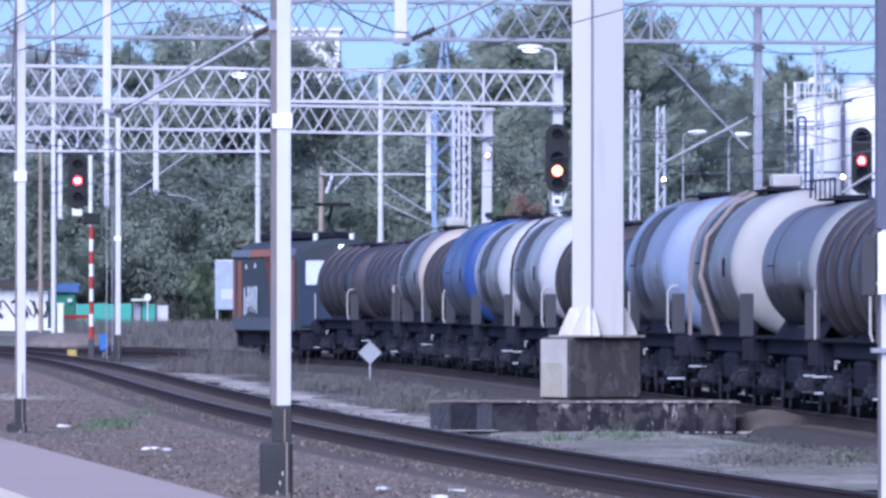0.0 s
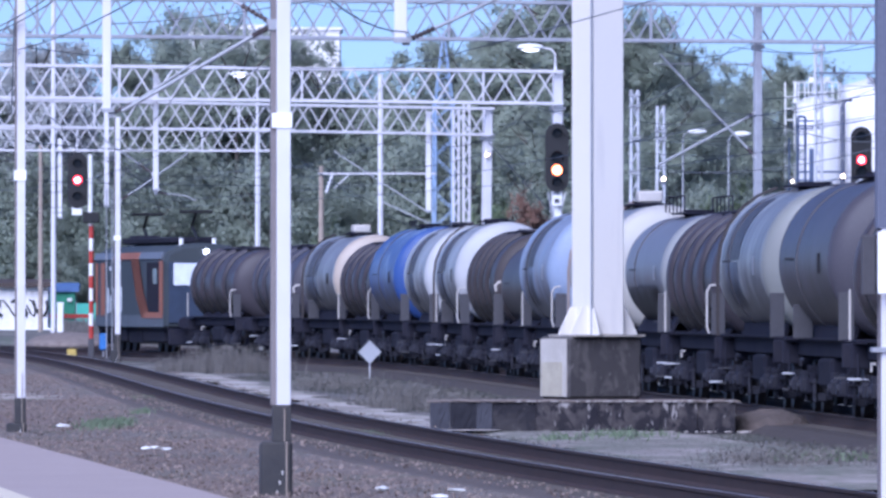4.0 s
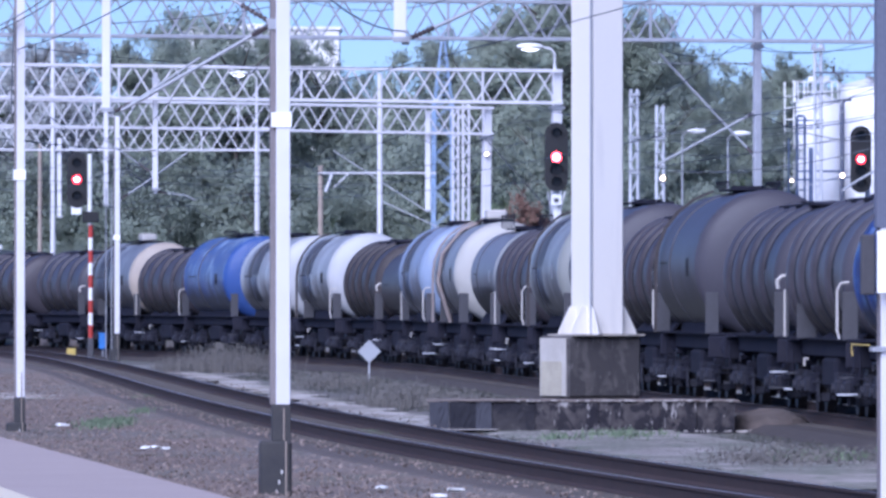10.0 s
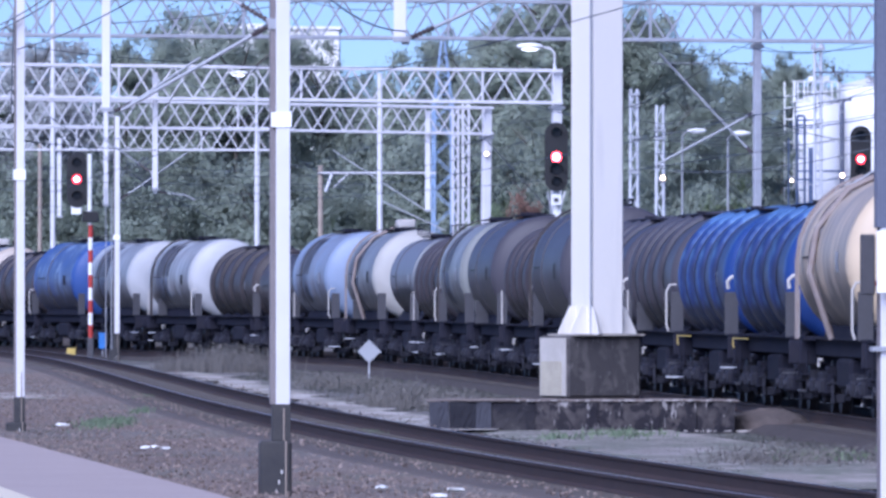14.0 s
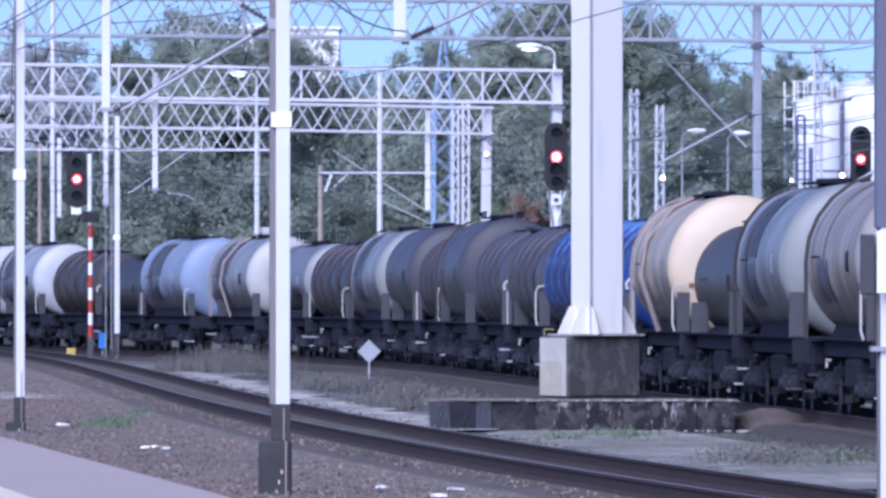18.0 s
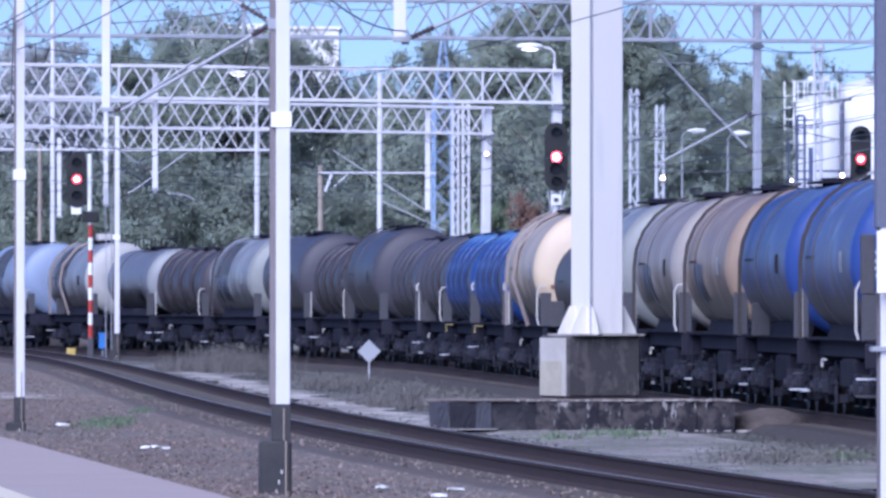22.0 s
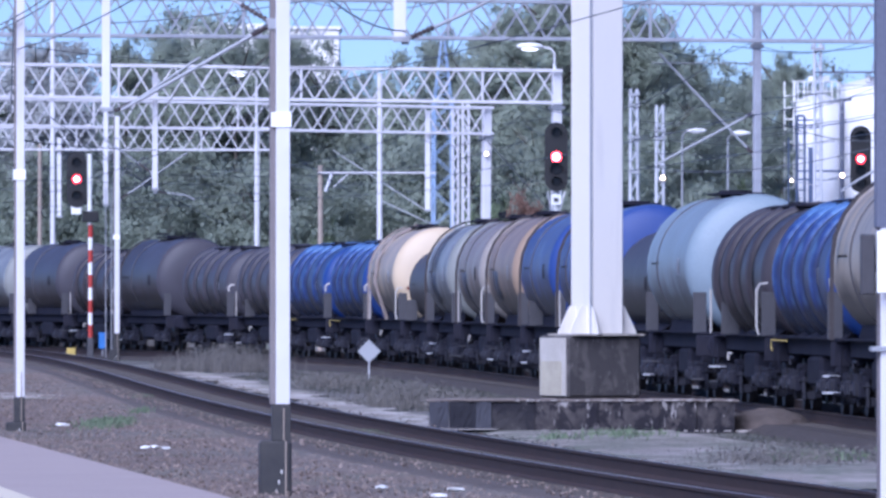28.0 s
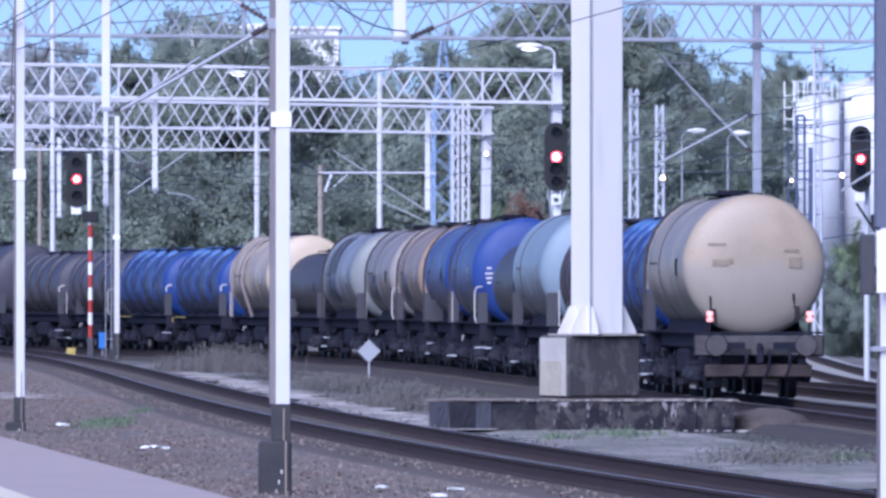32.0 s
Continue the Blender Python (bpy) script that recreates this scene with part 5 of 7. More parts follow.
def tank_wagon(index, r, paint, style):
    w = thing("tank_wagon", LABELS[paint] + " railway tank wagon with a " + STYLE[style], "wagon", group="tank wagons")
    rng = random.Random(index * 7 + 1)
    if style == "ribbed":
        r -= 0.10
    top = {"small": 3.42, "apron": 3.72, "ribbed": 3.64}.get(style, 2.62 + r)
    zc = top - r
    half = TANK_HALF
    part("underframe", shared("underframe", frame_mesh, M["frame"]), None, w)
    for s in (1, -1):
        e = part("end_beam", shared("end_beam", end_beam_mesh, M["frame"]), None, w)
        e.matrix_basis = pose(s * 6.32, 0, 0, 0, 0, 0 if s > 0 else 180)
        for y in (-0.875, 0.875):
            b = part("buffer", shared("buffer", buffer_mesh, M["frame"], False), None, w)
            b.matrix_basis = pose(s * 6.38, y, 1.06, 0, 0, 0 if s > 0 else 180)
        h = part("coupling", shared("coupling", hook_mesh, M["bogie"]), None, w)
        h.matrix_basis = pose(s * 6.38, 0, 1.04, 0, 0, 0 if s > 0 else 180)
        g = part("bogie", shared("bogie", bogie_mesh, M["bogie"]), None, w)
        g.matrix_basis = pose(s * 4.1, 0, 0)
        for x in (-0.9, 0.9):
            a = part("axle_box", shared("axle_box", axle_box_mesh, M["oily"]), None, g, "oily grey axle box")
            a.matrix_basis = pose(x, 1.12, 0.47)
            a = part("brake_hanger", shared("brake_hanger", brake_hanger_mesh, M["oily"]), None, g)
            a.matrix_basis = pose(x - 0.55, 1.0, 0.4)
        for x in (-0.9, 0.9):
            q = part("wheelset", shared("wheelset", wheelset_mesh, M["wheel"]), None, g)
            q.matrix_basis = pose(x, 0, 0.47)
    paint_m = PAINT[paint]
    t = part("tank", shared("tank_%s_%.2f" % (paint, r), lambda bm: tank_mesh(bm, r, half, 0.75 if style == "small" else 0.42), paint_m, True), None, w, LABELS[paint] + " tank barrel")
    t.matrix_basis = pose(0, 0, zc)
    if style == "ribbed":
        for x in (5.0, 2.7, 0.1, -2.9):
            k = part("rib", shared("rib_%s_%.2f" % (paint, r), lambda bm: ring_mesh(bm, r), paint_m, True), None, t)
            k.matrix_basis = pose(x, 0, 0)
            # dark bands on both sides of the rib paint in the groove shade
            k = part("seam", shared("seam_%s_%.2f" % (paint, r), lambda bm: ring_mesh(bm, r, 0.3, 0.03), GROOVE_SHADE[paint], True), None, t, "dark band for the groove shade behind the rib")
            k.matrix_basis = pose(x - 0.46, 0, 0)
            k = part("seam", shared("seam_%s_%.2f" % (paint, r), lambda bm: ring_mesh(bm, r, 0.3, 0.03), GROOVE_SHADE[paint], True), None, t, "dark band for the groove shade before the rib")
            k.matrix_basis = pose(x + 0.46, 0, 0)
    else:
        for x in (-half + 0.08, half - 0.08):
            k = part("weld_band", shared("band_%s_%.2f" % (paint, r), lambda bm: ring_mesh(bm, r, 0.1, 0.022), paint_m, True), None, t)
            k.matrix_basis = pose(x, 0, 0)
    if style not in ("ribbed", "small"):
        for x in ((2.4,) if index % 2 else (1.3,)):
            k = part("strap", shared("strap_%.2f" % r, lambda bm: ring_mesh(bm, r, 0.16, 0.035), M["strap"], True), None, t, "dark steel strap round the barrel")
            k.matrix_basis = pose(x, 0, 0)
    # one long dark cradle stands for the shade below the barrel
    for x in (0.0,):
        k = part("saddle", shared("saddle_%.2f_%.2f" % (r, zc), lambda bm: saddle_shade_mesh(bm, r, zc), M["frame"]), None, w)
        k.matrix_basis = pose(x, 0, 0)
    # hatch, walkway and rail on the crown
    hatch = bmesh.new()
    rod(hatch, (0, 0, zc + r - 0.05), (0, 0, zc + r + 0.10), 0.30, 18)
    rod(hatch, (0, 0, zc + r + 0.09), (0, 0, zc + r + 0.13), 0.33, 18)
    part("hatch", hatch, M["frame"], w, "round filling hatch")
    part("walkway", made(box, (0.0, 0, zc + r + 0.05), (3.4 if style != "ribbed" else 7.0, 0.9, 0.04)), M["frame"], w, "dark steel roof walkway")
    if style in ("strapped", "plain", "piped", "domed") and index % 4 == 0 and index < 32:
        part("roof_rail", made(railing_mesh, r, zc, 1.5, 0.2), M["frame"], w)
    if style == "apron":
        part("roof_rail", made(railing_mesh, r, zc, 2.6, 0.40), M["frame"], w, "raised dark roof walkway railing")
        for a0 in (-62, -118):
            part("skirt", made(curved_patch, r + 0.10, -3.4, 3.4, a0 + (0 if a0 > -90 else -48), a0 + (48 if a0 > -90 else 0)), PAINT["grey"], t, "grey curved skirt under the barrel")
        part("skirt_bracket", made(box, (0, 0, 1.42), (3.0, 1.7, 0.36), 0, 0.1), M["worn_beam"], w)
    if style == "domed" or (style == "piped" and paint == "drab"):
        part("valve_box", made(box, (-0.6, 0, zc + r + 0.22), (1.0, 0.55, 0.26), 0, 0.04), M["cream_tube"], w, "pale valve box on the crown")
    # ladders, guard plate, handrail and pipe on the side
    if style in ("strapped", "piped", "domed"):
        lad = part("ladder", shared("ladder_%s_%.2f_%.2f" % (style, r, zc), lambda bm: ladder_mesh(bm, r, zc), M["rust" if style == "piped" else "ladder"]), None, w, "side ladder")
        lad.matrix_basis = pose(3.7, 0, 0)
    if index < 32:
        part("guard_plate", made(box, (-6.05, 1.18, 1.30 + 0.40), (0.05, 0.26, 0.80), 0, 0.01), M["board"], w, "upright grey guard plate")
    if index % 4 == 2:
        part("guard_plate", made(box, (3.2, 1.16, 1.30 + 0.3), (0.05, 0.34, 0.60), 0, 0.01), M["board"], w, "upright grey guard plate")
    if style == "ribbed" and index % 3:
        part("hose_hook", made(tube, [(-6.05, 1.24, 2.16), (-6.05, 1.26, 2.30), (-6.05, 1.18, 2.38), (-6.05, 1.04, 2.40)], 0.036, 8), M["cream_tube"], w, "bent pale hose end over the guard plate")
    elif index % 3 == 0 and index < 32:
        part("handrail", made(tube, [(-5.6, 1.32, 1.32), (-5.6, 1.36, 1.45), (-5.6, 1.36, 2.12), (-5.6, 1.30, 2.24), (-5.6, 1.16, 2.26)], 0.024, 7), M["cream_tube"], w, "bent pale handrail")
        part("handrail", made(tube, [(5.7, 1.34, 1.32), (5.7, 1.34, 2.15)], 0.022, 6), M["cream_tube"], w, "straight pale handrail")
    part("brake_lever", made(tube, [(2.2, 1.22, 0.95), (2.9, 1.22, 0.95), (2.9, 1.22, 0.82)], 0.022, 6), M["cream_tube" if index % 3 == 0 else "oily"], w, "brake lever")
    for k, x in enumerate((5.6, -5.9)):
        for z in (0.40, 0.68):
            pick = rng.random()
            part("step", made(box, (x, 1.22, z), (0.3, 0.16 + 0.18 * rng.random(), 0.03)), M["galv"] if pick < 0.22 else M["board"] if pick < 0.6 else M["bogie"], w, "worn footstep")
    part("step_hanger", made(tube, [(5.72, 1.2, 0.62), (5.72, 1.2, 1.1)], 0.02, 5), M["frame"], w)
    part("brake_cylinder", made(rod, (-0.5, 0.5, 0.8), (0.5, 0.5, 0.8), 0.2, 14), M["bogie"], w)
    part("equipment_box", made(box, (0, 0, 0.72), (2.6, 2.1, 0.52), 0, 0.06), M["bogie"], w, "dark equipment under the frame")
    part("drain_pipe", made(rod, (0, 0.1, 0.55), (0, 0.1, 1.4), 0.09, 10), M["frame"], w)
    # plates and writing that cannot be read
    if style != "ribbed":
        if paint in ("smoke", "tan_end", "white", "pearl", "drab"):
            part("data_panel", made(curved_patch, r, 0.0, 3.3, 4, 60), PAINT["grey" if paint in ("smoke", "tan_end", "white", "pearl", "drab") else "brown_tan"], t, "darker stained panel on the barrel")
            part("lower_panel", made(curved_patch, r, 0.4, 3.3, -34, 2), PAINT["pearl"], t, "pale blue-grey panel on the barrel")
        if paint in ("brown", "brown_tan"):
            part("lower_panel", made(curved_patch, r, 0.6, 3.0, -30, 1), PAINT["pearl"], t, "pale blue-grey panel on the barrel")
        part("line_mark", made(curved_patch, r + 0.004, 1.9, 3.9, 2, 3.4), M["ladder"], t)
    else:
        part("data_panel", made(curved_patch, r, 2.1, 3.1, 2, 16), M["galv"], t, "pale data plate")
    part("hazard_plate", made(curved_patch, r + 0.002, -3.6, -3.0, -8, 6), M["galv"] if index % 2 else M["board"], t, "small plate")
    if style == "small":
        part("end_mark", made(box, (-half - 0.55, 0.42, zc + 0.1), (0.06, 0.16, 0.2)), M["black"], w, "dark square fitting")
        part("end_rail", made(tube, [(-half + 0.2, 0.1, zc + r), (-half + 0.2, 0.1, zc + r + 0.42), (-half + 0.2, -0.4, zc + r + 0.42), (-half + 0.2, -0.4, zc + r)], 0.018, 6), M["cream_tube"], w, "thin pale end railing")
        part("end_pipe", made(tube, [(-half - 0.35, 0.95, zc - 0.6), (-half - 0.45, 0.8, zc + 0.2), (-half - 0.25, 0.45, zc + 0.85), (-half + 0.1, 0.0, zc + r + 0.04)], 0.035, 6), M["frame"], w)
    if style == "piped":
        part("side_pipe", made(tube, [(1.0, 1.15, 1.3), (1.0, r + 0.1, zc - 0.2), (1.0, r * 0.93 + 0.08, zc + 0.55), (1.0, r * 0.6, zc + r * 0.86), (1.0, 0.2, zc + r + 0.1)], 0.06, 7), M["rust"], w, "brown pipe round the barrel")
    if paint == "blue_dirty":
        part("yellow_rail", made(tube, [(2.6, 1.31, 1.24), (6.1, 1.31, 1.24), (6.1, 1.31, 1.12), (5.9, 1.31, 1.06)], 0.014, 6), M["yellow"], w, "thin yellow shunting rail")
    return w


def dome_x(r, y, z):
    return -TANK_HALF - 0.42 * math.sin(math.acos(min(1.0, math.hypot(y, z) / r))) ** 0.8


def dome_bar(w, r, zc, y, z, a, b, mat, label="unreadable faded marking"):
    """A bar of writing on the rear dome of a tank."""
    x0, x1 = dome_x(r, y - a / 2, z), dome_x(r, y + a / 2, z)
    part("end_mark", made(box, ((x0 + x1) / 2 - 0.012, y, zc + z), (0.014, math.hypot(a, x1 - x0), b), math.degrees(math.atan2(x0 - x1, a))), mat, w, label)


def last_wagon_extras(w):
    """Tail lights and end fittings of the rearmost wagon."""
    for y in (-0.98, 0.98):
        lamp = part("tail_lamp", made(box, (-6.55, y, 1.62), (0.08, 0.13, 0.21), 0, 0.02), M["tail_light"], w, "lit red and white tail lamp")
        for k in (-1, 1):
            part("lamp_mark", made(rod, (-6.592, y + k * 0.06, 1.62), (-6.596, y + k * 0.06, 1.62), 0.035, 4), M["red"], lamp)
        part("lamp_stem", made(rod, (-6.5, y, 1.2), (-6.5, y, 1.5), 0.02, 6), M["frame"], lamp)
    zc, r = 2.62, 1.40
    faded = material("faded_lettering", (0.30, 0.24, 0.175), 0.8)

    for z, y, a, b in ((0.42, 0.76, 0.36, 0.05), (0.06, 0.70, 0.30, 0.12), (0.10, 0.50, 0.10, 0.10), (0.06, -0.78, 0.24, 0.20), (0.30, -0.70, 0.3, 0.05)):
        dome_bar(w, r, zc, y, z, a, b, faded)
    for y, z0, z1, wd in ((-0.78, -1.12, -0.55, 0.05), (-0.84, -1.08, -0.8, 0.12), (0.86, -1.06, -0.6, 0.04), (0.80, -1.10, -0.85, 0.10)):
        a = (dome_x(r, y, z0) - 0.035, y, zc + z0)
        b = (dome_x(r, y, z1) - 0.03, y + 0.03, zc + z1)
        part("end_stain", made(beam, a, b, wd, 0.012), M["ladder"], w, "dark run of oil")
    part("end_plate", made(box, (-6.415, 0, 1.06), (0.02, 2.5, 0.38), 0, 0.005), M["worn_beam"], w, "worn grey-brown face of the end beam")
    # black plates on the beam face paint the shade inside its openings
    for y in (-0.36, 0.36):
        part("opening", made(box, (-6.43, y, 0.93), (0.02, 0.42, 0.12)), M["black"], w, "black plate for the shade in an end beam opening")
    part("lower_beam", made(box, (-6.28, 0, 0.56), (0.14, 2.1, 0.24), 0, 0.02), material("rusty_lower_beam", (0.075, 0.055, 0.052), 0.9, 0, (0.035, 0.03, 0.03), 3), w, "rusty lower cross beam")
    for y in (-0.85, 0.85):
        part("beam_hanger", made(box, (-6.26, y, 0.78), (0.1, 0.16, 0.36)), M["frame"], w)
    for y in (-0.875, 0.875):
        part("buffer_face", made(rod, (-6.975, y, 1.06), (-6.995, y, 1.06), 0.205, 22), M["worn_beam"], w, "worn grey buffer disc")
    for y in (-0.6, -0.2, 0.25):
        part("brake_hose", made(tube, [(-6.4, y, 0.95), (-6.52, y, 0.8), (-6.5, y + 0.03, 0.55), (-6.42, y + 0.1, 0.42)], 0.03, 6), M["bogie"], w)


ROLLING = {}


def engine():
    """Heavy electric engine: slab sides, sloped cab end, roof gear."""
    e = thing("electric_locomotive", "dark grey-green electric locomotive with orange trim hauling the train", "locomotive")
    bm = bmesh.new()
    sec = [(-1.5, 0.95), (-1.5, 3.3), (-1.38, 3.62), (-0.9, 3.86), (0, 3.95), (0.9, 3.86), (1.38, 3.62), (1.5, 3.3), (1.5, 0.95)]
    ends = []
    for x, k in ((-9.2, 0.93), (-8.9, 1.0), (8.9, 1.0), (9.2, 0.93)):
        ends.append([bm.verts.new((x, y * k, z if z < 2 else 2 + (z - 2) * (k if x < 0 else k))) for y, z in sec])
    for p, q in zip(ends, ends[1:]):
        for i in range(len(sec)):
            j = (i + 1) % len(sec)
            bm.faces.new((p[i], p[j], q[j], q[i]))
    bm.faces.new(ends[0])
    bm.faces.new(ends[-1][::-1])
    bmesh.ops.recalc_face_normals(bm, faces=bm.faces)
    green = material("dark_engine_green", (0.050, 0.060, 0.064), 0.6, 0, (0.034, 0.040, 0.048), 0.8, 0.8, 25, 0.08)
    navy = material("navy_engine_end", (0.035, 0.05, 0.085), 0.5)
    orange = material("faded_orange_trim", (0.29, 0.115, 0.070), 0.65, 0, (0.24, 0.095, 0.065), 1)
    roofm = material("pale_blue_grey_roof_edge", (0.14, 0.16, 0.20), 0.6)
    part("body", bm, green, e, "grey-green engine body")
    part("rear_end", made(box, (-9.23, 0, 2.15), (0.05, 2.72, 2.2), 0, 0.02), navy, e, "navy cab end")
    part("windscreen", made(box, (-9.27, 0.72, 2.82), (0.03, 0.95, 0.80), 0, 0.03), M["sky_glass"], e, "windscreen with the sky reflection painted in")
    part("windscreen", made(box, (-9.27, -0.72, 2.82), (0.03, 0.95, 0.80), 0, 0.03), M["sky_glass"], e, "windscreen with the sky reflection painted in")
    part("headlamp", made(rod, (-9.28, 0, 3.62), (-9.05, 0, 3.62), 0.11, 14), M["lamp_white"], e, "lit headlamp")
    part("lower_skirt", made(box, (0, 1.515, 1.12), (17.7, 0.02, 0.42)), material("grey_blue_skirt", (0.10, 0.115, 0.135), 0.6), e)
    for x0, w, m in ((8.55, 0.5, orange), (6.9, 1.0, orange)):
        part("orange_post", made(box, (x0, 1.515, 2.25), (w, 0.02, 2.0)), m, e, "faded orange trim")
    def plate(pts, y):
        bm = bmesh.new()
        vs = [bm.verts.new((x, y, z)) for x, z in pts]
        f = bm.faces.new(vs)
        bmesh.ops.solidify(bm, geom=[f], thickness=0.02)
        return bm

    part("orange_slash", plate(((-0.7, 3.36), (-2.7, 3.36), (-3.9, 2.2), (-5.6, 1.24), (-3.5, 1.24), (-2.2, 1.9)), 1.535), orange, e, "curved slanting orange stripe")
    part("orange_sill", made(box, (-6.4, 1.535, 1.34), (4.6, 0.02, 0.2)), orange, e, "orange stripe")
    # flat panel; its dark colour stands for shade in the cab recess
    part("dark_recess", made(box, (-6.3, 1.512, 2.35), (3.2, 0.02, 1.8)), M["bogie"], e, "flat dark panel for the shaded cab recess")
    part("marker_light", made(box, (4.8, 1.53, 3.05), (0.35, 0.03, 0.16)), M["galv"], e)
    part("marker_light", made(box, (2.2, 1.53, 3.08), (0.35, 0.03, 0.16)), M["galv"], e)
    part("orange_post", made(box, (-8.4, 1.53, 2.35), (0.8, 0.02, 1.9)), orange, e, "orange trim at the cab")
    part("orange_roof", made(box, (0.6, 1.45, 3.48), (6.4, 0.10, 0.26), 0, 0, 22), orange, e)
    part("roof_edge", made(box, (6.6, 1.45, 3.48), (5.0, 0.12, 0.26), 0, 0, 22), roofm, e)
    part("roof_edge", made(box, (-5.6, 1.45, 3.48), (5.6, 0.12, 0.26), 0, 0, 22), roofm, e)
    part("side_glass", made(box, (-6.9, 1.53, 2.75), (1.0, 0.02, 0.55)), M["glass"], e, "dark side window")
    for x, wd, z, h in ((5.35, 0.42, 1.86, 0.95), (4.75, 0.30, 1.75, 0.60), (4.25, 0.28, 2.02, 0.72), (3.75, 0.26, 1.94, 0.80), (3.3, 0.26, 2.04, 0.66), (2.85, 0.26, 1.92, 0.84), (2.35, 0.26, 2.0, 0.80), (1.85, 0.3, 1.92, 0.90)):
        part("number_mark", made(box, (x, 1.53, z), (wd * 0.58, 0.02, h), 0, 0.008), M["sky_glass"], e, "large unreadable pale lettering")
    part("roof_box", made(box, (0.5, 0, 4.06), (13.0, 1.6, 0.24), 0, 0.05), M["bogie"], e)
    part("roof_edge", made(box, (5.0, 0.2, 4.1), (2.0, 1.0, 0.35), 0, 0.08), M["bogie"], e)
    for x in (-6.2, 6.2):
        part("pantograph", made(tube, [(x - 0.9, 0, 4.05), (x + 0.5, 0, 4.55), (x - 0.5, 0, 5.05), (x - 0.5, -0.6, 5.08), (x - 0.5, 0.6, 5.08)], 0.06, 6), M["black"], e, "half-raised pantograph")
        for y in (-0.6, 0.6):
            part("roof_insulator", made(rod, (x - 0.9, y, 3.85), (x - 0.9, y, 4.12), 0.08, 8), M["white"], e)
    for s in (-1, 1):
        g = part("bogie", made(box, (0, 0, 0.62), (5.4, 2.6, 0.55), 0, 0.06), M["bogie"], e)
        g.matrix_basis = pose(s * 5.0, 0, 0)
        for x in (-1.75, 0, 1.75):
            q = ROLLING[x, s] = part("wheelset", shared("engine_wheelset", lambda bm: [rod(bm, (0, y - 0.07, 0), (0, y + 0.07, 0), 0.62, 28) for y in (-0.755, 0.755)] + [rod(bm, (0, -1, 0), (0, 1, 0), 0.09, 10)], M["wheel"]), None, g)
            q.matrix_basis = pose(x, 0, 0.625)
        for y in (-0.875, 0.875):
            b = part("buffer", shared("buffer", buffer_mesh, M["frame"]), None, e)
            b.matrix_basis = pose(s * 9.2, y, 1.06, 0, 0, 0 if s > 0 else 180)
        part("plough", made(box, (s * 9.0, 0, 0.55), (0.3, 2.7, 0.6), 0, 0.05), M["bogie"], e)
    part("floor_frame", made(box, (0, 0, 0.9), (18.2, 2.8, 0.18), 0, 0.03), M["bogie"], e)
    part("battery_box", made(box, (0, 0, 0.55), (3.4, 2.5, 0.5), 0, 0.05), M["bogie"], e)
    return e


ENGINE = engine()
TRAIN = []
for i, (gap, r, paint, style) in enumerate(WAGONS):
    TRAIN.append((gap + TANK_HALF, tank_wagon(i, r, paint, style)))
last_wagon_extras(TRAIN[-1][1])
writing = material("red_brown_lettering", (0.20, 0.07, 0.05), 0.7)
for y, a in ((0.98, 0.10), (0.82, 0.14), (0.64, 0.12), (0.45, 0.14), (0.28, 0.10)):
    dome_bar(TRAIN[21][1], 1.42, 2.62, y, -0.38, a, 0.09, writing, "unreadable red-brown lettering")
for z, a in ((0.12, 0.12), (-0.02, 0.20), (-0.14, 0.16), (-0.26, 0.10)):
    dome_bar(TRAIN[27][1], 1.42, 2.62, 0.98, z, a, 0.05, M["kerb"], "unreadable white lettering")


# ---- trees, bushes and grass ----
def core_shape():
    bm = bmesh.new()
    bmesh.ops.create_icosphere(bm, subdivisions=1, radius=1.0)
    bm.verts.index_update()
    shape = ([v.co.copy() for v in bm.verts], [[v.index for v in f.verts] for f in bm.faces])
    bm.free()
    return shape


CORE = core_shape()


def crown_mesh(bm, rng, h, width, clumps, leaf, low=0.12, per=95):
    """Leaves in many small overlapping sprays, uneven, with gaps: boughs first, then sprays along each bough."""
    boughs = []
    for _ in range(max(6, clumps // 14)):
        k = rng.random()
        prof = 0.92 * math.sin(math.pi * min(1, 0.20 + 0.73 * k)) ** 0.75
        a, q = rng.uniform(0, 2 * math.pi), rng.random() ** 0.35
        boughs.append((Vector((math.cos(a) * q * width / 2 * prof, math.sin(a) * q * width / 2 * prof, h * (low + (0.92 - low) * k))), rng.uniform(0.8, 1.25)))
    for n_clump in range(clumps):
        mid, big = boughs[n_clump % len(boughs)]
        reach = width * 0.15 * big
        c = mid + Vector((rng.gauss(0, reach), rng.gauss(0, reach), rng.gauss(0, reach * 0.75)))
        c.z = max(c.z, h * low * 0.6 + 0.2)
        cr = rng.uniform(0.45, 1.0) * width * 0.105
        # a closed leaf-coloured core, added to keep gaps light, then loose leaves round it
        ring = [bm.verts.new(c + v * cr * rng.uniform(0.10, 0.42)) for v in CORE[0]]
        for f in CORE[1]:
            bm.faces.new([ring[i] for i in f])
        for _ in range(per):
            d = Vector((rng.gauss(0, 0.62), rng.gauss(0, 0.62), rng.gauss(0, 0.5)))
            p = c + d * cr
            if p.z < 0.05:
                continue
            n = Vector((rng.gauss(0, 0.5), rng.gauss(0, 0.5), rng.gauss(0.5, 0.4))).normalized()
            u = n.orthogonal().normalized()
            u = (u * math.cos(p.x * 9) + n.cross(u) * math.sin(p.x * 9)).normalized()
            v = n.cross(u)
            s = leaf * rng.uniform(0.45, 1.2)
            bm.faces.new([bm.verts.new(p + u * s), bm.verts.new(p - u * s * 0.5 + v * s * 0.75), bm.verts.new(p - u * s * 0.5 - v * s * 0.75)])


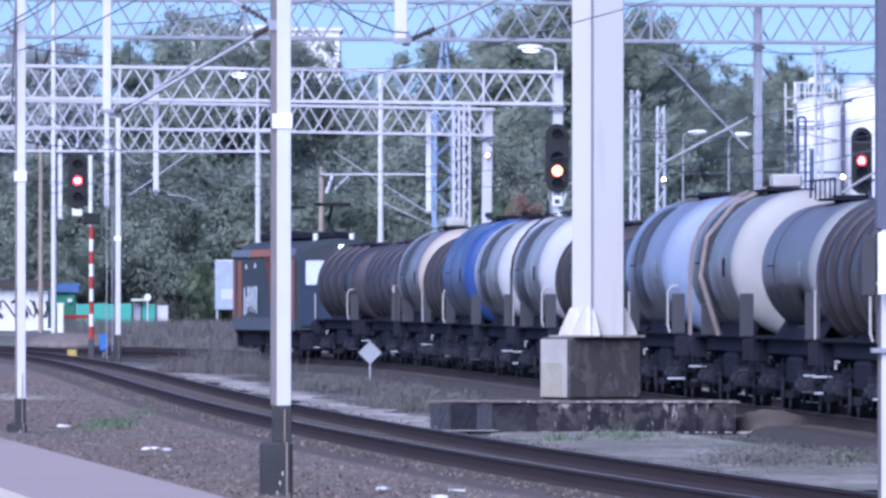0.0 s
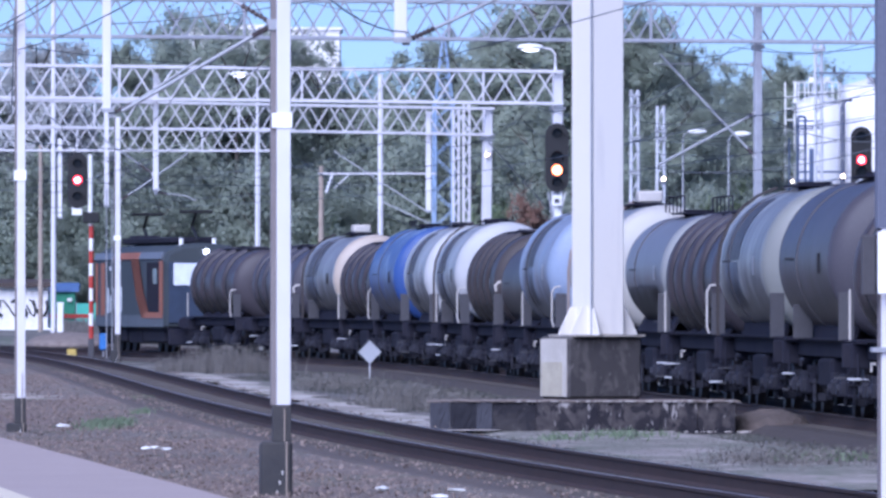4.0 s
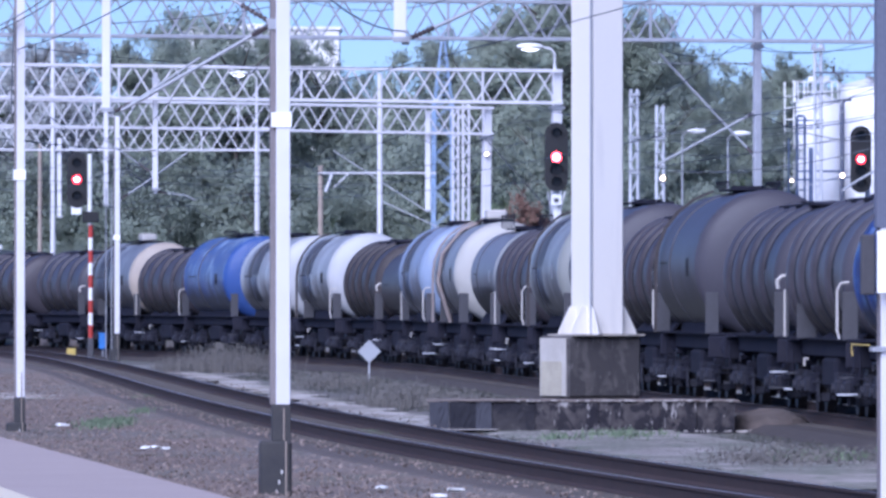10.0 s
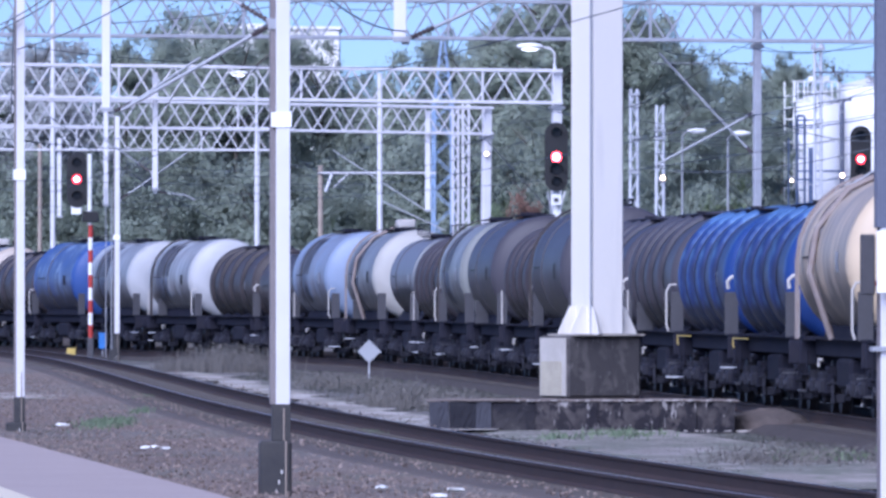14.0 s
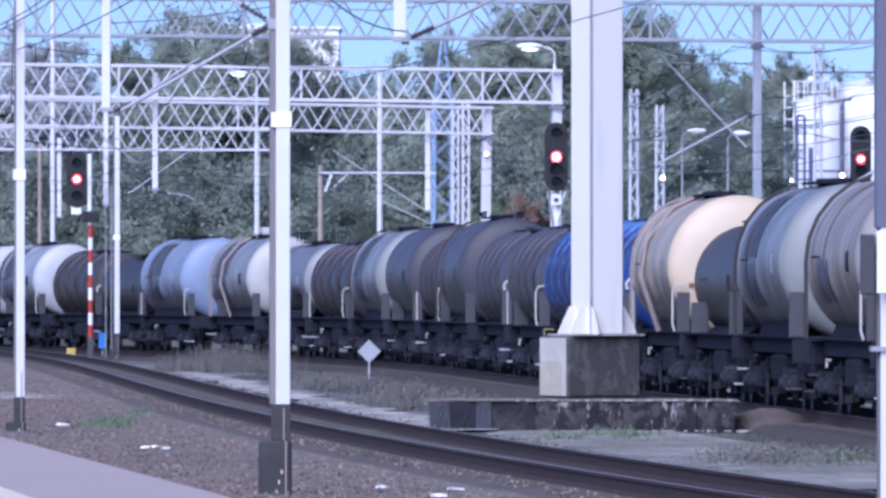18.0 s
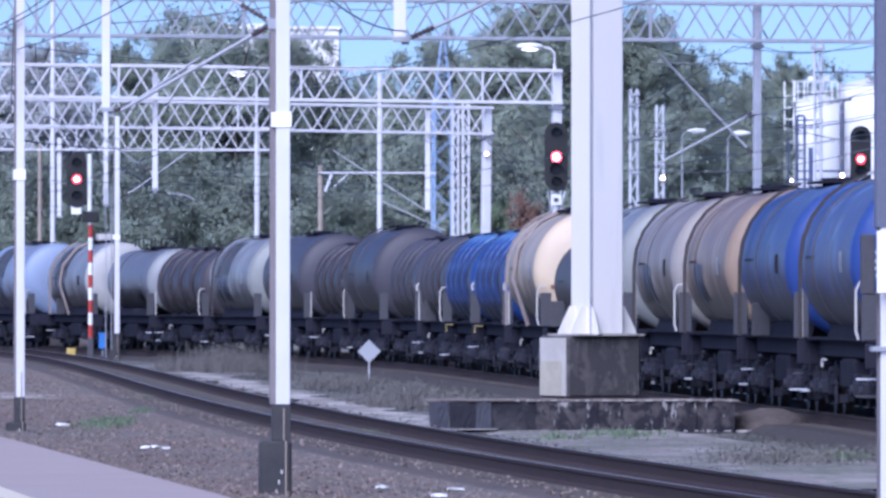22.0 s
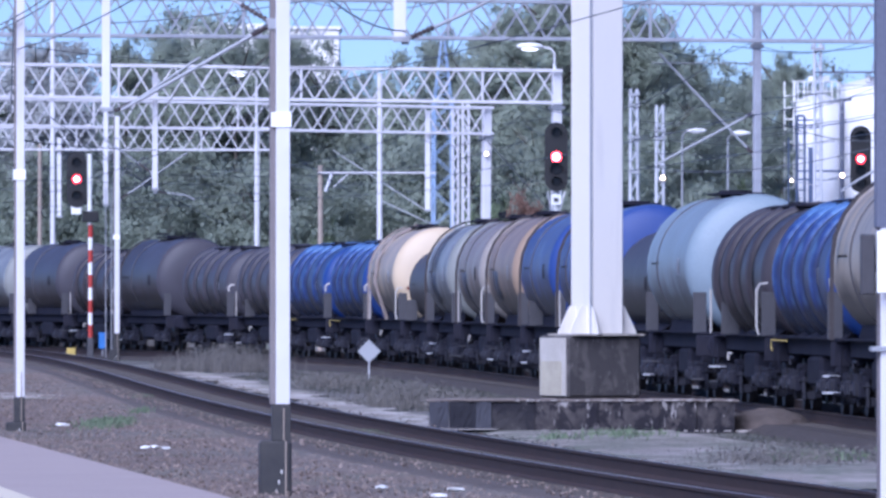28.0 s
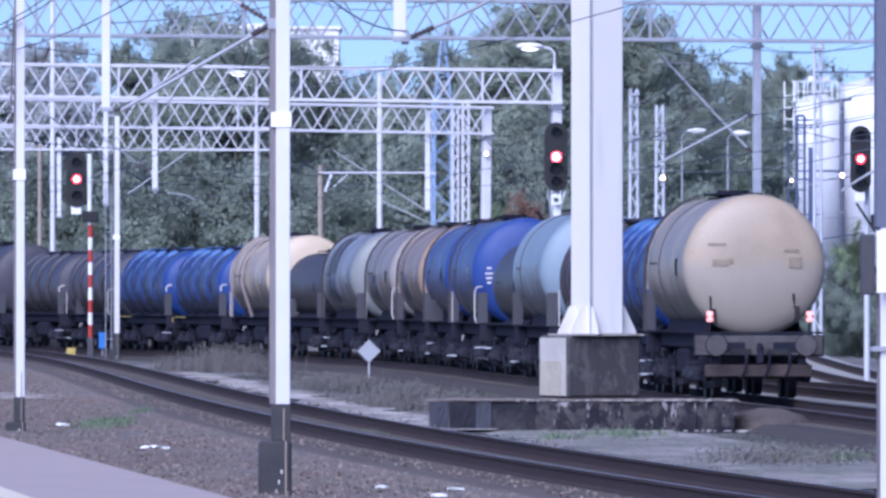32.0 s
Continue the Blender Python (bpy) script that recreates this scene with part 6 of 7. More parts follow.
def trunk_mesh(bm, rng, h, r):
    p = Vector((0, 0, -0.3))
    for i in range(5):
        q = p + Vector((rng.uniform(-0.15, 0.15), rng.uniform(-0.15, 0.15), h * 0.17))
        rod(bm, p, q, r * (1 - 0.16 * i), 9, r * (1 - 0.16 * (i + 1)))
        if i > 0:
            for _ in range(3):
                a = rng.uniform(0, 6.28)
                rod(bm, q, q + Vector((math.cos(a) * h * 0.13, math.sin(a) * h * 0.13, h * 0.12)), r * 0.35, 6, r * 0.08)
        p = q


def tree_kind(seed, h, width, clumps, leaf, mat, low=0.12, per=95):
    rng = random.Random(seed)
    bm = bmesh.new()
    crown_mesh(bm, rng, h, width, clumps, leaf, low, per)
    crown = mesh_of("crown", bm, M[mat])
    bm = bmesh.new()
    trunk_mesh(bm, rng, h, h * 0.016)
    return crown, mesh_of("trunk", bm, M["bark"])


KINDS = {
    "oak": tree_kind(1, 14, 6.5, 400, 0.10, "leaf", 0.14, 140), "poplar": tree_kind(2, 17, 5.2, 420, 0.098, "leaf", 0.16, 140), "broad": tree_kind(3, 14, 8.0, 440, 0.102, "leaf", 0.14, 140),
    "pale": tree_kind(5, 13, 6.0, 400, 0.092, "leaf_pale", 0.12, 140), "bright": tree_kind(6, 5, 4.2, 90, 0.075, "leaf_bright", 0.02, 130), "shrub": tree_kind(7, 5, 5.5, 150, 0.085, "leaf_low", 0.0, 130),
    "brown": tree_kind(8, 3.2, 3.2, 80, 0.075, "leaf_brown", 0.02, 70), "russet": tree_kind(9, 5, 2.6, 60, 0.07, "leaf_russet", 0.1, 90),
}
TREE_WORDS = {"oak": "dense dark green leafy tree", "poplar": "tall dark green tree with a ragged crown", "broad": "broad dark green tree", "pale": "pale grey-green tree with thin foliage", "bright": "fresh green bush", "shrub": "dark green shrub under the trees", "brown": "rounded brown-green bush", "russet": "thin rust-brown withered bush"}


def tree(kind, x, y, height, spread=1.0, turn=0):
    crown, trunk = KINDS[kind]
    full = {"oak": 14, "poplar": 17, "broad": 14, "pale": 13, "bright": 5, "shrub": 5, "brown": 3.2, "russet": 5}[kind]
    s = height / full
    t = thing("bush" if full < 6 else "tree", TREE_WORDS[kind] + " beyond the railway yard", "bush" if full < 6 else "tree", pose(x, y, ground_height(x, y), 0, 0, turn), "trees beyond the yard")
    t.scale = (s * spread, s * spread, s)
    part("trunk", trunk, None, t)
    part("crown", crown, None, t, "leafy crown")


def woods():
    rng = random.Random(12)
    # x, y, height, kind
    rows = (
        (-26.5, 610, 13.5, "oak", 1.0), (-23.5, 590, 13.4, "pale", 1.0), (-20.9, 585, 15.4, "pale", 1.1), (-19.0, 620, 13.0, "pale", 0.8), (-22.4, 612, 13.2, "pale", 1.0),
        (-17.0, 603, 15.8, "poplar", 0.62), (-15.2, 605, 15.8, "oak", 0.75), (-13.2, 612, 16.8, "broad", 0.85), (-11.0, 600, 15.6, "oak", 1.05), (-8.9, 606, 16.8, "poplar", 0.75), (-6.5, 610, 15.2, "oak", 0.6),
        (-4.4, 612, 13.5, "broad", 0.7), (-2.2, 606, 14.4, "oak", 0.8), (-0.1, 612, 16.4, "poplar", 0.55), (1.7, 610, 15.2, "oak", 0.62),
        (3.9, 606, 17.6, "poplar", 1.0), (6.1, 600, 18.6, "poplar", 1.1), (8.4, 606, 18.2, "oak", 0.8), (10.4, 602, 17.2, "poplar", 0.9), (12.0, 606, 16.4, "oak", 0.65), (13.3, 608, 15.4, "poplar", 0.6),
        (15.4, 640, 14.6, "oak", 0.8), (17.4, 645, 14.9, "poplar", 0.8), (19.3, 640, 15.6, "poplar", 0.7), (21.0, 650, 14.4, "oak", 0.9), (24.0, 650, 13.4, "broad", 0.9), (28, 650, 13.0, "oak", 1.0),
        (9.3, 588, 10.5, "oak", 0.9), (11.6, 590, 12.0, "oak", 0.9), (13.6, 592, 12.4, "poplar", 0.8), (16.2, 610, 12.6, "oak", 0.8), (5.0, 590, 11.0, "oak", 0.9), (-31, 610, 13.0, "broad", 1.0), (-36, 615, 14.0, "oak", 1.0), (33, 640, 14.0, "broad", 1.0),
    )
    for x, y, h, k, w in rows:
        tree(k, x, y, h, w, rng.uniform(0, 360))
    for i in range(36):
        x = -27 + i * 1.55 + rng.uniform(-0.5, 0.5)
        tree("shrub", x, rng.uniform(566, 590), rng.uniform(5.2, 9.4) if x < 16.5 else 3.0, rng.uniform(0.8, 1.0), rng.uniform(0, 360))
    for x, y, h, k, w in ((-12.35, 552, 3.5, "bright", 0.6), (-11.0, 560, 3.0, "bright", 0.7), (-14.1, 563, 3.0, "brown", 0.72), (-19.0, 566, 4.3, "shrub", 0.8), (2.2, 500, 5.6, "bright", 0.5), (13.5, 500, 6.4, "bright", 0.7), (17.0, 480, 4.6, "bright", 0.5), (18.0, 486, 4.2, "bright", 0.5), (14.6, 500, 4.2, "shrub", 0.6), (-6.0, 560, 5.2, "bright", 0.45), (3.7, 520, 8.0, "russet", 0.75), (3.2, 522, 6.6, "russet", 0.7), (1.9, 516, 6.6, "bright", 0.4), (14.3, 432, 2.3, "shrub", 0.9), (15.4, 437, 2.7, "shrub", 0.9), (16.5, 430, 2.4, "shrub", 0.9), (17.6, 436, 2.8, "shrub", 0.9), (18.7, 432, 2.5, "shrub", 0.9)):
        tree(k, x, y, h, w, rng.uniform(0, 360))


woods()


def far_woods():
    """Closed foliage standing behind the row of trees."""
    rng = random.Random(61)
    vs, fs = [], []
    for _ in range(30000):
        x = rng.uniform(-36, 38)
        top = 11.8 + 1.6 * noise.noise((x * 0.25, 4.0, 0)) + 0.9 * noise.noise((x * 0.9, 9.0, 0))
        if 2.5 < x < 13.5:
            top += 2.6
        if -17 < x < -7:
            top += 1.5
        p = Vector((x, rng.uniform(672, 684), 0.3 + top * rng.random() ** 0.85))
        n = Vector((rng.gauss(0, 0.6), -1.0 + rng.gauss(0, 0.5), rng.gauss(0.5, 0.6))).normalized()
        u = n.orthogonal().normalized()
        v = n.cross(u)
        g = rng.uniform(0, 6.28)
        u, v = u * math.cos(g) + v * math.sin(g), v * math.cos(g) - u * math.sin(g)
        q = rng.uniform(0.16, 0.34)
        i = len(vs)
        vs += [p + u * q, p + v * q * 0.6, p - u * q, p - v * q * 0.6]
        fs.append((i, i + 1, i + 2, i + 3))
    me = bpy.data.meshes.new("far_woods")
    me.from_pydata(vs, [], fs)
    me.materials.append(leaf_material("far_foliage", (0.31, 0.36, 0.30), (0.37, 0.42, 0.35), 0.4))
    tagged(new("far_woods", me), "dense dark green woods behind the row of trees", "woods", kind="stuff")


far_woods()


def grass():
    """Dry tufts and weeds between the tracks."""
    rng = random.Random(21)
    bm = bmesh.new()
    for k in range(6900):
        y = rng.uniform(150, 350) if k < 5200 else rng.uniform(150, 197)
        lo, hi = near_x(y) + 2.2, line_x(y) - (1.55 if y < 215 else 2.2)
        if hi < lo:
            continue
        x = rng.uniform(lo, hi)
        if 196.5 < y < 201 and -0.5 < x < 5.3:
            continue
        if noise.noise((x * 0.35, y * 0.06, 3)) < (-0.12 if y > 215 else -0.5):
            continue
        z = ground_height(x, y) - 0.02
        for _ in range(5):
            h, a = rng.uniform(0.04, 0.13) * (1.0 if y > 197 else 0.7), rng.uniform(0, 6.28)
            p = Vector((x + rng.gauss(0, 0.14), y + rng.gauss(0, 0.14), z))
            d = Vector((math.cos(a), math.sin(a), 0))
            bm.faces.new([bm.verts.new(p - d * 0.018), bm.verts.new(p + d * 0.018), bm.verts.new(p + Vector((rng.gauss(0, 0.08), rng.gauss(0, 0.08), h)))])
    tagged(new("dry_grass", mesh_of("dry_grass", bm, M["grass"])), "dry straggling grass and weeds between the tracks", "grass", kind="stuff")


grass()


def tall_weeds():
    """Stands of tall dry stalks."""
    rng = random.Random(41)
    bm = bmesh.new()
    for cx, cy, rx, ry, hi, n in ((-6.7, 352, 1.1, 6, 0.95, 1500), (-8.3, 352, 0.6, 6, 0.6, 500), (-0.9, 243, 0.75, 6, 0.62, 900), (0.2, 236, 0.5, 5, 0.5, 500), (-2.8, 300, 1.0, 8, 0.4, 600), (4.9, 160, 0.9, 4, 0.32, 600)):
        for _ in range(n):
            p = Vector((rng.gauss(cx, rx * 0.6), rng.gauss(cy, ry * 0.6), -0.38))
            a, h = rng.uniform(0, 6.28), hi * rng.uniform(0.3, 1.0)
            d = Vector((math.cos(a), math.sin(a), 0)) * 0.012
            tip = p + Vector((rng.gauss(0, 0.10), rng.gauss(0, 0.10), h))
            bm.faces.new([bm.verts.new(p - d), bm.verts.new(p + d), bm.verts.new(tip)])
            for _ in range(2):
                q = p.lerp(tip, rng.uniform(0.4, 1.0))
                u = Vector((rng.gauss(0, 1), rng.gauss(0, 1), rng.gauss(0.4, 0.6))).normalized() * rng.uniform(0.04, 0.10)
                v = u.orthogonal().normalized() * 0.014
                bm.faces.new([bm.verts.new(q - v), bm.verts.new(q + v), bm.verts.new(q + u)])
    # scrub on the bank before the fence
    for _ in range(9000):
        y = rng.uniform(462, 548)
        x = y * rng.uniform(-0.0345, -0.0165)
        if abs(x - line_x(y)) < 2.1 or abs(x - near_x(y)) < 1.6 or noise.noise((x * 0.5, y * 0.1, 5)) < -0.25:
            continue
        p = Vector((x, y, ground_height(x, y) - 0.03))
        a, h = rng.uniform(0, 6.28), rng.uniform(0.25, 0.75)
        d = Vector((math.cos(a), math.sin(a), 0)) * 0.03
        bm.faces.new([bm.verts.new(p - d), bm.verts.new(p + d), bm.verts.new(p + Vector((rng.gauss(0, 0.12), rng.gauss(0, 0.12), h)))])
    m = leaf_material("dry_brown_stalks", (0.13, 0.122, 0.115), (0.205, 0.19, 0.172))
    tagged(new("tall_weeds", mesh_of("tall_weeds", bm, m)), "tall dry brown weeds beside the goods track", "weeds", kind="stuff")


tall_weeds()


def weeds():
    """Low green weeds on the gravel."""
    rng = random.Random(31)
    bm = bmesh.new()
    for cx, cy, rx, ry, n in ((-6.0, 202, 0.42, 7.0, 800), (-5.9, 222, 0.25, 5.0, 220), (2.95, 187, 0.8, 4, 230), (5.4, 162, 0.8, 4, 240), (1.8, 183, 0.35, 3, 90), (-6.66, 251, 0.4, 3, 160), (-1.0, 186, 0.5, 5, 150)):
        for _ in range(n):
            x, y = rng.gauss(cx, rx * 0.5), rng.gauss(cy, ry * 0.5)
            p = Vector((x, y, -0.27))
            a, h = rng.uniform(0, 6.28), rng.uniform(0.04, 0.13)
            d = Vector((math.cos(a), math.sin(a), 0))
            bm.faces.new([bm.verts.new(p - d * 0.02), bm.verts.new(p + d * 0.02), bm.verts.new(p + Vector((rng.gauss(0, 0.05), rng.gauss(0, 0.05), h)))])
    tagged(new("green_weeds", mesh_of("green_weeds", bm, leaf_material("dull_green_weeds", (0.125, 0.175, 0.105), (0.19, 0.23, 0.155)))), "low green weeds growing on the gravel", "weeds", kind="stuff")


weeds()


# ---- what stands beyond the yard ----
def flat_building():
    t = thing("apartment_building", "white flat-roofed building behind the trees", "building", pose(-12.4, 760, 0))
    part("wall", made(box, (0, 5, 9.95), (10.8, 10, 19.9)), M["facade"], t)
    part("roof", made(box, (0, 5, 20.0), (11.1, 10.3, 0.2)), M["facade"], t)
    for x, w, h in ((-2.5, 1.0, 0.3), (-0.5, 1.6, 0.25), (1.6, 0.7, 0.4)):
        part("roof_hut", made(box, (x, 4, 20.1 + h / 2), (w, 2, h), 0, 0.03), M["facade"], t)
    pane = mesh_of("window", made(box, (0, 0, 0), (1.3, 0.06, 1.3)), M["glass"])
    for f in range(6):
        for i in range(6):
            q = part("window", pane, None, t)
            q.matrix_basis = pose(-4.2 + i * 1.68, -0.01, 2.2 + f * 2.7)


flat_building()


def silo(x, y, r, top, railed=True):
    t = thing("storage_silo", "tall white cylindrical storage silo" + (" with a railed top" if railed else " with a plain domed top"), "silo", pose(x, y, 0), "silos")
    part("shell", made(rod, (0, 0, 1.2), (0, 0, top), r, 40), M["silo"], t, "", True)
    part("roof_cone", made(rod, (0, 0, top), (0, 0, top + 0.35), r, 40, 0.3), M["silo"], t)
    for z in (3.6, 6.2, 8.8, top - 0.1):
        part("shell_band", made(rod, (0, 0, z), (0, 0, z + 0.09), r + 0.02, 40), M["galv"], t)
    for i in range(14 if railed else 0):
        a = 2 * math.pi * i / 14
        part("rail_post", made(rod, (r * math.cos(a), r * math.sin(a), top), (r * math.cos(a), r * math.sin(a), top + 1.05), 0.03, 6), M["white"], t)
    for z in ((0.5, 1.05) if railed else ()):
        part("rail_hoop", made(tube, [(r * math.cos(2 * math.pi * i / 20), r * math.sin(2 * math.pi * i / 20), top + z) for i in range(21)], 0.028, 5), M["white"], t)
    for i in range(4):
        a = math.pi / 4 + i * math.pi / 2
        part("leg", made(box, (r * 0.8 * math.cos(a), r * 0.8 * math.sin(a), 0.6), (0.25, 0.25, 1.3)), M["galv"], t)


silo(20.57, 620, 1.22, 12.7)
silo(23.6, 621, 1.75, 13.6, False)


def cage_ladder(x, y, top, w=0.5):
    t = thing("access_ladder", "white caged access ladder beside the silos", "ladder", pose(x, y, 0))
    for s in (-w / 2, w / 2):
        part("stile", made(box, (s, 0, top / 2), (0.09, 0.09, top)), M["white"], t)
    for i in range(int(top / 0.62)):
        part("rung", made(box, (0, 0, 0.4 + i * 0.62), (w, 0.07, 0.08)), M["white"], t)
    part("platform_floor", made(box, (0.9, 0, top - 1.1), (1.6, 1.0, 0.06)), M["white"], t)
    for dx in (0.3, 1.0, 1.7):
        part("rail_post", made(rod, (dx, -0.5, top - 1.1), (dx, -0.5, top), 0.03), M["white"], t)
    part("hand_bar", made(tube, [(0.1, -0.5, top), (1.7, -0.5, top)], 0.03), M["white"], t)


cage_ladder(18.75, 612, 13.6)


def silo_duct():
    # slim duct whose dark colour also stands for shade in the gap
    t = thing("silo_duct", "grey-blue vertical duct, also the shade between the silos", "pipe", pose(21.84, 618.6, 0))
    part("duct", made(rod, (0, 0, 0), (0, 0, 12.4), 0.13, 14), M["pipe_grey"], t)
    part("elbow", made(tube, [(0, 0, 12.3), (0.05, 0, 12.6), (0.25, 0.2, 12.75), (0.5, 0.7, 12.75)], 0.08, 8), M["pipe_grey"], t)
    for z in (3.5, 6.5, 9.5, 12.0):
        part("flange", made(rod, (0, 0, z), (0, 0, z + 0.09), 0.18, 14), M["galv_dark"], t)
    for z in (5.2, 8.4, 11.4):
        part("cable_run", made(tube, [(-2.9, -0.4, z), (-1.2, -0.5, z - 0.12), (0.4, -0.5, z + 0.1), (2.6, -0.4, z + 0.5)], 0.035, 5), M["pipe_blue"], t)


silo_duct()


def pipe_frame():
    t = thing("pipe_frame", "dark blue steel pipe frame before the silos", "frame", pose(19.1, 600, 0))
    for x, top, r in ((-0.3, 11.5, 0.07), (0.1, 11.5, 0.07), (0.45, 9.85, 0.15), (-0.75, 10.4, 0.045)):
        part("pipe", made(rod, (x, 0, 0), (x, 0, top), r, 10), M["pipe_blue"], t)
    part("pipe_bend", made(tube, [(-0.3, 0, 11.45), (-0.25, 0, 11.55), (0.05, 0, 11.55), (0.1, 0, 11.45)], 0.07, 8), M["pipe_blue"], t)
    for z, end in ((11.32, 1.1), (10.93, 1.1), (8.62, 2.2), (8.17, 1.1), (6.3, 1.1)):
        part("cross_bar", made(tube, [(-0.3, 0, z), (end, 0, z)], 0.045), M["pipe_blue"], t)
    for z in (10.6, 9.3, 7.6):
        part("pipe_clamp", made(box, (-0.1, 0, z), (0.62, 0.12, 0.07)), M["pipe_grey"], t)
    for x, z in ((0.4, 14.2), (1.3, 14.6), (3.9, 14.4)):
        lamp = thing("roof_spotlight", "spotlight on the silo platform", "lamp", pose(19.85 + x * 0.9, 619.6, 13.1), "spotlights")
        part("stem", made(rod, (0, 0, -0.5), (0, 0, 0.6), 0.04), M["galv"], lamp)
        part("housing", made(box, (0, -0.1, 0.75), (0.42, 0.3, 0.36), 0, 0.05), M["white" if x < 1 else "galv"], lamp)


pipe_frame()


def yard_left():
    t = thing("low_wall_building", "whitewashed low building with black painted scrawls", "building", pose(-22.6, 545, 0.3))
    part("wall", made(box, (0, 1.5, 1.15), (7.0, 3.0, 2.1)), M["graffiti"], t)
    part("roof", made(box, (0, 1.4, 2.36), (7.4, 3.6, 0.22), 0, 0, 3), M["dark_wood"], t, "dark flat roof")
    rng = random.Random(5)
    for i in range(13):
        x = -3.1 + i * 0.52
        k = rng.uniform(0.7, 1.2)
        path = [(x + 0.38 * k * math.cos(a * 0.9 + i), -0.02, 1.15 + 0.42 * math.sin(a * 1.3 + i * 0.7)) for a in (0, 0.8, 1.6, 2.4, 3.2, 4.0)]
        part("scrawl", made(tube, path, 0.045 if i % 2 else 0.075, 5), M["black"], t, "black painted scrawl, unreadable")
    part("base_rail", made(box, (0.6, -0.3, 0.05), (8.2, 0.2, 0.30)), M["white"], t, "white rail along the foot")
    t = thing("green_fence", "turquoise-green sheet metal fence behind dry scrub", "fence", pose(-18.2, 560, 0.35))
    panel = mesh_of("panel", made(box, (0.34, 0, 0.66), (0.66, 0.05, 1.30), 0, 0.01), M["green_fence"])
    for i in range(4):
        q = part("panel", panel, None, t)
        q.matrix_basis = pose(i * 0.69, 0.01 * (i % 2), 0.03 * (i % 2))
        part("post", made(box, (i * 0.69, 0.04, 0.67), (0.05, 0.05, 1.4)), M["galv_dark"], t)
    t = thing("bus_shelter", "small green glazed shelter beside the fence", "shelter", pose(-14.9, 556, 0.35))
    part("side", made(box, (0.35, 0, 0.66), (0.72, 0.05, 1.30)), M["green_fence"], t)
    part("dark_side", made(box, (-0.25, 0.1, 0.66), (0.45, 0.05, 1.30)), M["galv_dark"], t, "grey glazed side")
    part("roof", made(box, (-0.05, 0, 1.52), (0.85, 0.8, 0.08)), M["white"], t)
    for x in (-0.45, 0.02, 0.72):
        part("post", made(box, (x, -0.03, 0.72), (0.06, 0.06, 1.5)), M["board"], t)
    part("grey_side", made(box, (1.05, 0.1, 0.62), (0.55, 0.05, 1.25)), M["galv"], t)
    t = thing("shed", "small shed with a green wall and red trim", "shed", pose(-18.75, 550, 0.3))
    part("wall", made(box, (0, 0.8, 1.0), (1.6, 1.6, 2.0)), material("bottle_green_boards", (0.06, 0.27, 0.17), 0.7), t)
    part("trim", made(box, (0.3, -0.03, 0.75), (2.4, 0.04, 0.2)), M["red"], t)
    part("roof", made(box, (-1.0, 0.8, 2.15), (4.0, 2.0, 0.3), 0, 0, 4), material("blue_roof", (0.09, 0.16, 0.34), 0.7), t)
    part("lamp", made(box, (0.55, -0.1, 1.55), (0.22, 0.12, 0.16)), M["white"], t)
    t = thing("white_bollard", "white painted concrete post beside the mast", "post", pose(-16.2, 474, 0.3))
    part("shaft", made(box, (0.12, 0, 0.7), (0.26, 0.2, 1.45), 0, 0.02), M["white"], t)
    part("cap_stone", made(box, (0.12, 0, 1.44), (0.30, 0.24, 0.05)), M["white"], t)
    t = thing("notice_board", "pale blue-white board beyond the bushes", "sign", pose(-10.6, 548, 0.4))
    part("panel", made(box, (0, 0, 2.2), (1.0, 0.06, 2.4), 0, 0.02), material("pale_blue_panel", (0.40, 0.45, 0.56), 0.5), t)
    for x in (-0.4, 0.4):
        part("post", made(box, (x, 0.08, 1.2), (0.07, 0.07, 2.6)), M["galv"], t)
    part("top_rim", made(box, (0, -0.01, 3.38), (1.04, 0.07, 0.05)), M["white"], t)
    part("bar_mark", made(box, (0.1, -0.04, 1.75), (0.6, 0.02, 0.5)), M["galv"], t)
    t = thing("earth_mound", "low mound of dry earth by the track", "mound", pose(-15.2, 462, 0.0))
    bm = bmesh.new()
    bmesh.ops.create_icosphere(bm, subdivisions=4, radius=1, matrix=Matrix.Diagonal((1.9, 3.0, 0.55, 1)))
    for v in bm.verts:
        v.co += v.co.normalized() * 0.12 * noise.noise(v.co * 1.5)
    part("earth", bm, M["rubble"], t, "", True)


yard_left()


# ---- what moves ----
NOSE = 75.9
SPEED, GAIN, EASE = 10.378, 0.0785, -0.00288


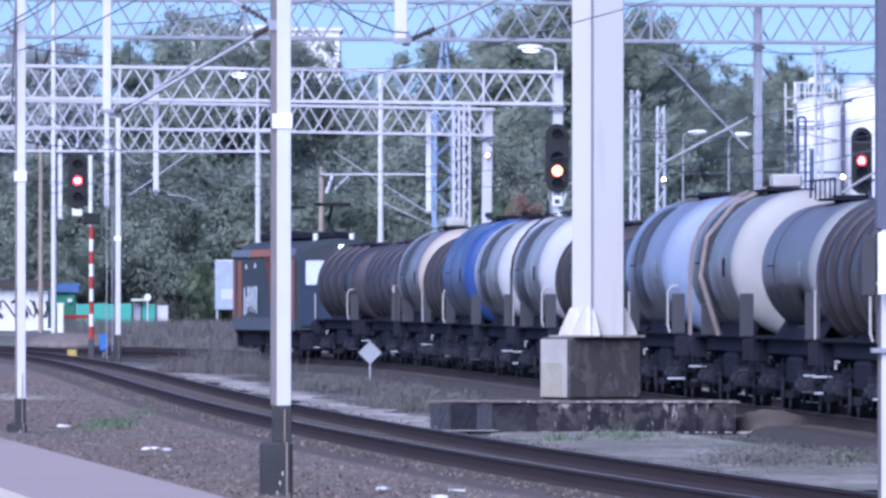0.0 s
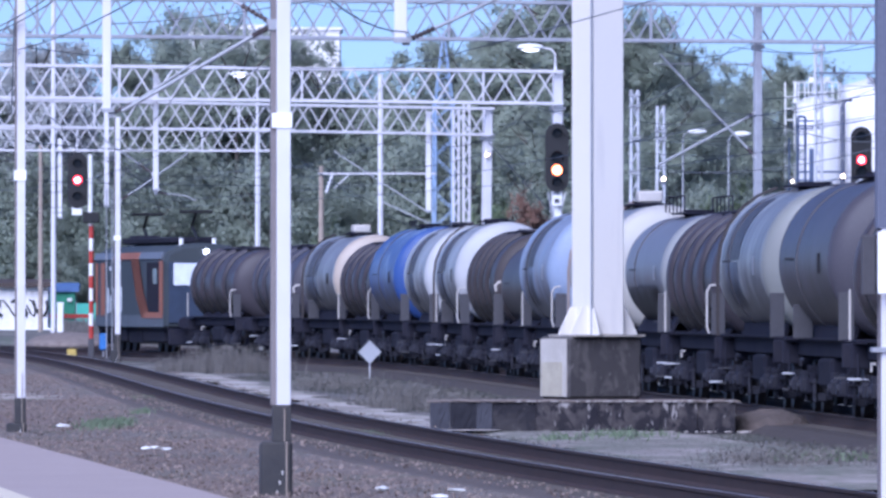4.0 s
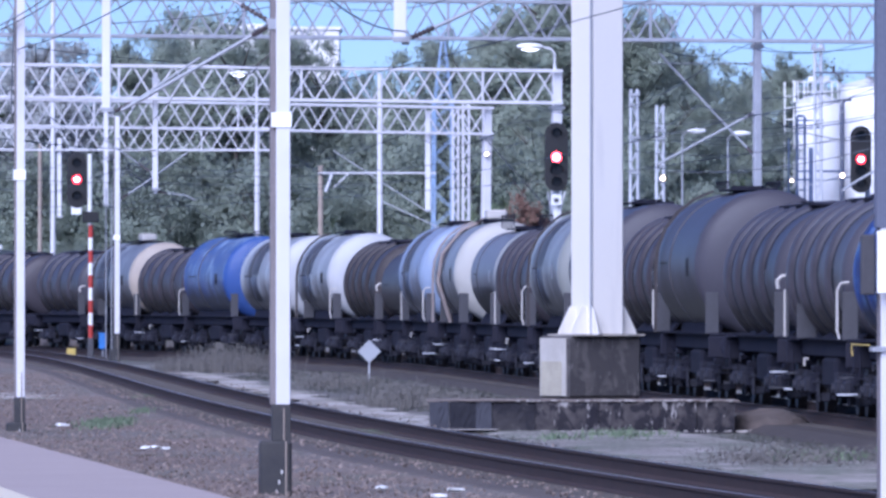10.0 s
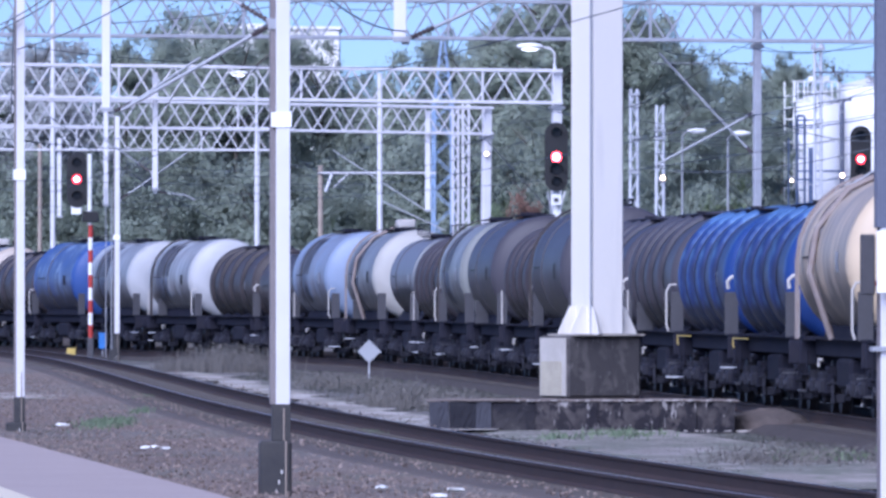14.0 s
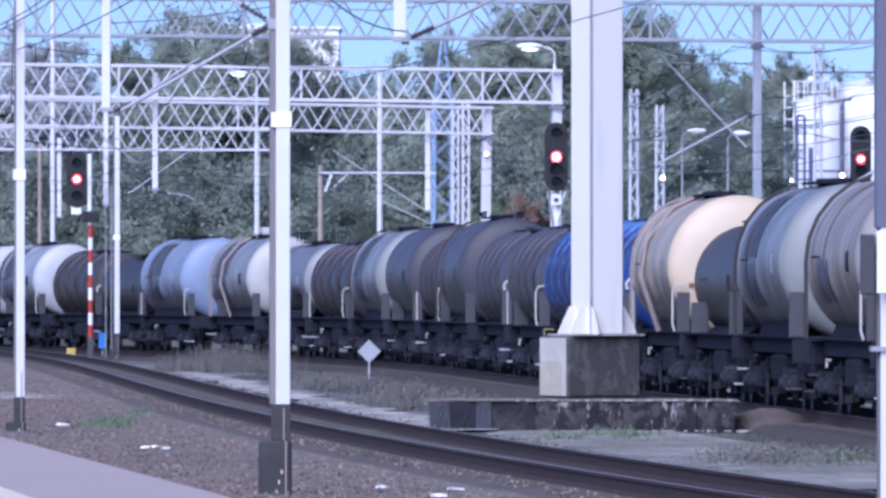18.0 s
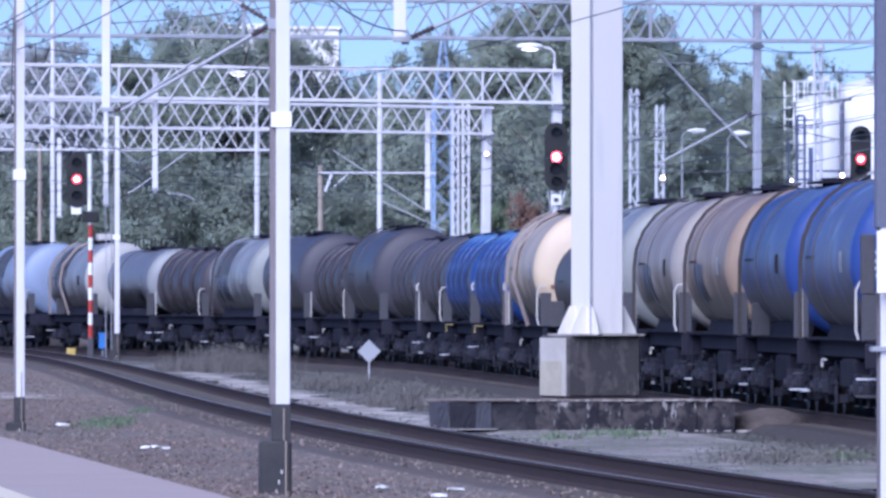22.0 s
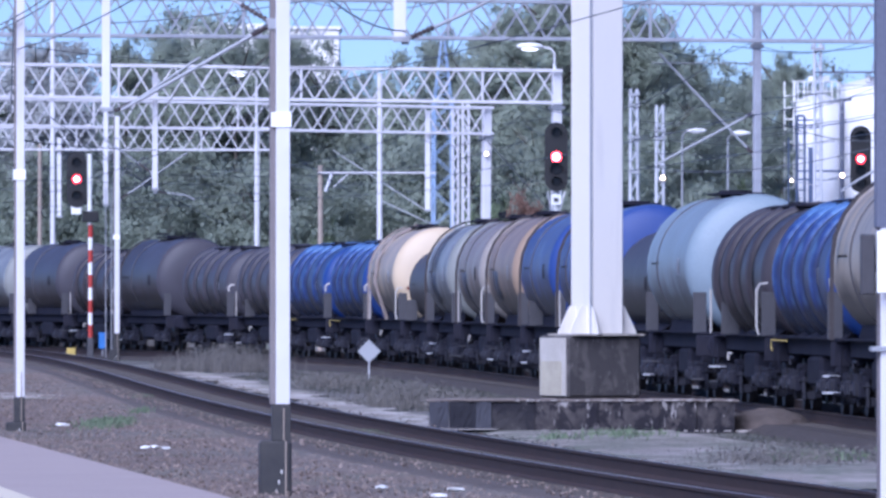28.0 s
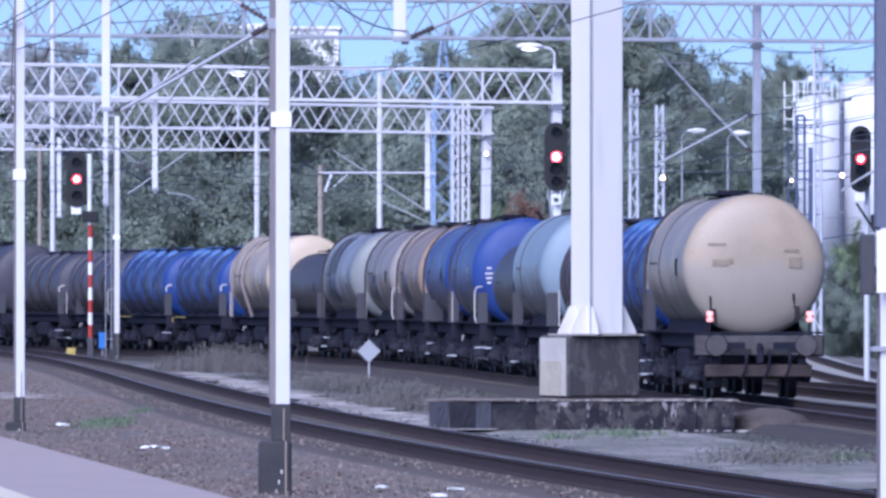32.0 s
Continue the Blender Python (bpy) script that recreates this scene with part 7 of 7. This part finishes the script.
def run(t):
    u = t - 16
    return SPEED * t + GAIN * u * u / 2 + EASE * u ** 3 / 6


def on_rails(s, wheelbase):
    ax, ay = on_line(s + wheelbase / 2)
    bx, by = on_line(s - wheelbase / 2)
    return pose((ax + bx) / 2, (ay + by) / 2, 0, 0, 0, math.degrees(math.atan2(ay - by, ax - bx)))


# when the flashing green, the steady red and the orange are lit
LIT = (tuple((k + 0.3, k + 0.8) for k in range(7)) + ((7.2, 7.4),), ((7.5, 32.0),), ((0.0, 7.5),), ())


def lens_rows(place, shown):
    """Rows for a turning signal lens: bright side out while shown, edge round when not. shown: rows of (start, end)."""
    def at(turn):
        return place @ pose(0, 0.011, 0, 0, 0, turn) @ pose(0, -0.011, 0)
    rows = [(0.0, 180.0 if not shown or shown[0][0] > 0 else 0.0)]
    for a, b in shown:
        if a > 0:
            rows += [(a - 0.1, 180.0), (a - 0.0667, 120.0), (a - 0.0333, 60.0), (a, 0.0)]
        if b < 32:
            rows += [(b, 0.0), (b + 0.0333, 60.0), (b + 0.0667, 120.0), (b + 0.1, 180.0)]
    rows.append((32.0, 0.0 if shown and shown[-1][1] >= 32 else 180.0))
    clean = [r for k, r in enumerate(rows) if k == 0 or r[0] > rows[k - 1][0] + 0.02]
    return [(t, at(a)) for t, a in clean]


def motions():
    times = [i * 1.0 for i in range(33)]
    walk(ENGINE, [(t, on_rails(NOSE - 8.2 + run(t), 10.0)) for t in times])
    for back, w in TRAIN:
        walk(w, [(t, on_rails(NOSE - back + run(t), 8.2)) for t in times])
    # the wheels roll
    wheels = [(q, 0.62) for q in ROLLING.values()] + [(q, 0.46) for back, w in TRAIN for g in w.children for q in g.children if q.name.startswith("wheelset")]
    for q, rad in wheels:
        at = q.matrix_basis.copy()
        count = int(run(32.0) / rad / radians(84)) + 1
        walk(q, [(32.0 * i / count, at @ pose(0, 0, 0, 0, math.degrees(run(32.0 * i / count) / rad), 0)) for i in range(count + 1)])
    for lens, shown in zip(LENSES, LIT):
        if shown:
            walk(lens, lens_rows(lens.matrix_basis.copy(), shown))


motions()
